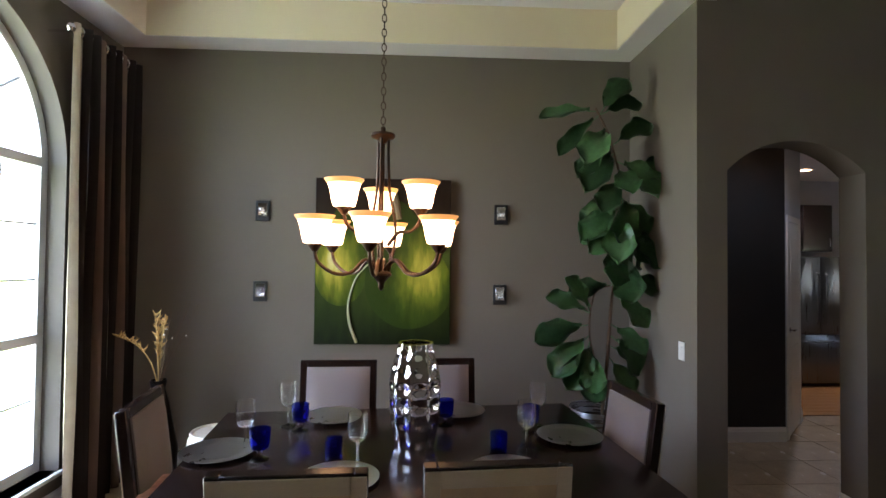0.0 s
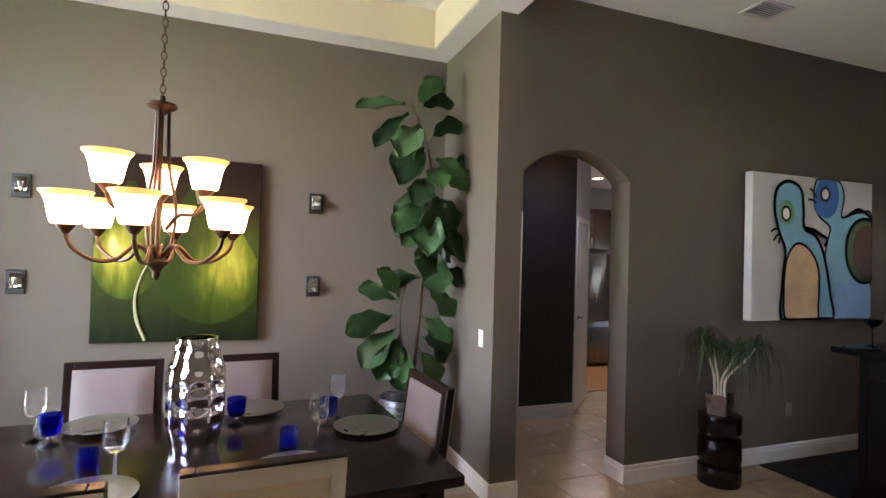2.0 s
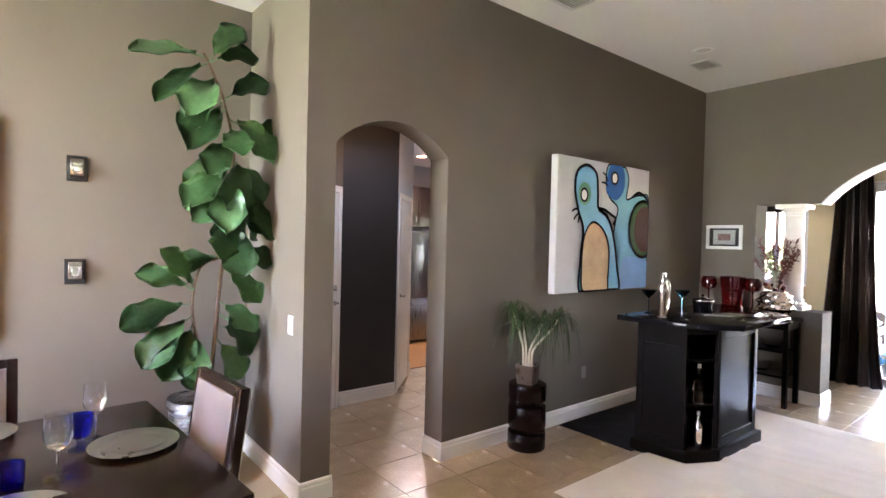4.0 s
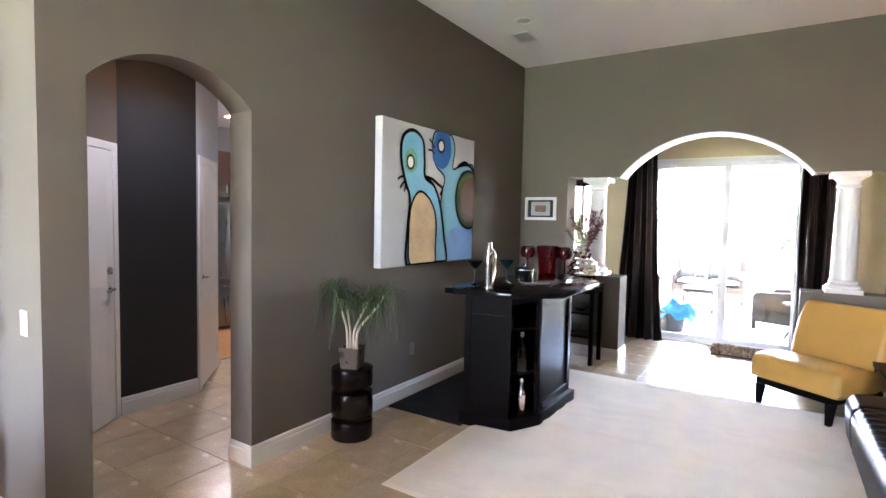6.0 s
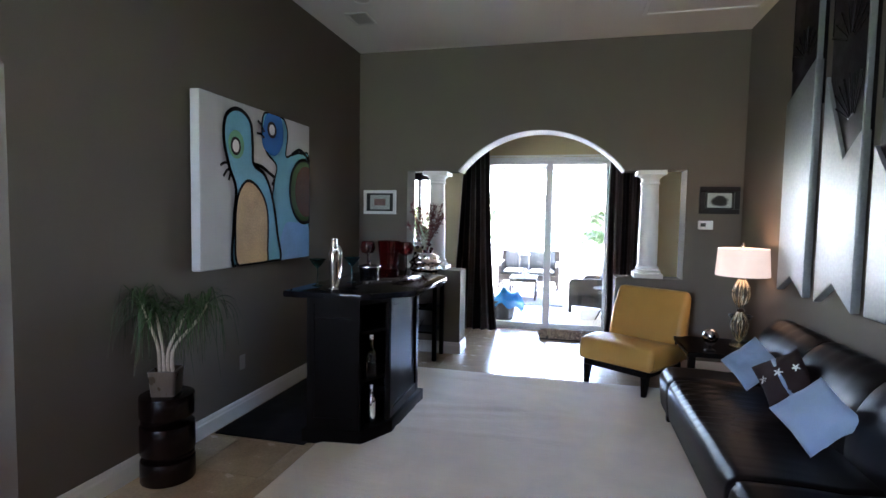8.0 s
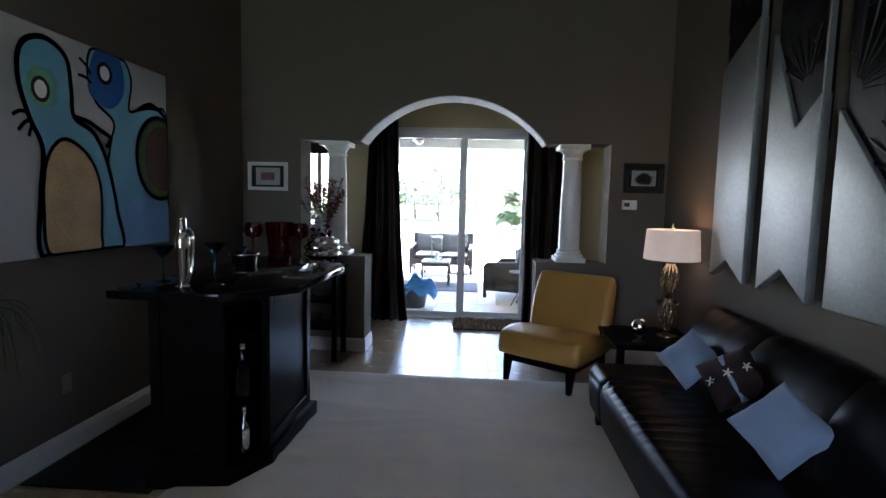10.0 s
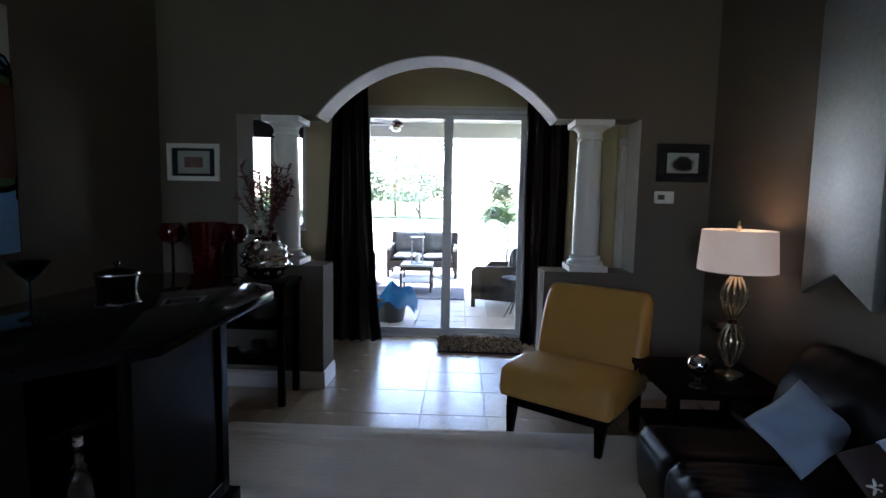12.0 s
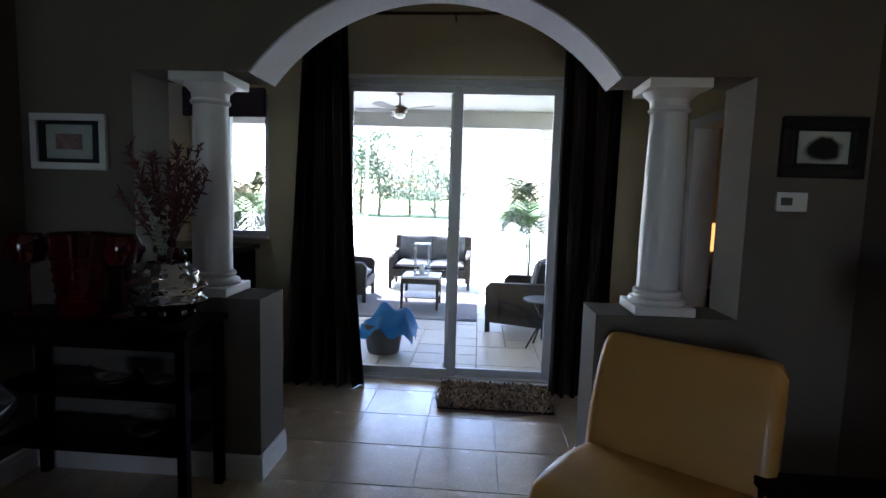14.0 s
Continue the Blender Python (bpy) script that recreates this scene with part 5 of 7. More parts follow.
# bar
def bar():
    b = thing("home_bar", (-0.03, 0.012, 0), "black lacquered home bar with a polished black top", "bar")
    part("plinth", prism([(6.64, 4.36), (6.70, 3.945), (6.97, 3.81), (7.71, 3.79), (7.71, 4.36)], "z", 0, 0.10, bevel=0.004), BLACKWOOD, b)
    side = prism([(6.665, 4.33), (6.722, 3.965), (6.752, 3.965), (6.695, 4.33)], "z", 0.10, 1.06)
    part("side_panel", side, BLACKWOOD, b)
    # raised frame and panel on the west side
    d = Vector((0.057, -0.365, 0)).normalized()
    n = Vector((-0.988, -0.155, 0))
    o = Vector((6.665, 4.33, 0))

    def slab(a, c, z0, z1, t, name):
        q0, q1 = o + d * a, o + d * c
        part(name, prism([(q0.x, q0.y), (q1.x, q1.y), (q1.x + n.x * t, q1.y + n.y * t), (q0.x + n.x * t, q0.y + n.y * t)], "z", z0, z1), BLACKWOOD, b)
    slab(0.0, 0.05, 0.1, 1.06, 0.012, "stile")
    slab(0.32, 0.369, 0.1, 1.06, 0.012, "stile")
    slab(0.05, 0.32, 0.98, 1.06, 0.012, "rail")
    slab(0.05, 0.32, 0.1, 0.18, 0.012, "rail")
    slab(0.05, 0.32, 0.86, 0.88, 0.012, "rail")
    # south front: frame round a flat panel
    part("front_panel", box(6.985, 7.68, 3.85, 3.875, 0.10, 1.06), BLACKWOOD, b)
    part("stile", box(6.98, 7.04, 3.832, 3.85, 0.10, 1.06, 0.003), BLACKWOOD, b)
    part("stile", box(7.62, 7.685, 3.832, 3.85, 0.10, 1.06, 0.003), BLACKWOOD, b)
    part("rail", box(7.04, 7.62, 3.832, 3.85, 0.93, 1.06, 0.003), BLACKWOOD, b)
    part("rail", box(7.04, 7.62, 3.832, 3.85, 0.10, 0.17, 0.003), BLACKWOOD, b)
    part("side_panel", box(7.65, 7.685, 3.875, 4.33, 0.10, 1.06), BLACKWOOD, b)
    part("back_panel", box(6.72, 7.65, 4.31, 4.33, 0.10, 1.06), BLACKWOOD, b)
    # open corner with shelves
    for z in (0.42, 0.76):
        part("shelf", prism([(6.745, 3.975), (6.975, 3.86), (7.2, 3.88), (7.2, 4.2), (6.72, 4.2)], "z", z, z + 0.02), BLACKWOOD, b)
    part("back_board", prism([(6.715, 4.2), (7.2, 4.2), (7.2, 4.22), (6.715, 4.22)], "z", 0.1, 1.06), BLACKWOOD, b)
    part("corner_post", prism([(6.965, 3.84), (6.985, 3.832), (6.985, 3.87), (6.965, 3.87)], "z", 0.1, 1.06), BLACKWOOD, b)
    part("rail", prism([(6.722, 3.965), (6.978, 3.838), (6.985, 3.852), (6.73, 3.98)], "z", 0.97, 1.06), BLACKWOOD, b)
    top = [(6.40, 4.36), (6.39, 4.26), (6.415, 3.83), (6.70, 3.56), (7.53, 3.55), (7.67, 3.61), (7.94, 4.0), (7.94, 4.36)]
    part("bar_top", prism(top, "z", 1.06, 1.10, bevel=0.006), BLACKTOP, b)


bar()


def bottle(x, y, z, m, label, s=1.0):
    t = thing("bottle", (x, y, z), label, "bottle")
    part("body", lathe([(r * s, h * s) for r, h in ((0, 0), (0.036, 0), (0.038, 0.01), (0.038, 0.16), (0.03, 0.19), (0.014, 0.21), (0.013, 0.27), (0, 0.27))], 20), m, t)
    part("cap", lathe([(0, 0.272 * s), (0.015 * s, 0.272 * s), (0.015 * s, 0.30 * s), (0, 0.30 * s)], 14), STEEL, t)


bottle(6.84, 3.95, 0.44, CLEAR, "clear glass bottle on the bar's open shelf")
bottle(6.87, 3.96, 0.10, CHROME, "silver bottle at the bottom of the open shelf", 0.9)

BT = 1.10
sh = thing("cocktail_shaker", (6.52, 4.09, BT), "tall polished steel cocktail shaker with curved handle", "shaker")
part("body", lathe([(0, 0), (0.034, 0), (0.035, 0.006), (0.026, 0.014), (0.025, 0.03), (0.034, 0.18), (0.035, 0.225), (0.032, 0.245), (0.022, 0.265), (0, 0.265)], 28), CHROME, sh)
part("cap", lathe([(0, 0.267), (0.024, 0.267), (0.023, 0.285), (0.02, 0.29), (0.02, 0.325), (0.017, 0.335), (0, 0.337)], 20), CHROME, sh)
part("handle", tube(smoothline([(0.012, -0.022, 0.285), (0.021, -0.036, 0.265), (0.023, -0.042, 0.21), (0.019, -0.034, 0.08), (0.010, -0.022, 0.025)], 6), 0.006, 8), CHROME, sh)
for x, y in ((6.66, 4.28), (6.90, 4.13)):
    mg = thing("martini_glass", (x, y, BT), "teal martini glass on a dark stem", "glass", "martini glasses")
    part("foot", lathe([(0, 0), (0.038, 0), (0.036, 0.004), (0.005, 0.012), (0.004, 0.12), (0, 0.12)], 20), TEAL, mg)
    part("bowl", shell([(0.004, 0.12), (0.03, 0.145), (0.06, 0.185)], 0.0018, 28), TEAL, mg)
ib = thing("ice_bucket", (7.45, 4.22, BT), "small black lidded ice bucket with steel knob", "bucket")
part("body", lathe([(0, 0), (0.075, 0), (0.085, 0.06), (0.085, 0.065), (0, 0.065)], 28), BLACKTOP, ib)
part("lid", lathe([(0, 0.066), (0.09, 0.066), (0.088, 0.073), (0.03, 0.088), (0.006, 0.092), (0.006, 0.10), (0.014, 0.106), (0.014, 0.116), (0, 0.12)], 28), BLACKTOP, ib)
part("lid_band", lathe([(0.0905, 0.064), (0.093, 0.064), (0.093, 0.070), (0.0905, 0.070), (0.0905, 0.064)], 28), STEEL, ib)


def console():
    c = thing("console_table", (0, 0, 0), "black console table with shelf below", "table")
    part("top", box(8.85, 9.235, 3.98, 5.02, 0.87, 0.905, 0.005), BLACKWOOD, c)
    for x in (8.86, 9.18):
        for y in (4.0, 4.96):
            part("leg", box(x, x + 0.045, y, y + 0.045, 0, 0.87, 0.003), BLACKWOOD, c)
    part("apron", box(8.865, 8.885, 4.045, 4.96, 0.80, 0.87), BLACKWOOD, c)
    part("apron", box(8.905, 9.18, 4.005, 4.025, 0.80, 0.87), BLACKWOOD, c)
    part("shelf", box(8.87, 9.22, 4.045, 4.96, 0.30, 0.325, 0.003), BLACKWOOD, c)
    part("shelf", box(8.87, 9.22, 4.045, 4.96, 0.56, 0.585, 0.003), BLACKWOOD, c)


console()
for y, z in ((4.2, 0.585), (4.45, 0.585), (4.3, 0.325)):
    gb = thing("glass_bowl", (9.03, y, z), "clear glass bowl on the console shelf", "bowl", "glass bowls")
    part("bowl", shell([(0.04, 0), (0.08, 0.03), (0.11, 0.09)], 0.004, 28), CLEAR, gb)

CT = 0.905
ru = thing("red_urn", (9.05, 4.62, CT), "ruby red ribbed ice urn", "vase")
part("body", shell([(0.09, 0), (0.10, 0.02), (0.118, 0.25), (0.13, 0.38), (0.135, 0.40)], 0.008, 36), REDGLASS, ru)
for z in (0.08, 0.13, 0.18, 0.23, 0.28):
    rr = 0.102 + 0.07 * z
    part("rib", tube([(rr * math.cos(a), rr * math.sin(a), z) for a in [2 * math.pi * k / 36 for k in range(37)]], 0.006, 6), REDGLASS, ru)
for x, y, s in ((9.02, 4.87, 1.0), (9.07, 4.42, 1.0)):
    g = thing("red_goblet", (x, y, CT), "large ruby red balloon goblet", "goblet", "red goblets")
    part("foot", lathe([(0, 0), (0.06, 0), (0.056, 0.006), (0.012, 0.02), (0.01, 0.22), (0.014, 0.235), (0, 0.235)], 24), REDGLASS, g)
    part("bowl", shell([(0.014, 0.235), (0.07, 0.26), (0.09, 0.315), (0.078, 0.37), (0.066, 0.39)], 0.003, 30), REDGLASS, g)


def twig_vase():
    v = dimple_vase("twig_vase", (9.03, 4.18, CT), "round mirrored dimpled vase with dark red twigs", [(0.085, 0), (0.150, 0.10), (0.152, 0.17), (0.095, 0.265)], 4, 9, -0.03)
    v.scale = (0.95, 1.12, 1.05)
    rnd = random.Random(21)
    for k in range(26):
        a = rnd.uniform(0, 6.28)
        r, h = rnd.uniform(0.05, 0.17), rnd.uniform(0.33, 0.60)
        ca, sa = math.cos(a) * 0.5, math.sin(a)
        line = smoothline([(0, 0, 0.07), (r * 0.3 * ca, r * 0.3 * sa, 0.2 + h * 0.4), (r * ca, r * sa, 0.2 + h * 0.8), (r * 1.2 * ca, r * 1.25 * sa, 0.2 + h)], 4)
        bm = tube(line, 0.004, 5, taper=0.0015)
        for q in line[5:]:
            for s in range(3):
                e = q + Vector((rnd.uniform(-0.035, 0.02), rnd.uniform(-0.04, 0.04), rnd.uniform(-0.01, 0.05)))
                tube([q, (q + e) / 2 + Vector((0, 0, 0.004)), e], 0.0055, 4, bm, taper=0.0015)
        part("twig", bm, TWIG, v)
    # pale leafy sprigs among the twigs
    for k in range(9):
        a, r, h = rnd.uniform(0, 6.28), rnd.uniform(0.02, 0.09), rnd.uniform(0.38, 0.56)
        line = smoothline([(0, 0, 0.2), (r * 0.5 * math.cos(a), r * 0.5 * math.sin(a), h * 0.75), (r * math.cos(a), r * math.sin(a), h)], 4)
        bm = tube(line, 0.002, 4)
        for q in line[3:]:
            for j in range(4):
                d = Vector((rnd.uniform(-1, 1), rnd.uniform(-1, 1), rnd.uniform(-0.2, 0.9))).normalized()
                e = d.cross(Vector((0.3, 0.2, 1))).normalized() * 0.009
                m_ = q + d * 0.018
                bm.faces.new([bm.verts.new(w) for w in (q, m_ + e, q + d * 0.034, m_ - e)])
        part("sprig", bm, SPRIG, v, "pale grey-green leafy sprig", smooth=None)
    for k in range(7):
        a, r = rnd.uniform(0, 6.28), rnd.uniform(0.02, 0.1)
        part("berry", lathe([(0, -0.022), (0.016, -0.015), (0.022, 0), (0.016, 0.015), (0, 0.022)], 12), REDGLASS, v, m=pose(r * math.cos(a), r * math.sin(a), rnd.uniform(0.28, 0.38)))


twig_vase()


# framed pictures, thermostat
def framed(name, y0, y1, z0, z1, frame_mat, mat_mat, art, border, label, line=None):
    f = thing(name, (XE, (y0 + y1) / 2, (z0 + z1) / 2), label, "picture")
    w, h = (y1 - y0) / 2, (z1 - z0) / 2
    for a0, a1, b0, b1 in ((-w, w, h - border, h), (-w, w, -h, -h + border), (-w, -w + border, -h + border, h - border), (w - border, w, -h + border, h - border)):
        part("frame_side", box(-0.028, -0.001, a0, a1, b0, b1, 0.003), frame_mat, f)
    part("mount", box(-0.010, -0.004, -w + border, w - border, -h + border, h - border), mat_mat, f)
    k = 0.62 if line else 0.82
    iw, ih = (w - border) * k, (h - border) * k
    if line:
        part("inner_mount", box(-0.013, -0.0105, -iw - 0.02, iw + 0.02, -ih - 0.02, ih + 0.02), PAPER, f)
        iw, ih = iw * 0.68, ih * 0.6
    part("print", box(-0.0165, -0.0135, -iw, iw, -ih, ih), art, f)
    p = part("glazing", box(-0.021, -0.019, -w + border, w - border, -h + border, h - border), PANE, f)


framed("framed_print", 4.609, 5.014, 1.612, 1.893, WHITEFR, BLACKFR, PRINT, 0.035, "small framed print with black mount and white frame", line=True)
framed("framed_photograph", 0.953, 1.327, 1.667, 1.945, BLACKFR, BLACKFR, PHOTO, 0.05, "black framed grey photograph of trees")
th = thing("thermostat", (XE, 1.26, 1.552), "white wall thermostat with small display", "thermostat")
part("housing", box(-0.024, -0.001, -0.07, 0.07, -0.045, 0.045, 0.005, seg=2), PLASTIC, th)
part("display", box(-0.026, -0.0245, 0.0, 0.05, -0.016, 0.02), SCREEN, th)
for dy, dz in ((-0.02, 0.01), (-0.045, 0.01), (-0.02, -0.012), (-0.045, -0.012)):
    part("button", box(-0.0262, -0.0245, dy - 0.008, dy + 0.008, dz - 0.006, dz + 0.006, 0.001), PLASTIC, th)


def column(y, label):
    c = thing("column", (9.407, y, KNEE), label, "column", "niche columns")
    c.scale = (0.97, 0.97, 1.043)
    part("plinth", box(-0.15, 0.15, -0.15, 0.15, 0.0, 0.045, 0.004), TRIM, c)
    part("base", lathe([(0, 0.045), (0.14, 0.045), (0.146, 0.058), (0.14, 0.072), (0.122, 0.078), (0.117, 0.088), (0.124, 0.096), (0.122, 0.108), (0.108, 0.118), (0, 0.118)], 40), TRIM, c)
    part("shaft", lathe([(0, 0.118), (0.105, 0.118), (0.104, 0.4), (0.098, 0.7), (0.090, 0.955), (0, 0.955)], 40), TRIM, c)
    part("capital", lathe([(0, 0.955), (0.092, 0.955), (0.104, 0.965), (0.104, 0.975), (0.095, 0.982), (0.098, 1.015), (0.115, 1.03), (0.135, 1.052), (0, 1.052)], 40), TRIM, c)
    part("abacus", box(-0.15, 0.15, -0.15, 0.15, 1.052, 1.098, 0.004), TRIM, c)


column(4.15, "white turned half-height column on a knee wall")
column(1.785, "white turned half-height column on a knee wall")


# yellow slipper chair
def slipper_chair():
    m = Matrix.Translation((8.72, 1.965, 0)) @ Matrix.Rotation(math.atan2(0.57, -0.82) - math.pi / 2, 4, "Z")
    c = thing("slipper_chair", m, "mustard yellow leather slipper chair on black legs", "chair")
    # +y is the front

    def padded(outline, half, r, drop=0.0, n=26):
        pr = [Vector((q.x, q.y)) for q in smoothline([(u, v, 0) for u, v in outline], 4, True)]
        m_ = len(pr)
        cen = sum(pr, Vector((0, 0))) / m_
        nor = []
        for k in range(m_):
            d = pr[(k + 1) % m_] - pr[k - 1]
            q = Vector((d.y, -d.x)).normalized()
            nor.append(q if q.dot(pr[k] - cen) > 0 else -q)
        bm = bmesh.new()
        rows = []
        for i in range(n + 1):
            t = i / n
            x = half * math.sin((t - 0.5) * math.pi * 0.999) if n < 8 else half * (2 * t - 1)
            e = max(half - abs(x), 0)
            inset = r * (1 - math.sqrt(max(1 - (1 - min(e / r, 1)) ** 2, 0)))
            low = drop * max(0, 1 - e / 0.07) ** 2
            top = max(q.y for q in pr)
            row = []
            for k in range(m_):
                q = pr[k] - nor[k] * inset
                f = max(0, (q.y - (top - 0.25)) / 0.25)
                row.append(bm.verts.new((x, q.x, q.y - low * f)))
            rows.append(row)
        for p, q in zip(rows, rows[1:]):
            for k in range(m_):
                bm.faces.new((p[k], p[(k + 1) % m_], q[(k + 1) % m_], q[k]))
        bm.faces.new(rows[0])
        bm.faces.new(rows[-1])
        return bm
    part("seat", padded([(0.35, 0.24), (0.385, 0.30), (0.375, 0.40), (0.32, 0.448), (0.10, 0.458), (-0.14, 0.42), (-0.24, 0.40), (-0.25, 0.25), (0.0, 0.238)], 0.38, 0.035), YELLOW, c, smooth=60)
    part("backrest", padded([(-0.15, 0.26), (-0.155, 0.46), (-0.22, 0.70), (-0.30, 0.872), (-0.34, 0.906), (-0.38, 0.878), (-0.36, 0.66), (-0.33, 0.40), (-0.30, 0.25)], 0.38, 0.035, 0.03), YELLOW, c, smooth=60)
    part("base_frame", box(-0.325, 0.325, -0.31, 0.36, 0.185, 0.24, 0.004), BLACKWOOD, c)
    for x in (-0.325, 0.265):
        for y, k in ((0.30, 0.02), (-0.31, -0.04)):
            lg = bmesh.new()
            a = [lg.verts.new((x + sx * 0.06, y + sy * 0.06, 0.185)) for sx, sy in ((0, 0), (1, 0), (1, 1), (0, 1))]
            b = [lg.verts.new((x + 0.012 + sx * 0.036, y + 0.012 + k + sy * 0.036, 0)) for sx, sy in ((0, 0), (1, 0), (1, 1), (0, 1))]
            lg.faces.new(a)
            lg.faces.new(b)
            for i in range(4):
                lg.faces.new((a[i], a[(i + 1) % 4], b[(i + 1) % 4], b[i]))
            part("leg", lg, BLACKWOOD, c)


slipper_chair()


# leather sofa
def sofa():
    s = thing("leather_sofa", (0, 0, 0), "long armless black leather sofa with gathered seat", "sofa")
    x0, x1 = 5.58, 7.81

    def seat_section(a, b, pleats):
        bm = bmesh.new()
        prof = [(1.86, 0.14), (1.875, 0.30), (1.87, 0.375), (1.845, 0.415), (1.80, 0.435), (1.60, 0.44), (1.4, 0.43), (1.2, 0.42), (1.18, 0.14)]
        pr = smoothline([(p, q, 0) for p, q in prof], 3)
        n = max(int((b - a) / 0.012), 4) if pleats else 10
        rows = []
        for i in range(n + 1):
            x = a + (b - a) * i / n
            e = min(i, n - i) / n
            soft = 0.016 * (1 - min(e / 0.05, 1)) ** 2 if not pleats else 0.012 * (1 - min(e / 0.02, 1)) ** 2
            row = []
            for k, q in enumerate(pr):
                t = k / (len(pr) - 1)
                w = max(0, 1 - abs(t - 0.52) / 0.24)
                wave = pleats * w * min(max((x - 6.3) / 0.5, 0.12), 1) * (0.004 * math.sin(x * 62 + 2.4 * math.sin(k * 0.5 + x * 3)) + 0.002 * math.sin(x * 127 + k))
                row.append(bm.verts.new((x, q.x - soft * 0.7 * (t < 0.4) + wave * 0.5, q.y - soft * (0.15 < t < 0.9) + wave)))
            rows.append(row)
        for p, q in zip(rows, rows[1:]):
            for k in range(len(pr) - 1):
                bm.faces.new((p[k], p[k + 1], q[k + 1], q[k]))
            bm.faces.new((p[-1], p[0], q[0], q[-1]))
        bm.faces.new(rows[0])
        bm.faces.new(rows[-1])
        return bm
    part("seat", seat_section(x0, 5.955, 0), LEATHER, s, smooth=55)
    part("seat", seat_section(5.955, 7.44, 1), LEATHER, s, "gathered leather seat", smooth=55)
    part("seat", seat_section(7.44, x1, 0), LEATHER, s, smooth=55)

    def back_section(a, b):
        prof = [(1.25, 0.37), (1.262, 0.46), (1.25, 0.58), (1.21, 0.70), (1.145, 0.80), (1.07, 0.862), (1.01, 0.868), (0.965, 0.82), (0.955, 0.6), (0.98, 0.3)]
        pr = smoothline([(p, q, 0) for p, q in prof], 3)
        bm = bmesh.new()
        n, rows = 14, []
        for i in range(n + 1):
            e = min(i, n - i) / n
            k = 0.965 if i in (0, n) else 0.995 if i in (1, n - 1) else 1.0
            rows.append([bm.verts.new((a + (b - a) * i / n, 1.08 + (q.x - 1.08) * k, 0.55 + (q.y - 0.55) * k + 0.003 * math.sin(i * 2.1 + q.y * 9))) for q in pr])
        for p, q in zip(rows, rows[1:]):
            for k in range(len(pr)):
                bm.faces.new((p[k], p[(k + 1) % len(pr)], q[(k + 1) % len(pr)], q[k]))
        bm.faces.new(rows[0])
        bm.faces.new(rows[-1])
        return bm
    for a, b in ((x0, 6.32), (6.32, 7.05), (7.05, 7.78)):
        part("backrest", back_section(a, b), LEATHER, s, smooth=60)
    part("base_frame", box(x0 + 0.03, x1 - 0.03, 1.0, 1.82, 0.11, 0.15), BLACKWOOD, s)
    for x in (x0 + 0.05, x1 - 0.1):
        for y in (1.02, 1.76):
            part("leg", box(x, x + 0.06, y, y + 0.06, 0, 0.13, 0.004), BLACKWOOD, s)


sofa()


def pillow(name, at, size, m, label, spin, tilt, yaw, deco=False):
    p = thing(name, Matrix.Translation(at) @ Matrix.Rotation(radians(yaw), 4, "Z") @ Matrix.Rotation(radians(tilt), 4, "X") @ Matrix.Rotation(radians(spin), 4, "Y"), label, "pillow", "sofa pillows")
    c = cushion(size, size, 0.035, 0.055, 22, pinch=0.07)
    for v in c.verts:
        v.co.z += 0.012 * noise.noise(v.co * 13 + Vector(at)) + 0.005 * noise.noise(v.co * 34 + Vector(at))
    c.transform(Matrix.Rotation(radians(90), 4, "X") @ Matrix.Translation((0, 0, -0.0175)))
    part("cover", c, m, p, smooth=80)
    if deco:
        band = cushion(size * 0.96, size * 0.13, 0.04, 0.055, 14)
        band.transform(Matrix.Translation((0, -0.003, 0)) @ Matrix.Rotation(radians(90), 4, "X") @ Matrix.Translation((0, 0, -0.02)))
        part("blue_band", band, BLUEFAB, p, "pale blue cloth band", smooth=80)
        for z in (-0.095, 0.0, 0.095):
            knot = lathe([(0, -0.004), (0.007, -0.004), (0.008, 0.003), (0, 0.006)], 10)
            for k in range(5):
                a = 2 * math.pi * k / 5 + z * 9
                tube([(0.005 * math.cos(a), 0.005 * math.sin(a), 0.002), (0.016 * math.cos(a), 0.016 * math.sin(a), 0.006), (0.026 * math.cos(a), 0.026 * math.sin(a), 0.001)], 0.006, 6, knot, taper=0.003)
            part("cloth_flower", knot, WHITEPAINT, p, "white stitched cloth flower", m=pose(0.0, -0.078 + 2.2 * z * z, z, 90))
    else:
        for x, z in ((-0.07, 0.07), (0.07, 0.07), (0.07, -0.07), (-0.07, -0.07)):
            part("stitch_button", lathe([(0, -0.002), (0.005, -0.002), (0.005, 0.002), (0, 0.003)], 8), BLUEFAB, p, m=pose(x, -0.071, z, 90))


pillow("throw_pillow", (7.42, 1.34, 0.60), 0.29, BLUEFAB, "pale blue suede pillow leaning on the sofa back", 35, -35, 226)
pillow("throw_pillow", (6.93, 1.31, 0.645), 0.285, CHOCFAB, "chocolate pillow with a blue band and buttons", 48, -33, 222, True)
pillow("throw_pillow", (6.38, 1.36, 0.61), 0.30, BLUEFAB, "large pale blue suede pillow leaning on the sofa back", 37, -35, 228)


# end table, lamp and ornaments
et = thing("end_table", (8.38, 1.29, 0), "low black square end table", "table")
part("top", box(-0.33, 0.33, -0.33, 0.33, 0.46, 0.50, 0.005), BLACKWOOD, et)
part("shelf", box(-0.29, 0.29, -0.29, 0.29, 0.14, 0.165, 0.004), BLACKWOOD, et)
for x in (-0.32, 0.265):
    for y in (-0.32, 0.265):
        part("leg", box(x, x + 0.055, y, y + 0.055, 0, 0.46, 0.004), BLACKWOOD, et)


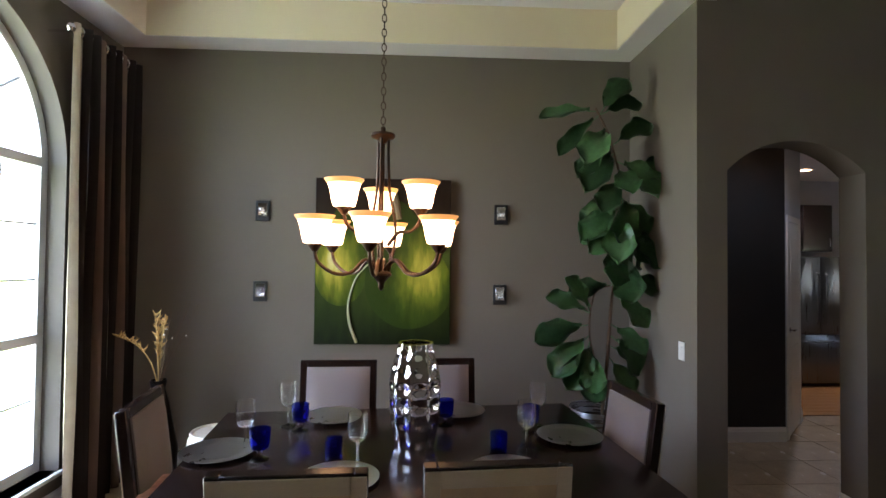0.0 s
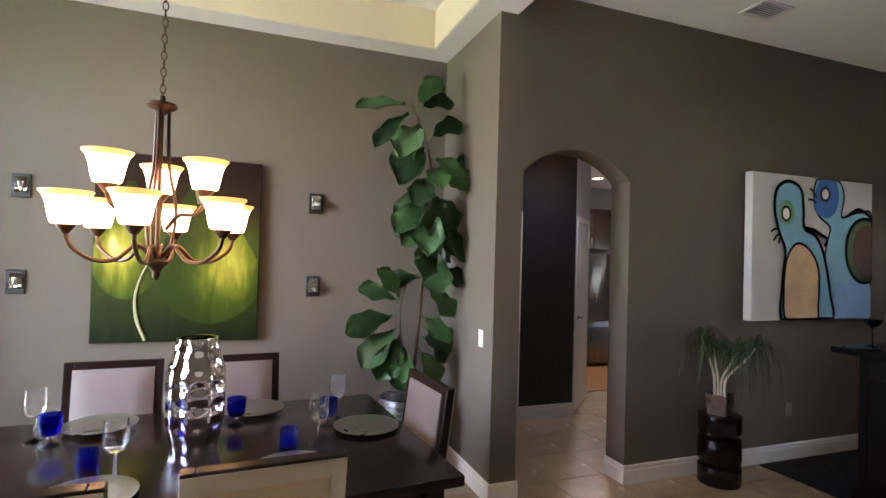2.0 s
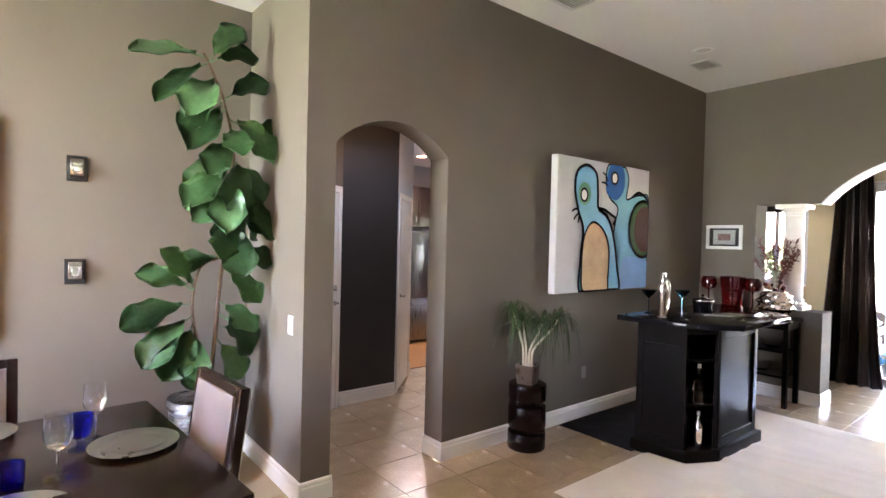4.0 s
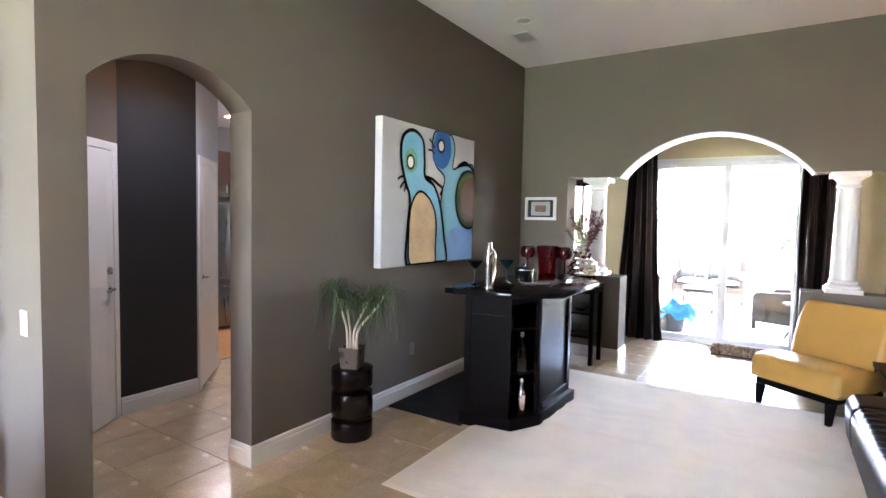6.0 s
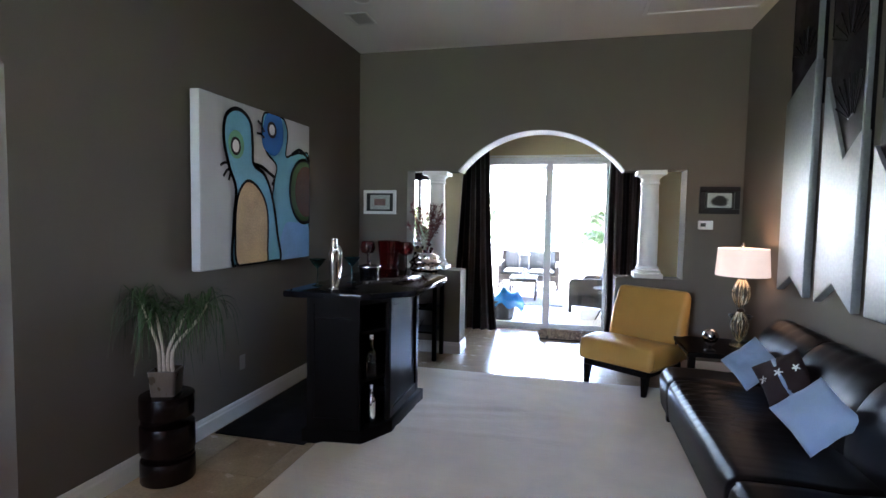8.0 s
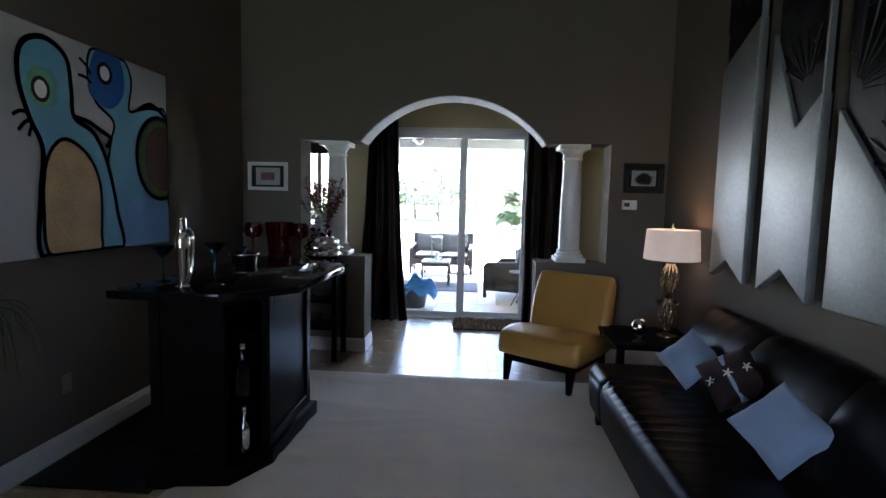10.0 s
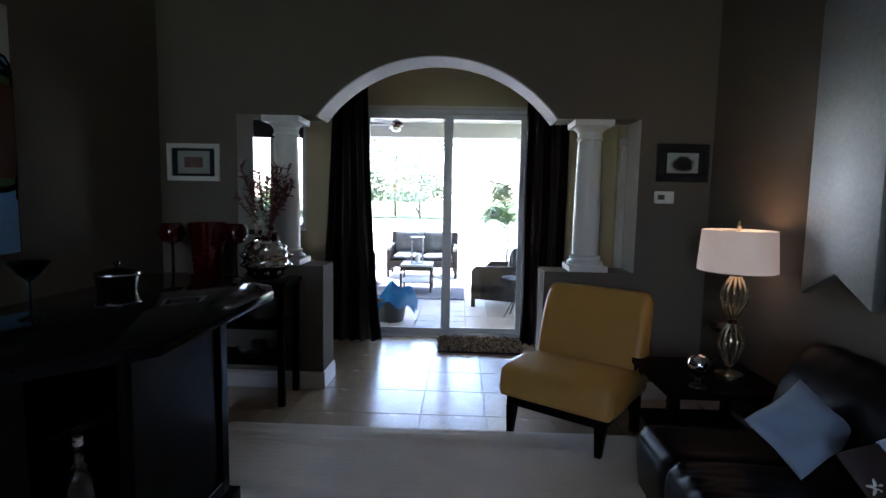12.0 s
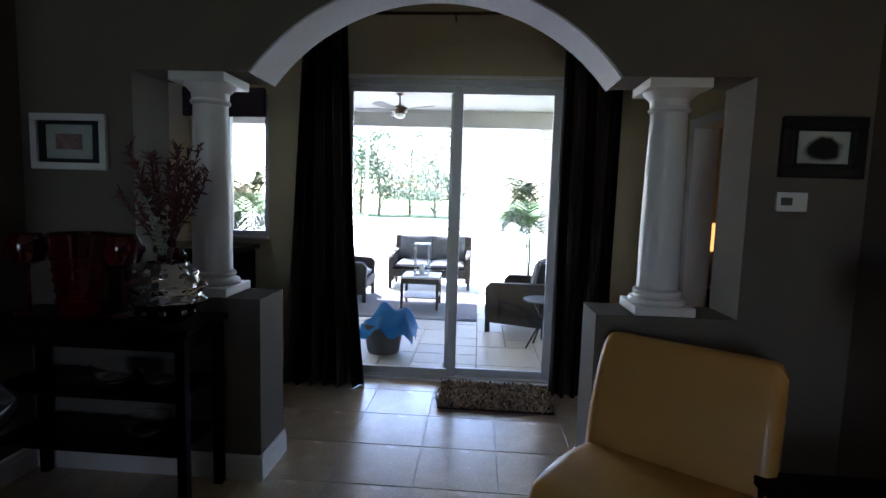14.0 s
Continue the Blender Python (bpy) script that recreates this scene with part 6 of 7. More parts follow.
def table_lamp():
    l = thing("table_lamp", (8.372, 1.148, 0.50), "lit table lamp with linen drum shade on ribbed cage base", "lamp")
    part("foot", lathe([(0, 0), (0.075, 0), (0.075, 0.015), (0.02, 0.03), (0, 0.03)], 28), LAMPMETAL, l)
    part("stem", tube([(0, 0, 0.02), (0, 0, 0.84)], 0.007, 8), LAMPMETAL, l)
    for z0, z1, w in ((0.06, 0.325, 0.068), (0.345, 0.605, 0.07)):
        for k in range(12):
            a = 2 * math.pi * k / 12
            pts = [(max(w * math.sin(math.pi * (0.06 + 0.88 * i / 10)), 0.015) * math.cos(a), max(w * math.sin(math.pi * (0.06 + 0.88 * i / 10)), 0.015) * math.sin(a), z0 + (z1 - z0) * i / 10) for i in range(11)]
            part("rib", tube(pts, 0.0075, 6), LAMPMETAL, l)
        part("collar", lathe([(0, z1 - 0.01), (0.03, z1 - 0.01), (0.032, z1 + 0.005), (0.025, z1 + 0.016), (0, z1 + 0.016)], 20), BRONZE, l)
    sh_bm = bmesh.new()
    pr = [(0.209, 0.625), (0.212, 0.628), (0.196, 0.861), (0.193, 0.863), (0.192, 0.860), (0.208, 0.628), (0.209, 0.625)]
    lathe(pr, 48, sh_bm)
    drum = part("shade", sh_bm, LAMPSHADE, l, "cream linen drum shade, lit from inside")
    part("bulb", lathe([(0, 0.64), (0.015, 0.64), (0.03, 0.70), (0.02, 0.74), (0, 0.745)], 14), BULB, l)
    for a in (0, 120, 240):
        part("spider", tube([(0, 0, 0.852), (0.193 * math.cos(radians(a)), 0.193 * math.sin(radians(a)), 0.852)], 0.003, 5), LAMPMETAL, drum)
    part("finial", lathe([(0, 0.84), (0.011, 0.84), (0.008, 0.86), (0.014, 0.88), (0.010, 0.91), (0, 0.925)], 14), LAMPMETAL, l)
    lamp = new("lamp_glow", bpy.data.lights.new("lamp_glow", "POINT"))
    lamp.data.energy, lamp.data.color, lamp.data.shadow_soft_size = 0.21, (1.0, 0.55, 0.26), 0.035
    lamp.location = (8.372, 1.148, 1.24)


table_lamp()
kb = thing("glass_ornament", (8.15, 1.43, 0.50), "clear glass ball ornament on a dark stand", "ornament")
part("stand", lathe([(0, 0), (0.045, 0), (0.04, 0.012), (0.014, 0.02), (0.014, 0.05), (0.04, 0.065), (0, 0.065)], 24), BLACKFR, kb)
part("ball", lathe([(0, 0.066)] + [(0.062 * math.sin(math.pi * k / 12), 0.128 - 0.062 * math.cos(math.pi * k / 12)) for k in range(1, 12)] + [(0, 0.19)], 24), CHROME, kb)
part("handle", tube(smoothline([(0.06, 0, 0.16), (0.1, 0, 0.14), (0.1, 0, 0.09), (0.055, 0, 0.08)], 5), 0.007, 6), CHROME, kb)
dk = thing("dark_bowl", (8.60, 1.08, 0.50), "dark footed bowl beside the lamp", "bowl")
part("foot", lathe([(0, 0), (0.06, 0), (0.055, 0.01), (0.02, 0.025), (0.018, 0.20), (0, 0.20)], 24), BLACKFR, dk)
part("bowl", shell([(0.02, 0.2), (0.08, 0.215), (0.10, 0.245)], 0.005, 28), BLACKFR, dk)


# silver leaf wall banners
def wall_banner(x0, x1, low, top, board, label, fans, ribs=DARKCARVE):
    """low and top: outline of the silver part as (share of the width, height); board: where the dark board begins."""
    b = thing("wall_banner", (x0, YS, 0), label, "wall art", "silver wall banners")
    w = x1 - x0
    part("silver_panel", prism([(u * w, z) for u, z in (*low, *top)], "y", 0.03, 0.085, bevel=0.008), SILVERLEAF, b, "brushed silver leaf panel")
    part("dark_board", prism([(0.03, board), (w - 0.012, board), (w - 0.012, 3.30), (0.03, 3.30)], "y", 0.004, 0.06, bevel=0.004), DARKCARVE, b, "dark carved board")
    part("edge_strip", box(0.0, 0.018, 0.04, 0.075, top[-1][1] - 0.02, 3.30, 0.003), SILVERLEAF, b, "narrow silver edge")
    part("edge_strip", box(w - 0.012, w, 0.004, 0.062, top[0][1] + 0.25, 3.28, 0.002), DARKCARVE, b)
    for cu, cz, a0, a1, ln_ in fans:
        for k in range(8):
            a = radians(a0 + (a1 - a0) * k / 7)
            p0 = (cu * w + 0.05 * math.cos(a), 0.061, cz + 0.05 * math.sin(a))
            p1 = (cu * w + ln_ * math.cos(a), 0.066, cz + ln_ * math.sin(a))
            p1 = (min(max(p1[0], 0.04), w - 0.02), p1[1], min(p1[2], 3.28))
            part("carved_rib", tube([p0, p1], 0.005, 5, taper=0.007), ribs, b)


wall_banner(7.55, 8.02, [(0, 1.06), (0.5, 1.19), (1, 1.06)], [(1, 2.50), (0, 2.72)], 2.42, "tall silver leaf banner with forked foot on dark carved board", [(0.5, 2.78, 20, 160, 0.22)])
wall_banner(6.90, 7.38, [(0, 1.06), (0.5, 1.21), (1, 1.06)], [(1, 2.55), (0.42, 1.98), (0, 2.13)], 1.9, "tall silver leaf banner with a notched top on dark carved board", [(0.35, 2.2, 30, 120, 0.3), (0.5, 2.7, 20, 160, 0.24)])
wall_banner(6.16, 6.76, [(0, 1.07), (1, 1.07)], [(1, 2.02), (0.3, 1.52), (0, 1.36)], 1.25, "wide silver leaf banner under carved dark fans", [(0.1, 1.62, 10, 95, 0.42), (0.9, 2.1, 95, 185, 0.42), (0.15, 2.45, 0, 90, 0.42)], FANRIB)


# recessed lights and vents in the ceiling
def downlight(x, y, z, lit=False):
    d = thing("recessed_light", (x, y, z), "round white recessed ceiling light", "ceiling light", "recessed lights")
    part("trim_ring", lathe([(0.065, -0.002), (0.098, -0.002), (0.10, -0.006), (0.095, -0.012), (0.07, -0.010), (0.065, -0.002)], 32), PLASTIC, d)
    part("lens", lathe([(0, -0.004), (0.066, -0.004), (0.066, -0.002), (0, -0.002)], 28), BULB if lit else PAPER, d)


for x, y in ((7.82, 4.46), (5.70, 4.47), (5.72, 1.75), (7.82, 1.75)):
    downlight(x, y, CEIL)
downlight(7.5, 8.5, 2.9, True)
# unseen lit fixture, added to go with the hall fill
downlight(5.6, 6.0, 2.9, True)
# added fill that brightens the hall and its doors; no such lamp is known
hl = new("hall_fill_light", bpy.data.lights.new("hall_fill_light", "SPOT"))
hl.data.energy, hl.data.color, hl.data.shadow_soft_size = 0.6, (0.60, 0.80, 1.0), 0.05
hl.data.spot_size, hl.data.spot_blend = radians(150), 0.8
hl.location = (5.6, 5.9, 2.86)


def ceiling_vent(x, y):
    v = thing("ceiling_vent", (x, y, CEIL), "white louvred ceiling vent", "vent", "ceiling vents")
    part("backing", box(-0.13, 0.13, -0.09, 0.09, -0.004, -0.001), VENTDARK, v)
    for a in ((-0.15, 0.15, -0.11, -0.085), (-0.15, 0.15, 0.085, 0.11), (-0.15, -0.125, -0.085, 0.085), (0.125, 0.15, -0.085, 0.085)):
        part("border", box(*a, -0.012, -0.001, 0.003), VENTM, v)
    for k in range(7):
        part("slat", box(-0.125, 0.125, -0.012, 0.012, -0.001, 0.001), VENTM, v, m=pose(0, -0.072 + 0.024 * k, -0.010, 22))


ceiling_vent(8.23, 4.64)
ceiling_vent(6.06, 4.65)
rg = thing("return_grille", (8.15, 1.52, CEIL), "large white flush return air panel", "vent")
part("panel", box(-0.46, 0.46, -0.46, 0.46, -0.008, -0.002, 0.002), CEILING, rg)
for a in ((-0.5, 0.5, -0.5, -0.46), (-0.5, 0.5, 0.46, 0.5), (-0.5, -0.46, -0.46, 0.46), (0.46, 0.5, -0.46, 0.46)):
    part("border", box(*a, -0.02, -0.001, 0.004), TRIM, rg)
sp = thing("outlet", (6.95, YN, 0.42), "taupe wall outlet plate", "outlet")
part("plate", box(-0.035, 0.035, -0.006, -0.001, -0.057, 0.057, 0.002), OUTLET, sp)
o2 = thing("outlet", (XE, 1.42, 0.42), "white wall outlet plate", "outlet")
part("plate", box(-0.006, -0.001, -0.035, 0.035, -0.057, 0.057, 0.002), PLASTIC, o2)

# ---- nook ----
curtain("curtain", 10.66, 3.75, 4.09, 2.86, 6, 0.055, "chocolate striped satin curtain drawn beside the sliding door", [CURTAIN_STRIPE, CURTAIN_BROWN], flare=1.0, rings=False)
curtain("curtain", 10.68, 1.70, 2.12, 2.86, 5, 0.055, "chocolate striped satin curtain drawn beside the sliding door", [CURTAIN_STRIPE, CURTAIN_BROWN], flare=0.05, rings=False)
r2 = thing("curtain_rod", (10.67, 2.94, 2.88), "thin bronze curtain rod over the sliding door", "curtain rod")
part("rod", tube([(0, -1.3, 0), (0, 1.3, 0)], 0.012, 10), BRONZE, r2)
part("bracket", tube([(0, 0, 0), (0.17, 0, 0.0)], 0.008, 8), BRONZE, r2)
part("bracket", tube([(0, 1.25, 0), (0.17, 1.25, 0.0)], 0.008, 8), BRONZE, r2)
part("bracket", tube([(0, -1.25, 0), (0.17, -1.25, 0.0)], 0.008, 8), BRONZE, r2)


def shag_mat():
    t = thing("door_mat", (10.55, 2.545, 0), "brown and cream shaggy door mat", "mat")
    part("backing", box(-0.24, 0.24, -0.42, 0.42, 0.001, 0.014, 0.003), CHOCFAB, t)
    rnd = random.Random(4)
    bm = bmesh.new()
    for k in range(2600):
        x, y = rnd.uniform(-0.24, 0.24), rnd.uniform(-0.42, 0.42)
        a, l = rnd.uniform(0, 6.28), rnd.uniform(0.03, 0.085)
        d = Vector((math.cos(a), math.sin(a), 0))
        n = Vector((-d.y, d.x, 0)) * rnd.uniform(0.004, 0.008)
        b = Vector((x, y, 0.014))
        top = b + d * l * 0.5 + Vector((0, 0, rnd.uniform(0.012, 0.045)))
        e = b + d * l + Vector((0, 0, rnd.uniform(0.004, 0.02)))
        v = [bm.verts.new(q) for q in (b - n, b + n, top + n, top - n, e)]
        bm.faces.new(v[:4])
        bm.faces.new((v[3], v[2], v[4]))
    part("shag", bm, SHAGM, t, kind="stuff", smooth=None)


shag_mat()
sb2 = thing("sideboard", (10.60, 5.30, 0), "dark wood sideboard under the breakfast window", "sideboard")
part("body", box(-0.25, 0.25, -0.75, 0.75, 0.06, 1.06, 0.004), BLACKWOOD, sb2)
part("top", box(-0.27, 0.27, -0.78, 0.78, 1.06, 1.10, 0.005), BLACKTOP, sb2)
for y in (-0.37, 0.37):
    part("door", box(-0.265, -0.252, y - 0.34, y + 0.34, 0.12, 1.0, 0.004), BLACKWOOD, sb2)
part("plinth", box(-0.22, 0.22, -0.72, 0.72, 0, 0.06), BLACKWOOD, sb2)
# bedroom glimpse
bl = thing("bedside_lamp", (11.9, 0.42, 0.75), "small lit bedroom lamp with amber shade", "lamp")
part("base", lathe([(0, 0), (0.07, 0), (0.05, 0.06), (0.03, 0.2), (0.02, 0.34), (0, 0.34)], 20), BLACKFR, bl)
part("shade", shell([(0.14, 0.34), (0.10, 0.60)], 0.003, 28), mat("amber_lamp_shade", (0.7, 0.35, 0.14), 0.8, emit=(1, 0.35, 0.08), power=0.3), bl)
nt_ = thing("nightstand", (11.9, 0.42, 0), "dark wood nightstand in the bedroom", "nightstand")
part("body", box(-0.25, 0.25, -0.25, 0.25, 0.08, 0.75, 0.005), BLACKWOOD, nt_)
part("drawer", box(-0.262, -0.251, -0.22, 0.22, 0.45, 0.70, 0.004), BLACKWOOD, nt_)
for x in (-0.24, 0.2):
    for y in (-0.24, 0.2):
        part("leg", box(x, x + 0.04, y, y + 0.04, 0, 0.08), BLACKWOOD, nt_)

# ---- kitchen seen through the hall ----
fg = thing("refrigerator", (7.85, 9.05, 0), "stainless steel refrigerator with lower freezer drawer", "refrigerator")
part("body", box(-0.46, 0.46, -0.30, 0.34, 0.03, 1.76, 0.006), BLACKFR, fg)
for x0, x1, z0, z1, bar_pts in ((-0.455, -0.003, 0.72, 1.75, [(-0.06, -0.37, 0.85), (-0.06, -0.41, 0.9), (-0.06, -0.41, 1.5), (-0.06, -0.37, 1.55)]),
                                (0.003, 0.455, 0.72, 1.75, [(0.06, -0.37, 0.85), (0.06, -0.41, 0.9), (0.06, -0.41, 1.5), (0.06, -0.37, 1.55)]),
                                (-0.455, 0.455, 0.06, 0.71, [(-0.35, -0.37, 0.62), (-0.33, -0.41, 0.62), (0.33, -0.41, 0.62), (0.35, -0.37, 0.62)])):
    d = part("door", box(x0, x1, -0.365, -0.302, z0, z1, 0.012, seg=2), FRIDGE, fg)
    part("handle", tube(bar_pts, 0.012, 8), FRIDGE, d)
for x in (6.82, 7.62, 8.08):
    uc = thing("upper_cabinet", (x, 9.38, 1.84), "dark wood kitchen cabinet above the refrigerator", "cabinet", "kitchen cabinets")
    part("body", box(-0.225, 0.225, -0.34, 0, 0, 0.66, 0.003), ESPRESSO, uc)
    d = part("door", box(-0.215, 0.215, -0.36, -0.342, 0.01, 0.65, 0.004), ESPRESSO, uc)
    part("handle", tube([(0.17, -0.362, 0.06), (0.17, -0.38, 0.08), (0.17, -0.38, 0.16), (0.17, -0.362, 0.18)], 0.005, 6), STEEL, d)
bc = thing("base_cabinet", (6.95, 9.05, 0), "dark wood kitchen base cabinet with black counter", "cabinet")
part("body", box(-0.38, 0.38, -0.28, 0.33, 0.1, 0.87, 0.003), ESPRESSO, bc)
part("plinth", box(-0.38, 0.38, -0.22, 0.33, 0, 0.1), BLACKFR, bc)
part("worktop", box(-0.39, 0.39, -0.31, 0.34, 0.87, 0.91, 0.004), BLACKTOP, bc)
for x in (-0.19, 0.19):
    part("door", box(x - 0.18, x + 0.18, -0.30, -0.282, 0.12, 0.85, 0.004), ESPRESSO, bc)
cf = thing("coffee_maker", (7.15, 9.0, 0.91), "small black and steel coffee maker on the counter", "coffee maker")
part("body", box(-0.1, 0.1, 0.02, 0.14, 0, 0.34, 0.01), BLACKFR, cf)
part("head", box(-0.1, 0.1, -0.14, 0.02, 0.25, 0.34, 0.01), STEEL, cf)
part("jug", shell([(0.06, 0), (0.075, 0.06), (0.055, 0.15)], 0.003, 20, at=(0, -0.06, 0.01)), CLEAR, cf)
kl = new("kitchen_light", bpy.data.lights.new("kitchen_light", "SPOT"))
kl.data.energy, kl.data.color, kl.data.shadow_soft_size = 3.0, (0.96, 0.97, 1.0), 0.06
kl.data.spot_size, kl.data.spot_blend = radians(140), 0.7
kl.location = (7.5, 8.5, 2.86)


# ---- patio ----
def wicker_seat(name, m, w, label, category, cushions, group=""):
    """Faces +y. A woven box seat with arms and back."""
    s = thing(name, m, label, category, group)
    part("seat_base", box(-w / 2, w / 2, -0.36, 0.36, 0.20, 0.34, 0.015), WICKER, s)
    for x in (-w / 2, w / 2 - 0.09):
        arm = prism([(-0.38, 0.12), (0.34, 0.12), (0.36, 0.52), (0.30, 0.585), (-0.38, 0.62)], "x", x, x + 0.09, bevel=0.012)
        part("arm", arm, WICKER, s)
    bk = box(-w / 2, w / 2, -0.045, 0.045, 0.0, 0.58, 0.02)
    part("back", bk, WICKER, s, m=pose(0, -0.36, 0.28, 10))
    for x in (-w / 2 + 0.01, w / 2 - 0.06):
        for y in (-0.36, 0.30):
            part("leg", box(x, x + 0.05, y, y + 0.05, 0, 0.2, 0.004), WICKER, s)
    cw = (w - 0.22) / cushions
    for k in range(cushions):
        x = -w / 2 + 0.11 + cw * (k + 0.5)
        c = cushion(cw - 0.01, 0.6, 0.10, 0.02, 8)
        part("seat_cushion", c, CUSHION, s, "pale grey seat cushion", m=pose(x, 0.02, 0.34))
        c = cushion(cw - 0.02, 0.40, 0.10, 0.02, 8)
        part("back_cushion", c, CUSHION, s, "pale grey back cushion", m=pose(x, -0.20, 0.66, 100) @ pose(0, 0, -0.05))
    return s


PZ = -0.02
wicker_seat("wicker_loveseat", pose(15.6, 3.52, PZ, 0, 0, 90), 1.38, "dark wicker patio loveseat with grey cushions", "sofa", 2)
wicker_seat("wicker_armchair", pose(14.3, 4.66, PZ, 0, 0, 182), 0.80, "dark wicker patio armchair with grey cushion", "chair", 1)
wicker_seat("wicker_armchair", pose(12.9, 2.14, PZ, 0, 0, -20), 0.82, "dark wicker patio armchair beside the door", "chair", 1)
tagged(part("patio_rug", box(13.1, 15.0, 2.70, 4.6, PZ + 0.002, PZ + 0.012, 0.003), OUTRUG), "dark grey flatweave outdoor rug", "rug")
tagged(part("rug_border", box(13.16, 13.26, 2.76, 4.54, PZ + 0.0135, PZ + 0.0165), CUSHION), "pale woven border band of the outdoor rug", "rug")
ct = thing("coffee_table", (13.88, 3.49, PZ), "dark metal patio table with pale top and shelf", "table")
part("top", box(-0.26, 0.26, -0.26, 0.26, 0.43, 0.46, 0.004), ALU, ct)
part("apron", box(-0.25, 0.25, -0.25, 0.25, 0.36, 0.43), WICKER, ct)
part("shelf", box(-0.25, 0.25, -0.25, 0.25, 0.16, 0.18, 0.003), ALU, ct)
for x in (-0.26, 0.225):
    for y in (-0.26, 0.225):
        part("leg", box(x, x + 0.035, y, y + 0.035, 0, 0.43, 0.003), WICKER, ct)
ln = thing("lantern", (13.88, 3.49, PZ + 0.46), "tall glass candle lantern with metal frame", "lantern")
part("base", box(-0.11, 0.11, -0.11, 0.11, 0, 0.02, 0.003), STEEL, ln)
for x in (-0.10, 0.085):
    for y in (-0.10, 0.085):
        part("post", box(x, x + 0.015, y, y + 0.015, 0.02, 0.42), STEEL, ln)
part("lid", box(-0.11, 0.11, -0.11, 0.11, 0.42, 0.44, 0.003), STEEL, ln)
part("candle", lathe([(0, 0.02), (0.04, 0.02), (0.04, 0.15), (0, 0.155)], 18), PLASTIC, ln)
for a0, a1, b0, b1 in ((-0.085, 0.085, -0.096, -0.093), (-0.085, 0.085, 0.093, 0.096)):
    part("glass_side", box(a0, a1, b0, b1, 0.02, 0.42), PANE, ln)
lb = thing("laundry_bin", (11.70, 3.62, PZ), "dark resin bin stuffed with a bright blue towel", "bin")
part("bin", shell([(0.15, 0), (0.16, 0.02), (0.20, 0.30)], 0.008, 24), BIN, lb)
tw = bmesh.new()
rows = []
for i in range(13):
    row = []
    for j in range(13):
        u, v = i / 6 - 1, j / 6 - 1
        z = 0.42 - 0.22 * max(abs(u), abs(v)) ** 2 + 0.05 * math.sin(5 * u + 2 * v) + 0.04 * math.sin(7 * v)
        row.append(tw.verts.new((0.25 * u + 0.02 * math.sin(6 * v), 0.27 * v - 0.05, z)))
    rows.append(row)
for a, b in zip(rows, rows[1:]):
    for j in range(12):
        tw.faces.new((a[j], a[j + 1], b[j + 1], b[j]))
bmesh.ops.solidify(tw, geom=tw.faces[:], thickness=0.008)
part("towel", tw, BLUEPLASTIC, lb, "crumpled bright blue towel", smooth=70)
sd = thing("side_table", (12.1, 2.02, PZ), "small folding side table with pale round top", "table")
part("top", lathe([(0, 0.50), (0.2, 0.50), (0.205, 0.51), (0.2, 0.52), (0, 0.52)], 30), CUSHION, sd)
for a in (0, 90, 180, 270):
    c, s = math.cos(radians(a + 20)), math.sin(radians(a + 20))
    part("leg", tube([(0.17 * c, 0.17 * s, 0), (-0.12 * c, -0.12 * s, 0.5)], 0.009, 6), WICKER, sd)


def palm(x, y, h, label, seed, pot=True):
    p = thing("potted_palm", (x, y, PZ), label, "palm")
    if pot:
        part("pot", shell([(0.14, 0), (0.19, 0.3), (0.2, 0.34)], 0.01, 28), TERRACOTTA, p)
        part("soil", lathe([(0, 0.28), (0.17, 0.28), (0.17, 0.30), (0, 0.30)], 20), SOIL, p)
    rnd = random.Random(seed)
    for k in range(10):
        a = rnd.uniform(0, 6.28)
        out, top = rnd.uniform(0.25, 0.75), h * rnd.uniform(0.7, 1.05)
        ca, sa = math.cos(a), math.sin(a)
        line = smoothline([(0.02 * ca, 0.02 * sa, 0.28), (0.06 * ca, 0.06 * sa, top * 0.6), (out * 0.5 * ca, out * 0.5 * sa, top), (out * ca, out * sa, top * 0.93)], 8)
        bm = tube(line, 0.008, 5, taper=0.002)
        n = len(line)
        for i in range(n // 2, n):
            d = (line[min(i + 1, n - 1)] - line[i - 1]).normalized()
            for s in (-1, 1):
                sidev = d.cross(Vector((0, 0, 1))).normalized() * s
                for q in (line[i], (line[i] + line[i - 1]) / 2):
                    tip = q + sidev * 0.24 + d * 0.20 - Vector((0, 0, rnd.uniform(0.03, 0.12)))
                    w = d * 0.008
                    v = [bm.verts.new(t) for t in (q - w, q + w, (q + tip) / 2 + w + Vector((0, 0, 0.02)), tip, (q + tip) / 2 - w + Vector((0, 0, 0.02)))]
                    bm.faces.new(v)
        part("frond", bm, PALMLEAF, p, smooth=None)


palm(14.3, 1.95, 1.75, "tall feathery palm in a brown pot on the patio", 4)
palm(13.0, 5.6, 1.7, "feathery potted palm outside the breakfast window", 9)


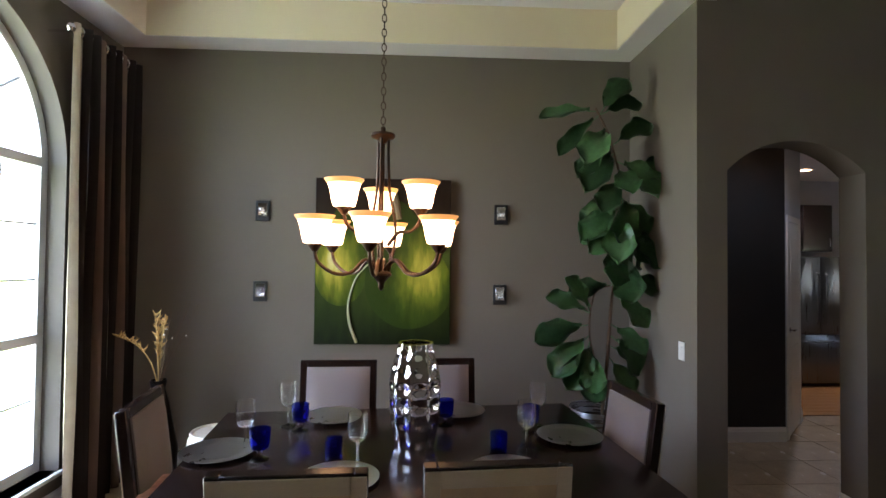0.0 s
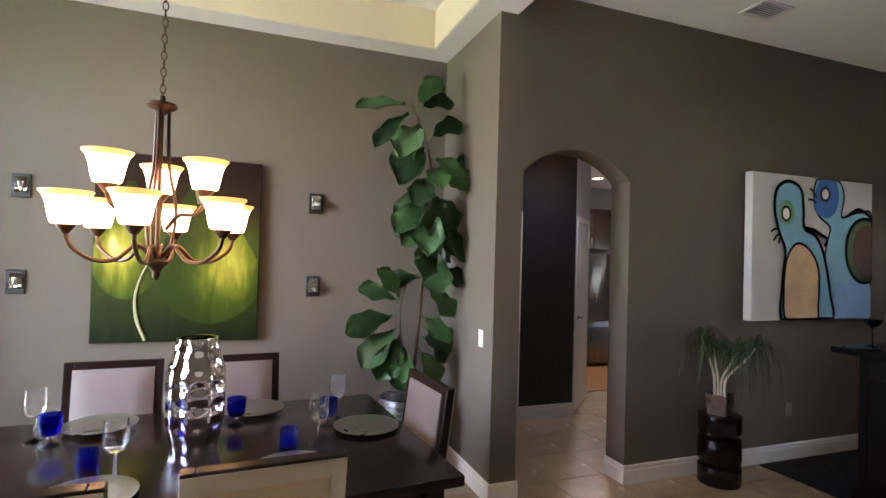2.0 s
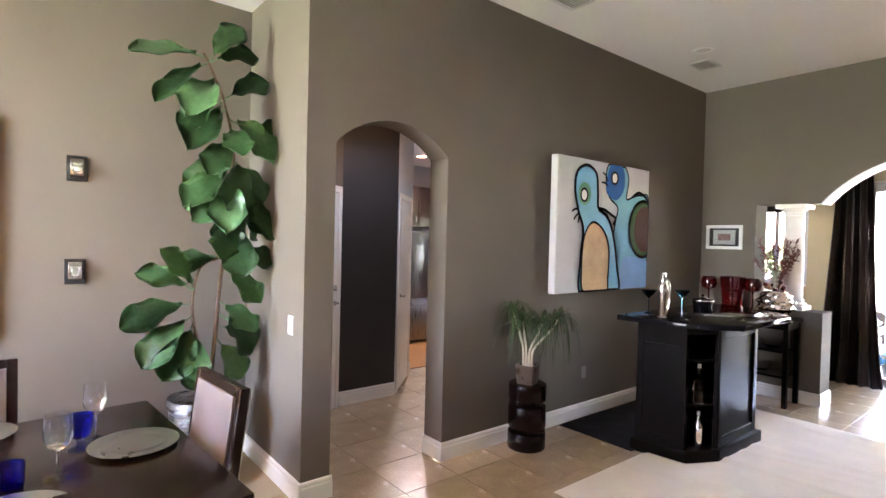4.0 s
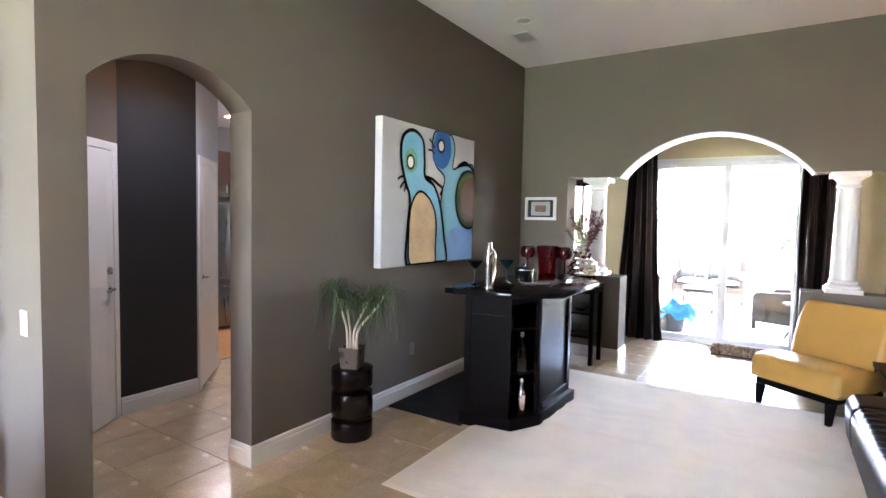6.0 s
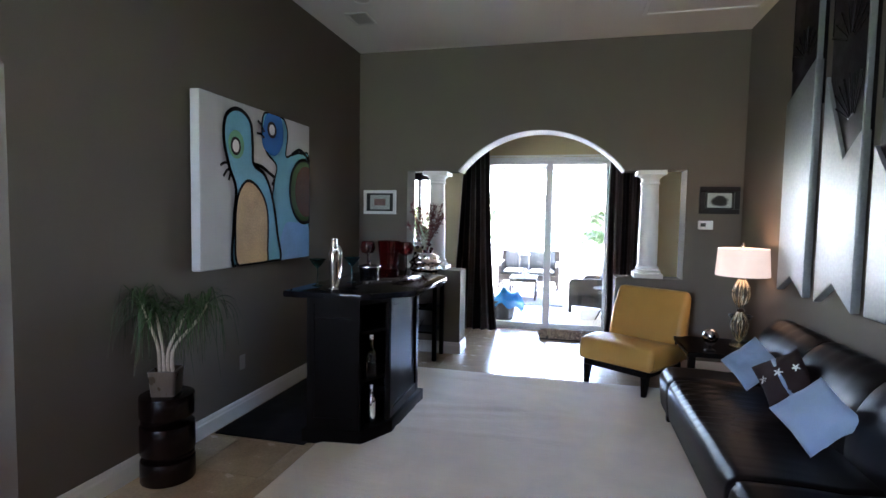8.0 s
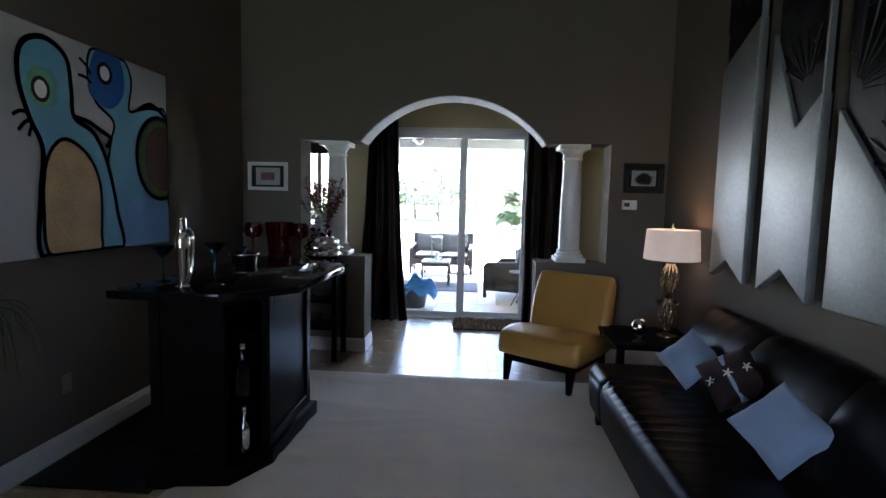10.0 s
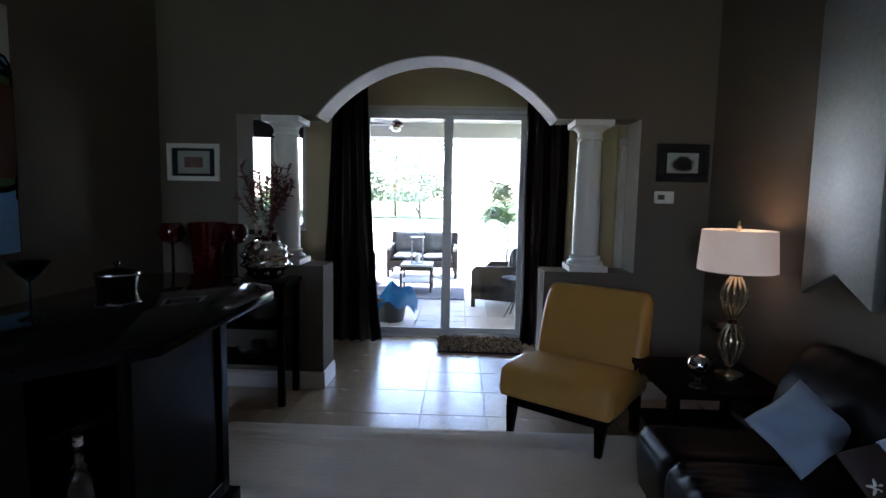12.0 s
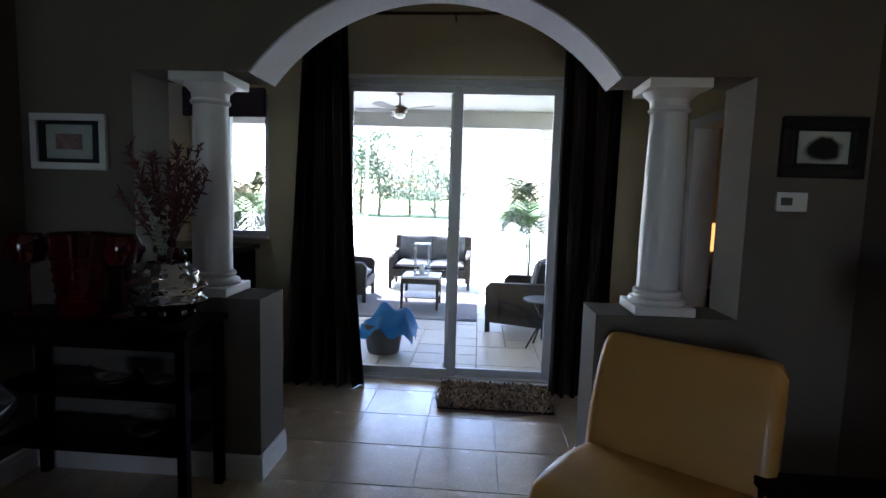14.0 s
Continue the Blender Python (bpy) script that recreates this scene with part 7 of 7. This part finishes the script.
def ceiling_fan():
    f = thing("ceiling_fan", (14.2, 3.90, 3.0), "brown patio ceiling fan at rest", "ceiling fan")
    part("canopy", lathe([(0, 0), (0.06, 0), (0.05, -0.04), (0.015, -0.055), (0, -0.055)], 20), BRONZE, f)
    part("downrod", tube([(0, 0, -0.04), (0, 0, -0.2)], 0.012, 8), BRONZE, f)
    part("motor", lathe([(0, -0.18), (0.05, -0.185), (0.11, -0.22), (0.115, -0.27), (0.06, -0.30), (0, -0.30)], 28), BRONZE, f)
    part("light_bowl", lathe([(0, -0.30), (0.07, -0.30), (0.085, -0.32), (0.06, -0.36), (0, -0.375)], 24), PLASTIC, f)
    for k in range(5):
        bl_ = prism([(0.1, -0.03), (0.22, -0.06), (0.62, -0.075), (0.66, 0), (0.62, 0.075), (0.22, 0.06), (0.1, 0.03)], "z", -0.004, 0.004)
        part("blade", bl_, CUSHION, f, m=pose(0, 0, -0.255, 0, 0, 72 * k + 15) @ pose(0, 0, 0, 10))


ceiling_fan()


# screen enclosure posts beyond the roof
sc = thing("screen_enclosure", (17.1, 0, -0.03), "white aluminium screen enclosure frame", "enclosure")
for y in (1.2, 3.1, 5.0, 6.9, 8.8):
    part("post", box(-0.025, 0.025, y - 0.025, y + 0.025, 0, 2.9), ALU, sc)
part("rail", box(-0.024, 0.024, 1.2, 8.8, 2.9, 2.96), ALU, sc)
part("rail", box(-0.02, 0.02, 1.225, 8.775, 0.9, 0.94), ALU, sc)


def tree(x, y, h, r, seed, label):
    t = thing("tree", (x, y, -0.06), label, "tree", "trees behind the lawn")
    rnd = random.Random(seed)
    line = smoothline([(0, 0, 0), (rnd.uniform(-0.2, 0.2), rnd.uniform(-0.2, 0.2), h * 0.25), (rnd.uniform(-0.4, 0.4), rnd.uniform(-0.4, 0.4), h * 0.6)], 5)
    tb = tube(line, 0.11, 8, taper=0.05)
    ends = []
    for k in range(11):
        a, b = rnd.uniform(0, 6.28), line[rnd.randrange(1, len(line))]
        q = rnd.uniform(0.3, 0.8)
        e = b + Vector((math.cos(a) * r * q, math.sin(a) * r * q, rnd.uniform(-0.08, 0.3) * h))
        tube([b, (b + e) / 2 + Vector((0, 0, 0.2)), e], 0.05, 5, tb, taper=0.015)
        ends.append(e)
    part("trunk", tb, BARK, t)
    bm = bmesh.new()
    for k in range(2200):
        c = ends[rnd.randrange(len(ends))]
        q = c + Vector((rnd.gauss(0, 1), rnd.gauss(0, 1), rnd.gauss(0, 0.8))) * r * 0.27
        q.z = max(q.z, 1.3 + rnd.uniform(0, 0.8))
        s = rnd.uniform(0.09, 0.22)
        ax = Vector((rnd.uniform(-1, 1), rnd.uniform(-1, 1), rnd.uniform(-1, 1))).normalized()
        bx = ax.cross(Vector((rnd.uniform(-1, 1), 0.3, 1))).normalized()
        bm.faces.new([bm.verts.new(q + ax * s), bm.verts.new(q + bx * s * 0.5), bm.verts.new(q - ax * s), bm.verts.new(q - bx * s * 0.5)])
    part("crown", bm, TREELEAF, t, kind="stuff", smooth=None)


for k, (x, y, h, r) in enumerate(((47, 6.2, 7.6, 2.4), (51, 8.7, 9.4, 2.9), (48, 10.8, 8.6, 2.7), (52, 13.2, 9.0, 2.9))):
    tree(x, y, h, r, 44 + k, "leafy pale green tree beyond the lawn")


# ---- floor tiles, pavers (last, many pieces) ----
floor = structure("floor", box(-0.15, XS + 0.2, -1.8, 9.55, -0.2, -0.0035), GROUT, "sand coloured square floor tiles with pale grout", "floor")
P = 0.453


def tile_mesh(name, w, h, m, t=0.0045, b=0.0008):
    bm = box(-w / 2, w / 2, -h / 2, h / 2, -t, 0)
    bmesh.ops.bevel(bm, geom=[e for e in bm.edges if e.verts[0].co.z > -0.001 and e.verts[1].co.z > -0.001], offset=b, segments=1, affect="EDGES")
    bm.normal_update()
    me = bpy.data.meshes.new(name)
    bm.to_mesh(me)
    bm.free()
    me.materials.append(m)
    return me


TM = tile_mesh("tile", P - 0.006, P - 0.006, TILE)
far = bmesh.new()
nx, ny = range(-24, 3), range(-5, 15)
for i in nx:
    for j in ny:
        x, y = 10.18 + P * (i + 0.5), 3.014 + P * (j + 0.5)
        if x > XS - 0.01 + P / 2 or x < 0.07 or y > 9.3 or y < 0.75:
            continue
        if 5.9 < x < 8.3 and 1.4 < y < 3.9 or (y > YN2 + 0.1 and (x < 4.3 or x > 8)):
            continue
        near = (x > 8.3 and y < 5.2 and y > 1.2) or (4.2 < x < 7.0 and 3.2 < y < 7.2)
        if near:
            shared("tile", TM, floor, pose(x, y, 0))
        else:
            box(x - P / 2 + 0.003, x + P / 2 - 0.003, y - P / 2 + 0.003, y + P / 2 - 0.003, -0.0045, 0, bm=far)
part("tiles", far, TILE, floor, kind="stuff", smooth=None)

kitchen_floor = structure("floor_kitchen", box(6.49, XS, 7.42, 9.4, 0.001, 0.004), BARK, "orange oak plank floor of the kitchen", "floor")
plank = {}
for j in range(15):
    y0 = 7.425 + 0.13 * j
    for i in range(3):
        x0 = 6.495 + 1.2 * i + (0.5 if j % 2 else 0.0) - (0.5 if i == 0 and j % 2 else 0)
        w = (1.7 if i == 0 and j % 2 else 1.2)
        if w not in plank:
            plank[w] = tile_mesh("plank", w - 0.004, 0.126, WOODFLOOR, 0.005, 0.0015)
        shared("plank", plank[w], kitchen_floor, pose(x0 + w / 2, y0 + 0.065, 0.009))

patio = bpy.data.objects["patio_slab"]
sizes = {k: tile_mesh("paver", 0.305 * k[0] - 0.008, 0.305 * k[1] - 0.008, TRAVERTINE, 0.012, 0.004) for k in ((1, 1), (2, 1), (1, 2), (2, 2))}
used, rnd = set(), random.Random(6)
for i in range(20):
    for j in range(25):
        if (i, j) in used:
            continue
        picks = [k for k in sizes if all((i + a, j + b) not in used and i + a < 20 and j + b < 25 for a in range(k[0]) for b in range(k[1]))]
        k = rnd.choice(picks)
        for a in range(k[0]):
            for b in range(k[1]):
                used.add((i + a, j + b))
        shared("paver", sizes[k], patio, pose(XS + 0.21 + 0.305 * (i + k[0] / 2), 1.17 + 0.305 * (j + k[1] / 2), PZ))
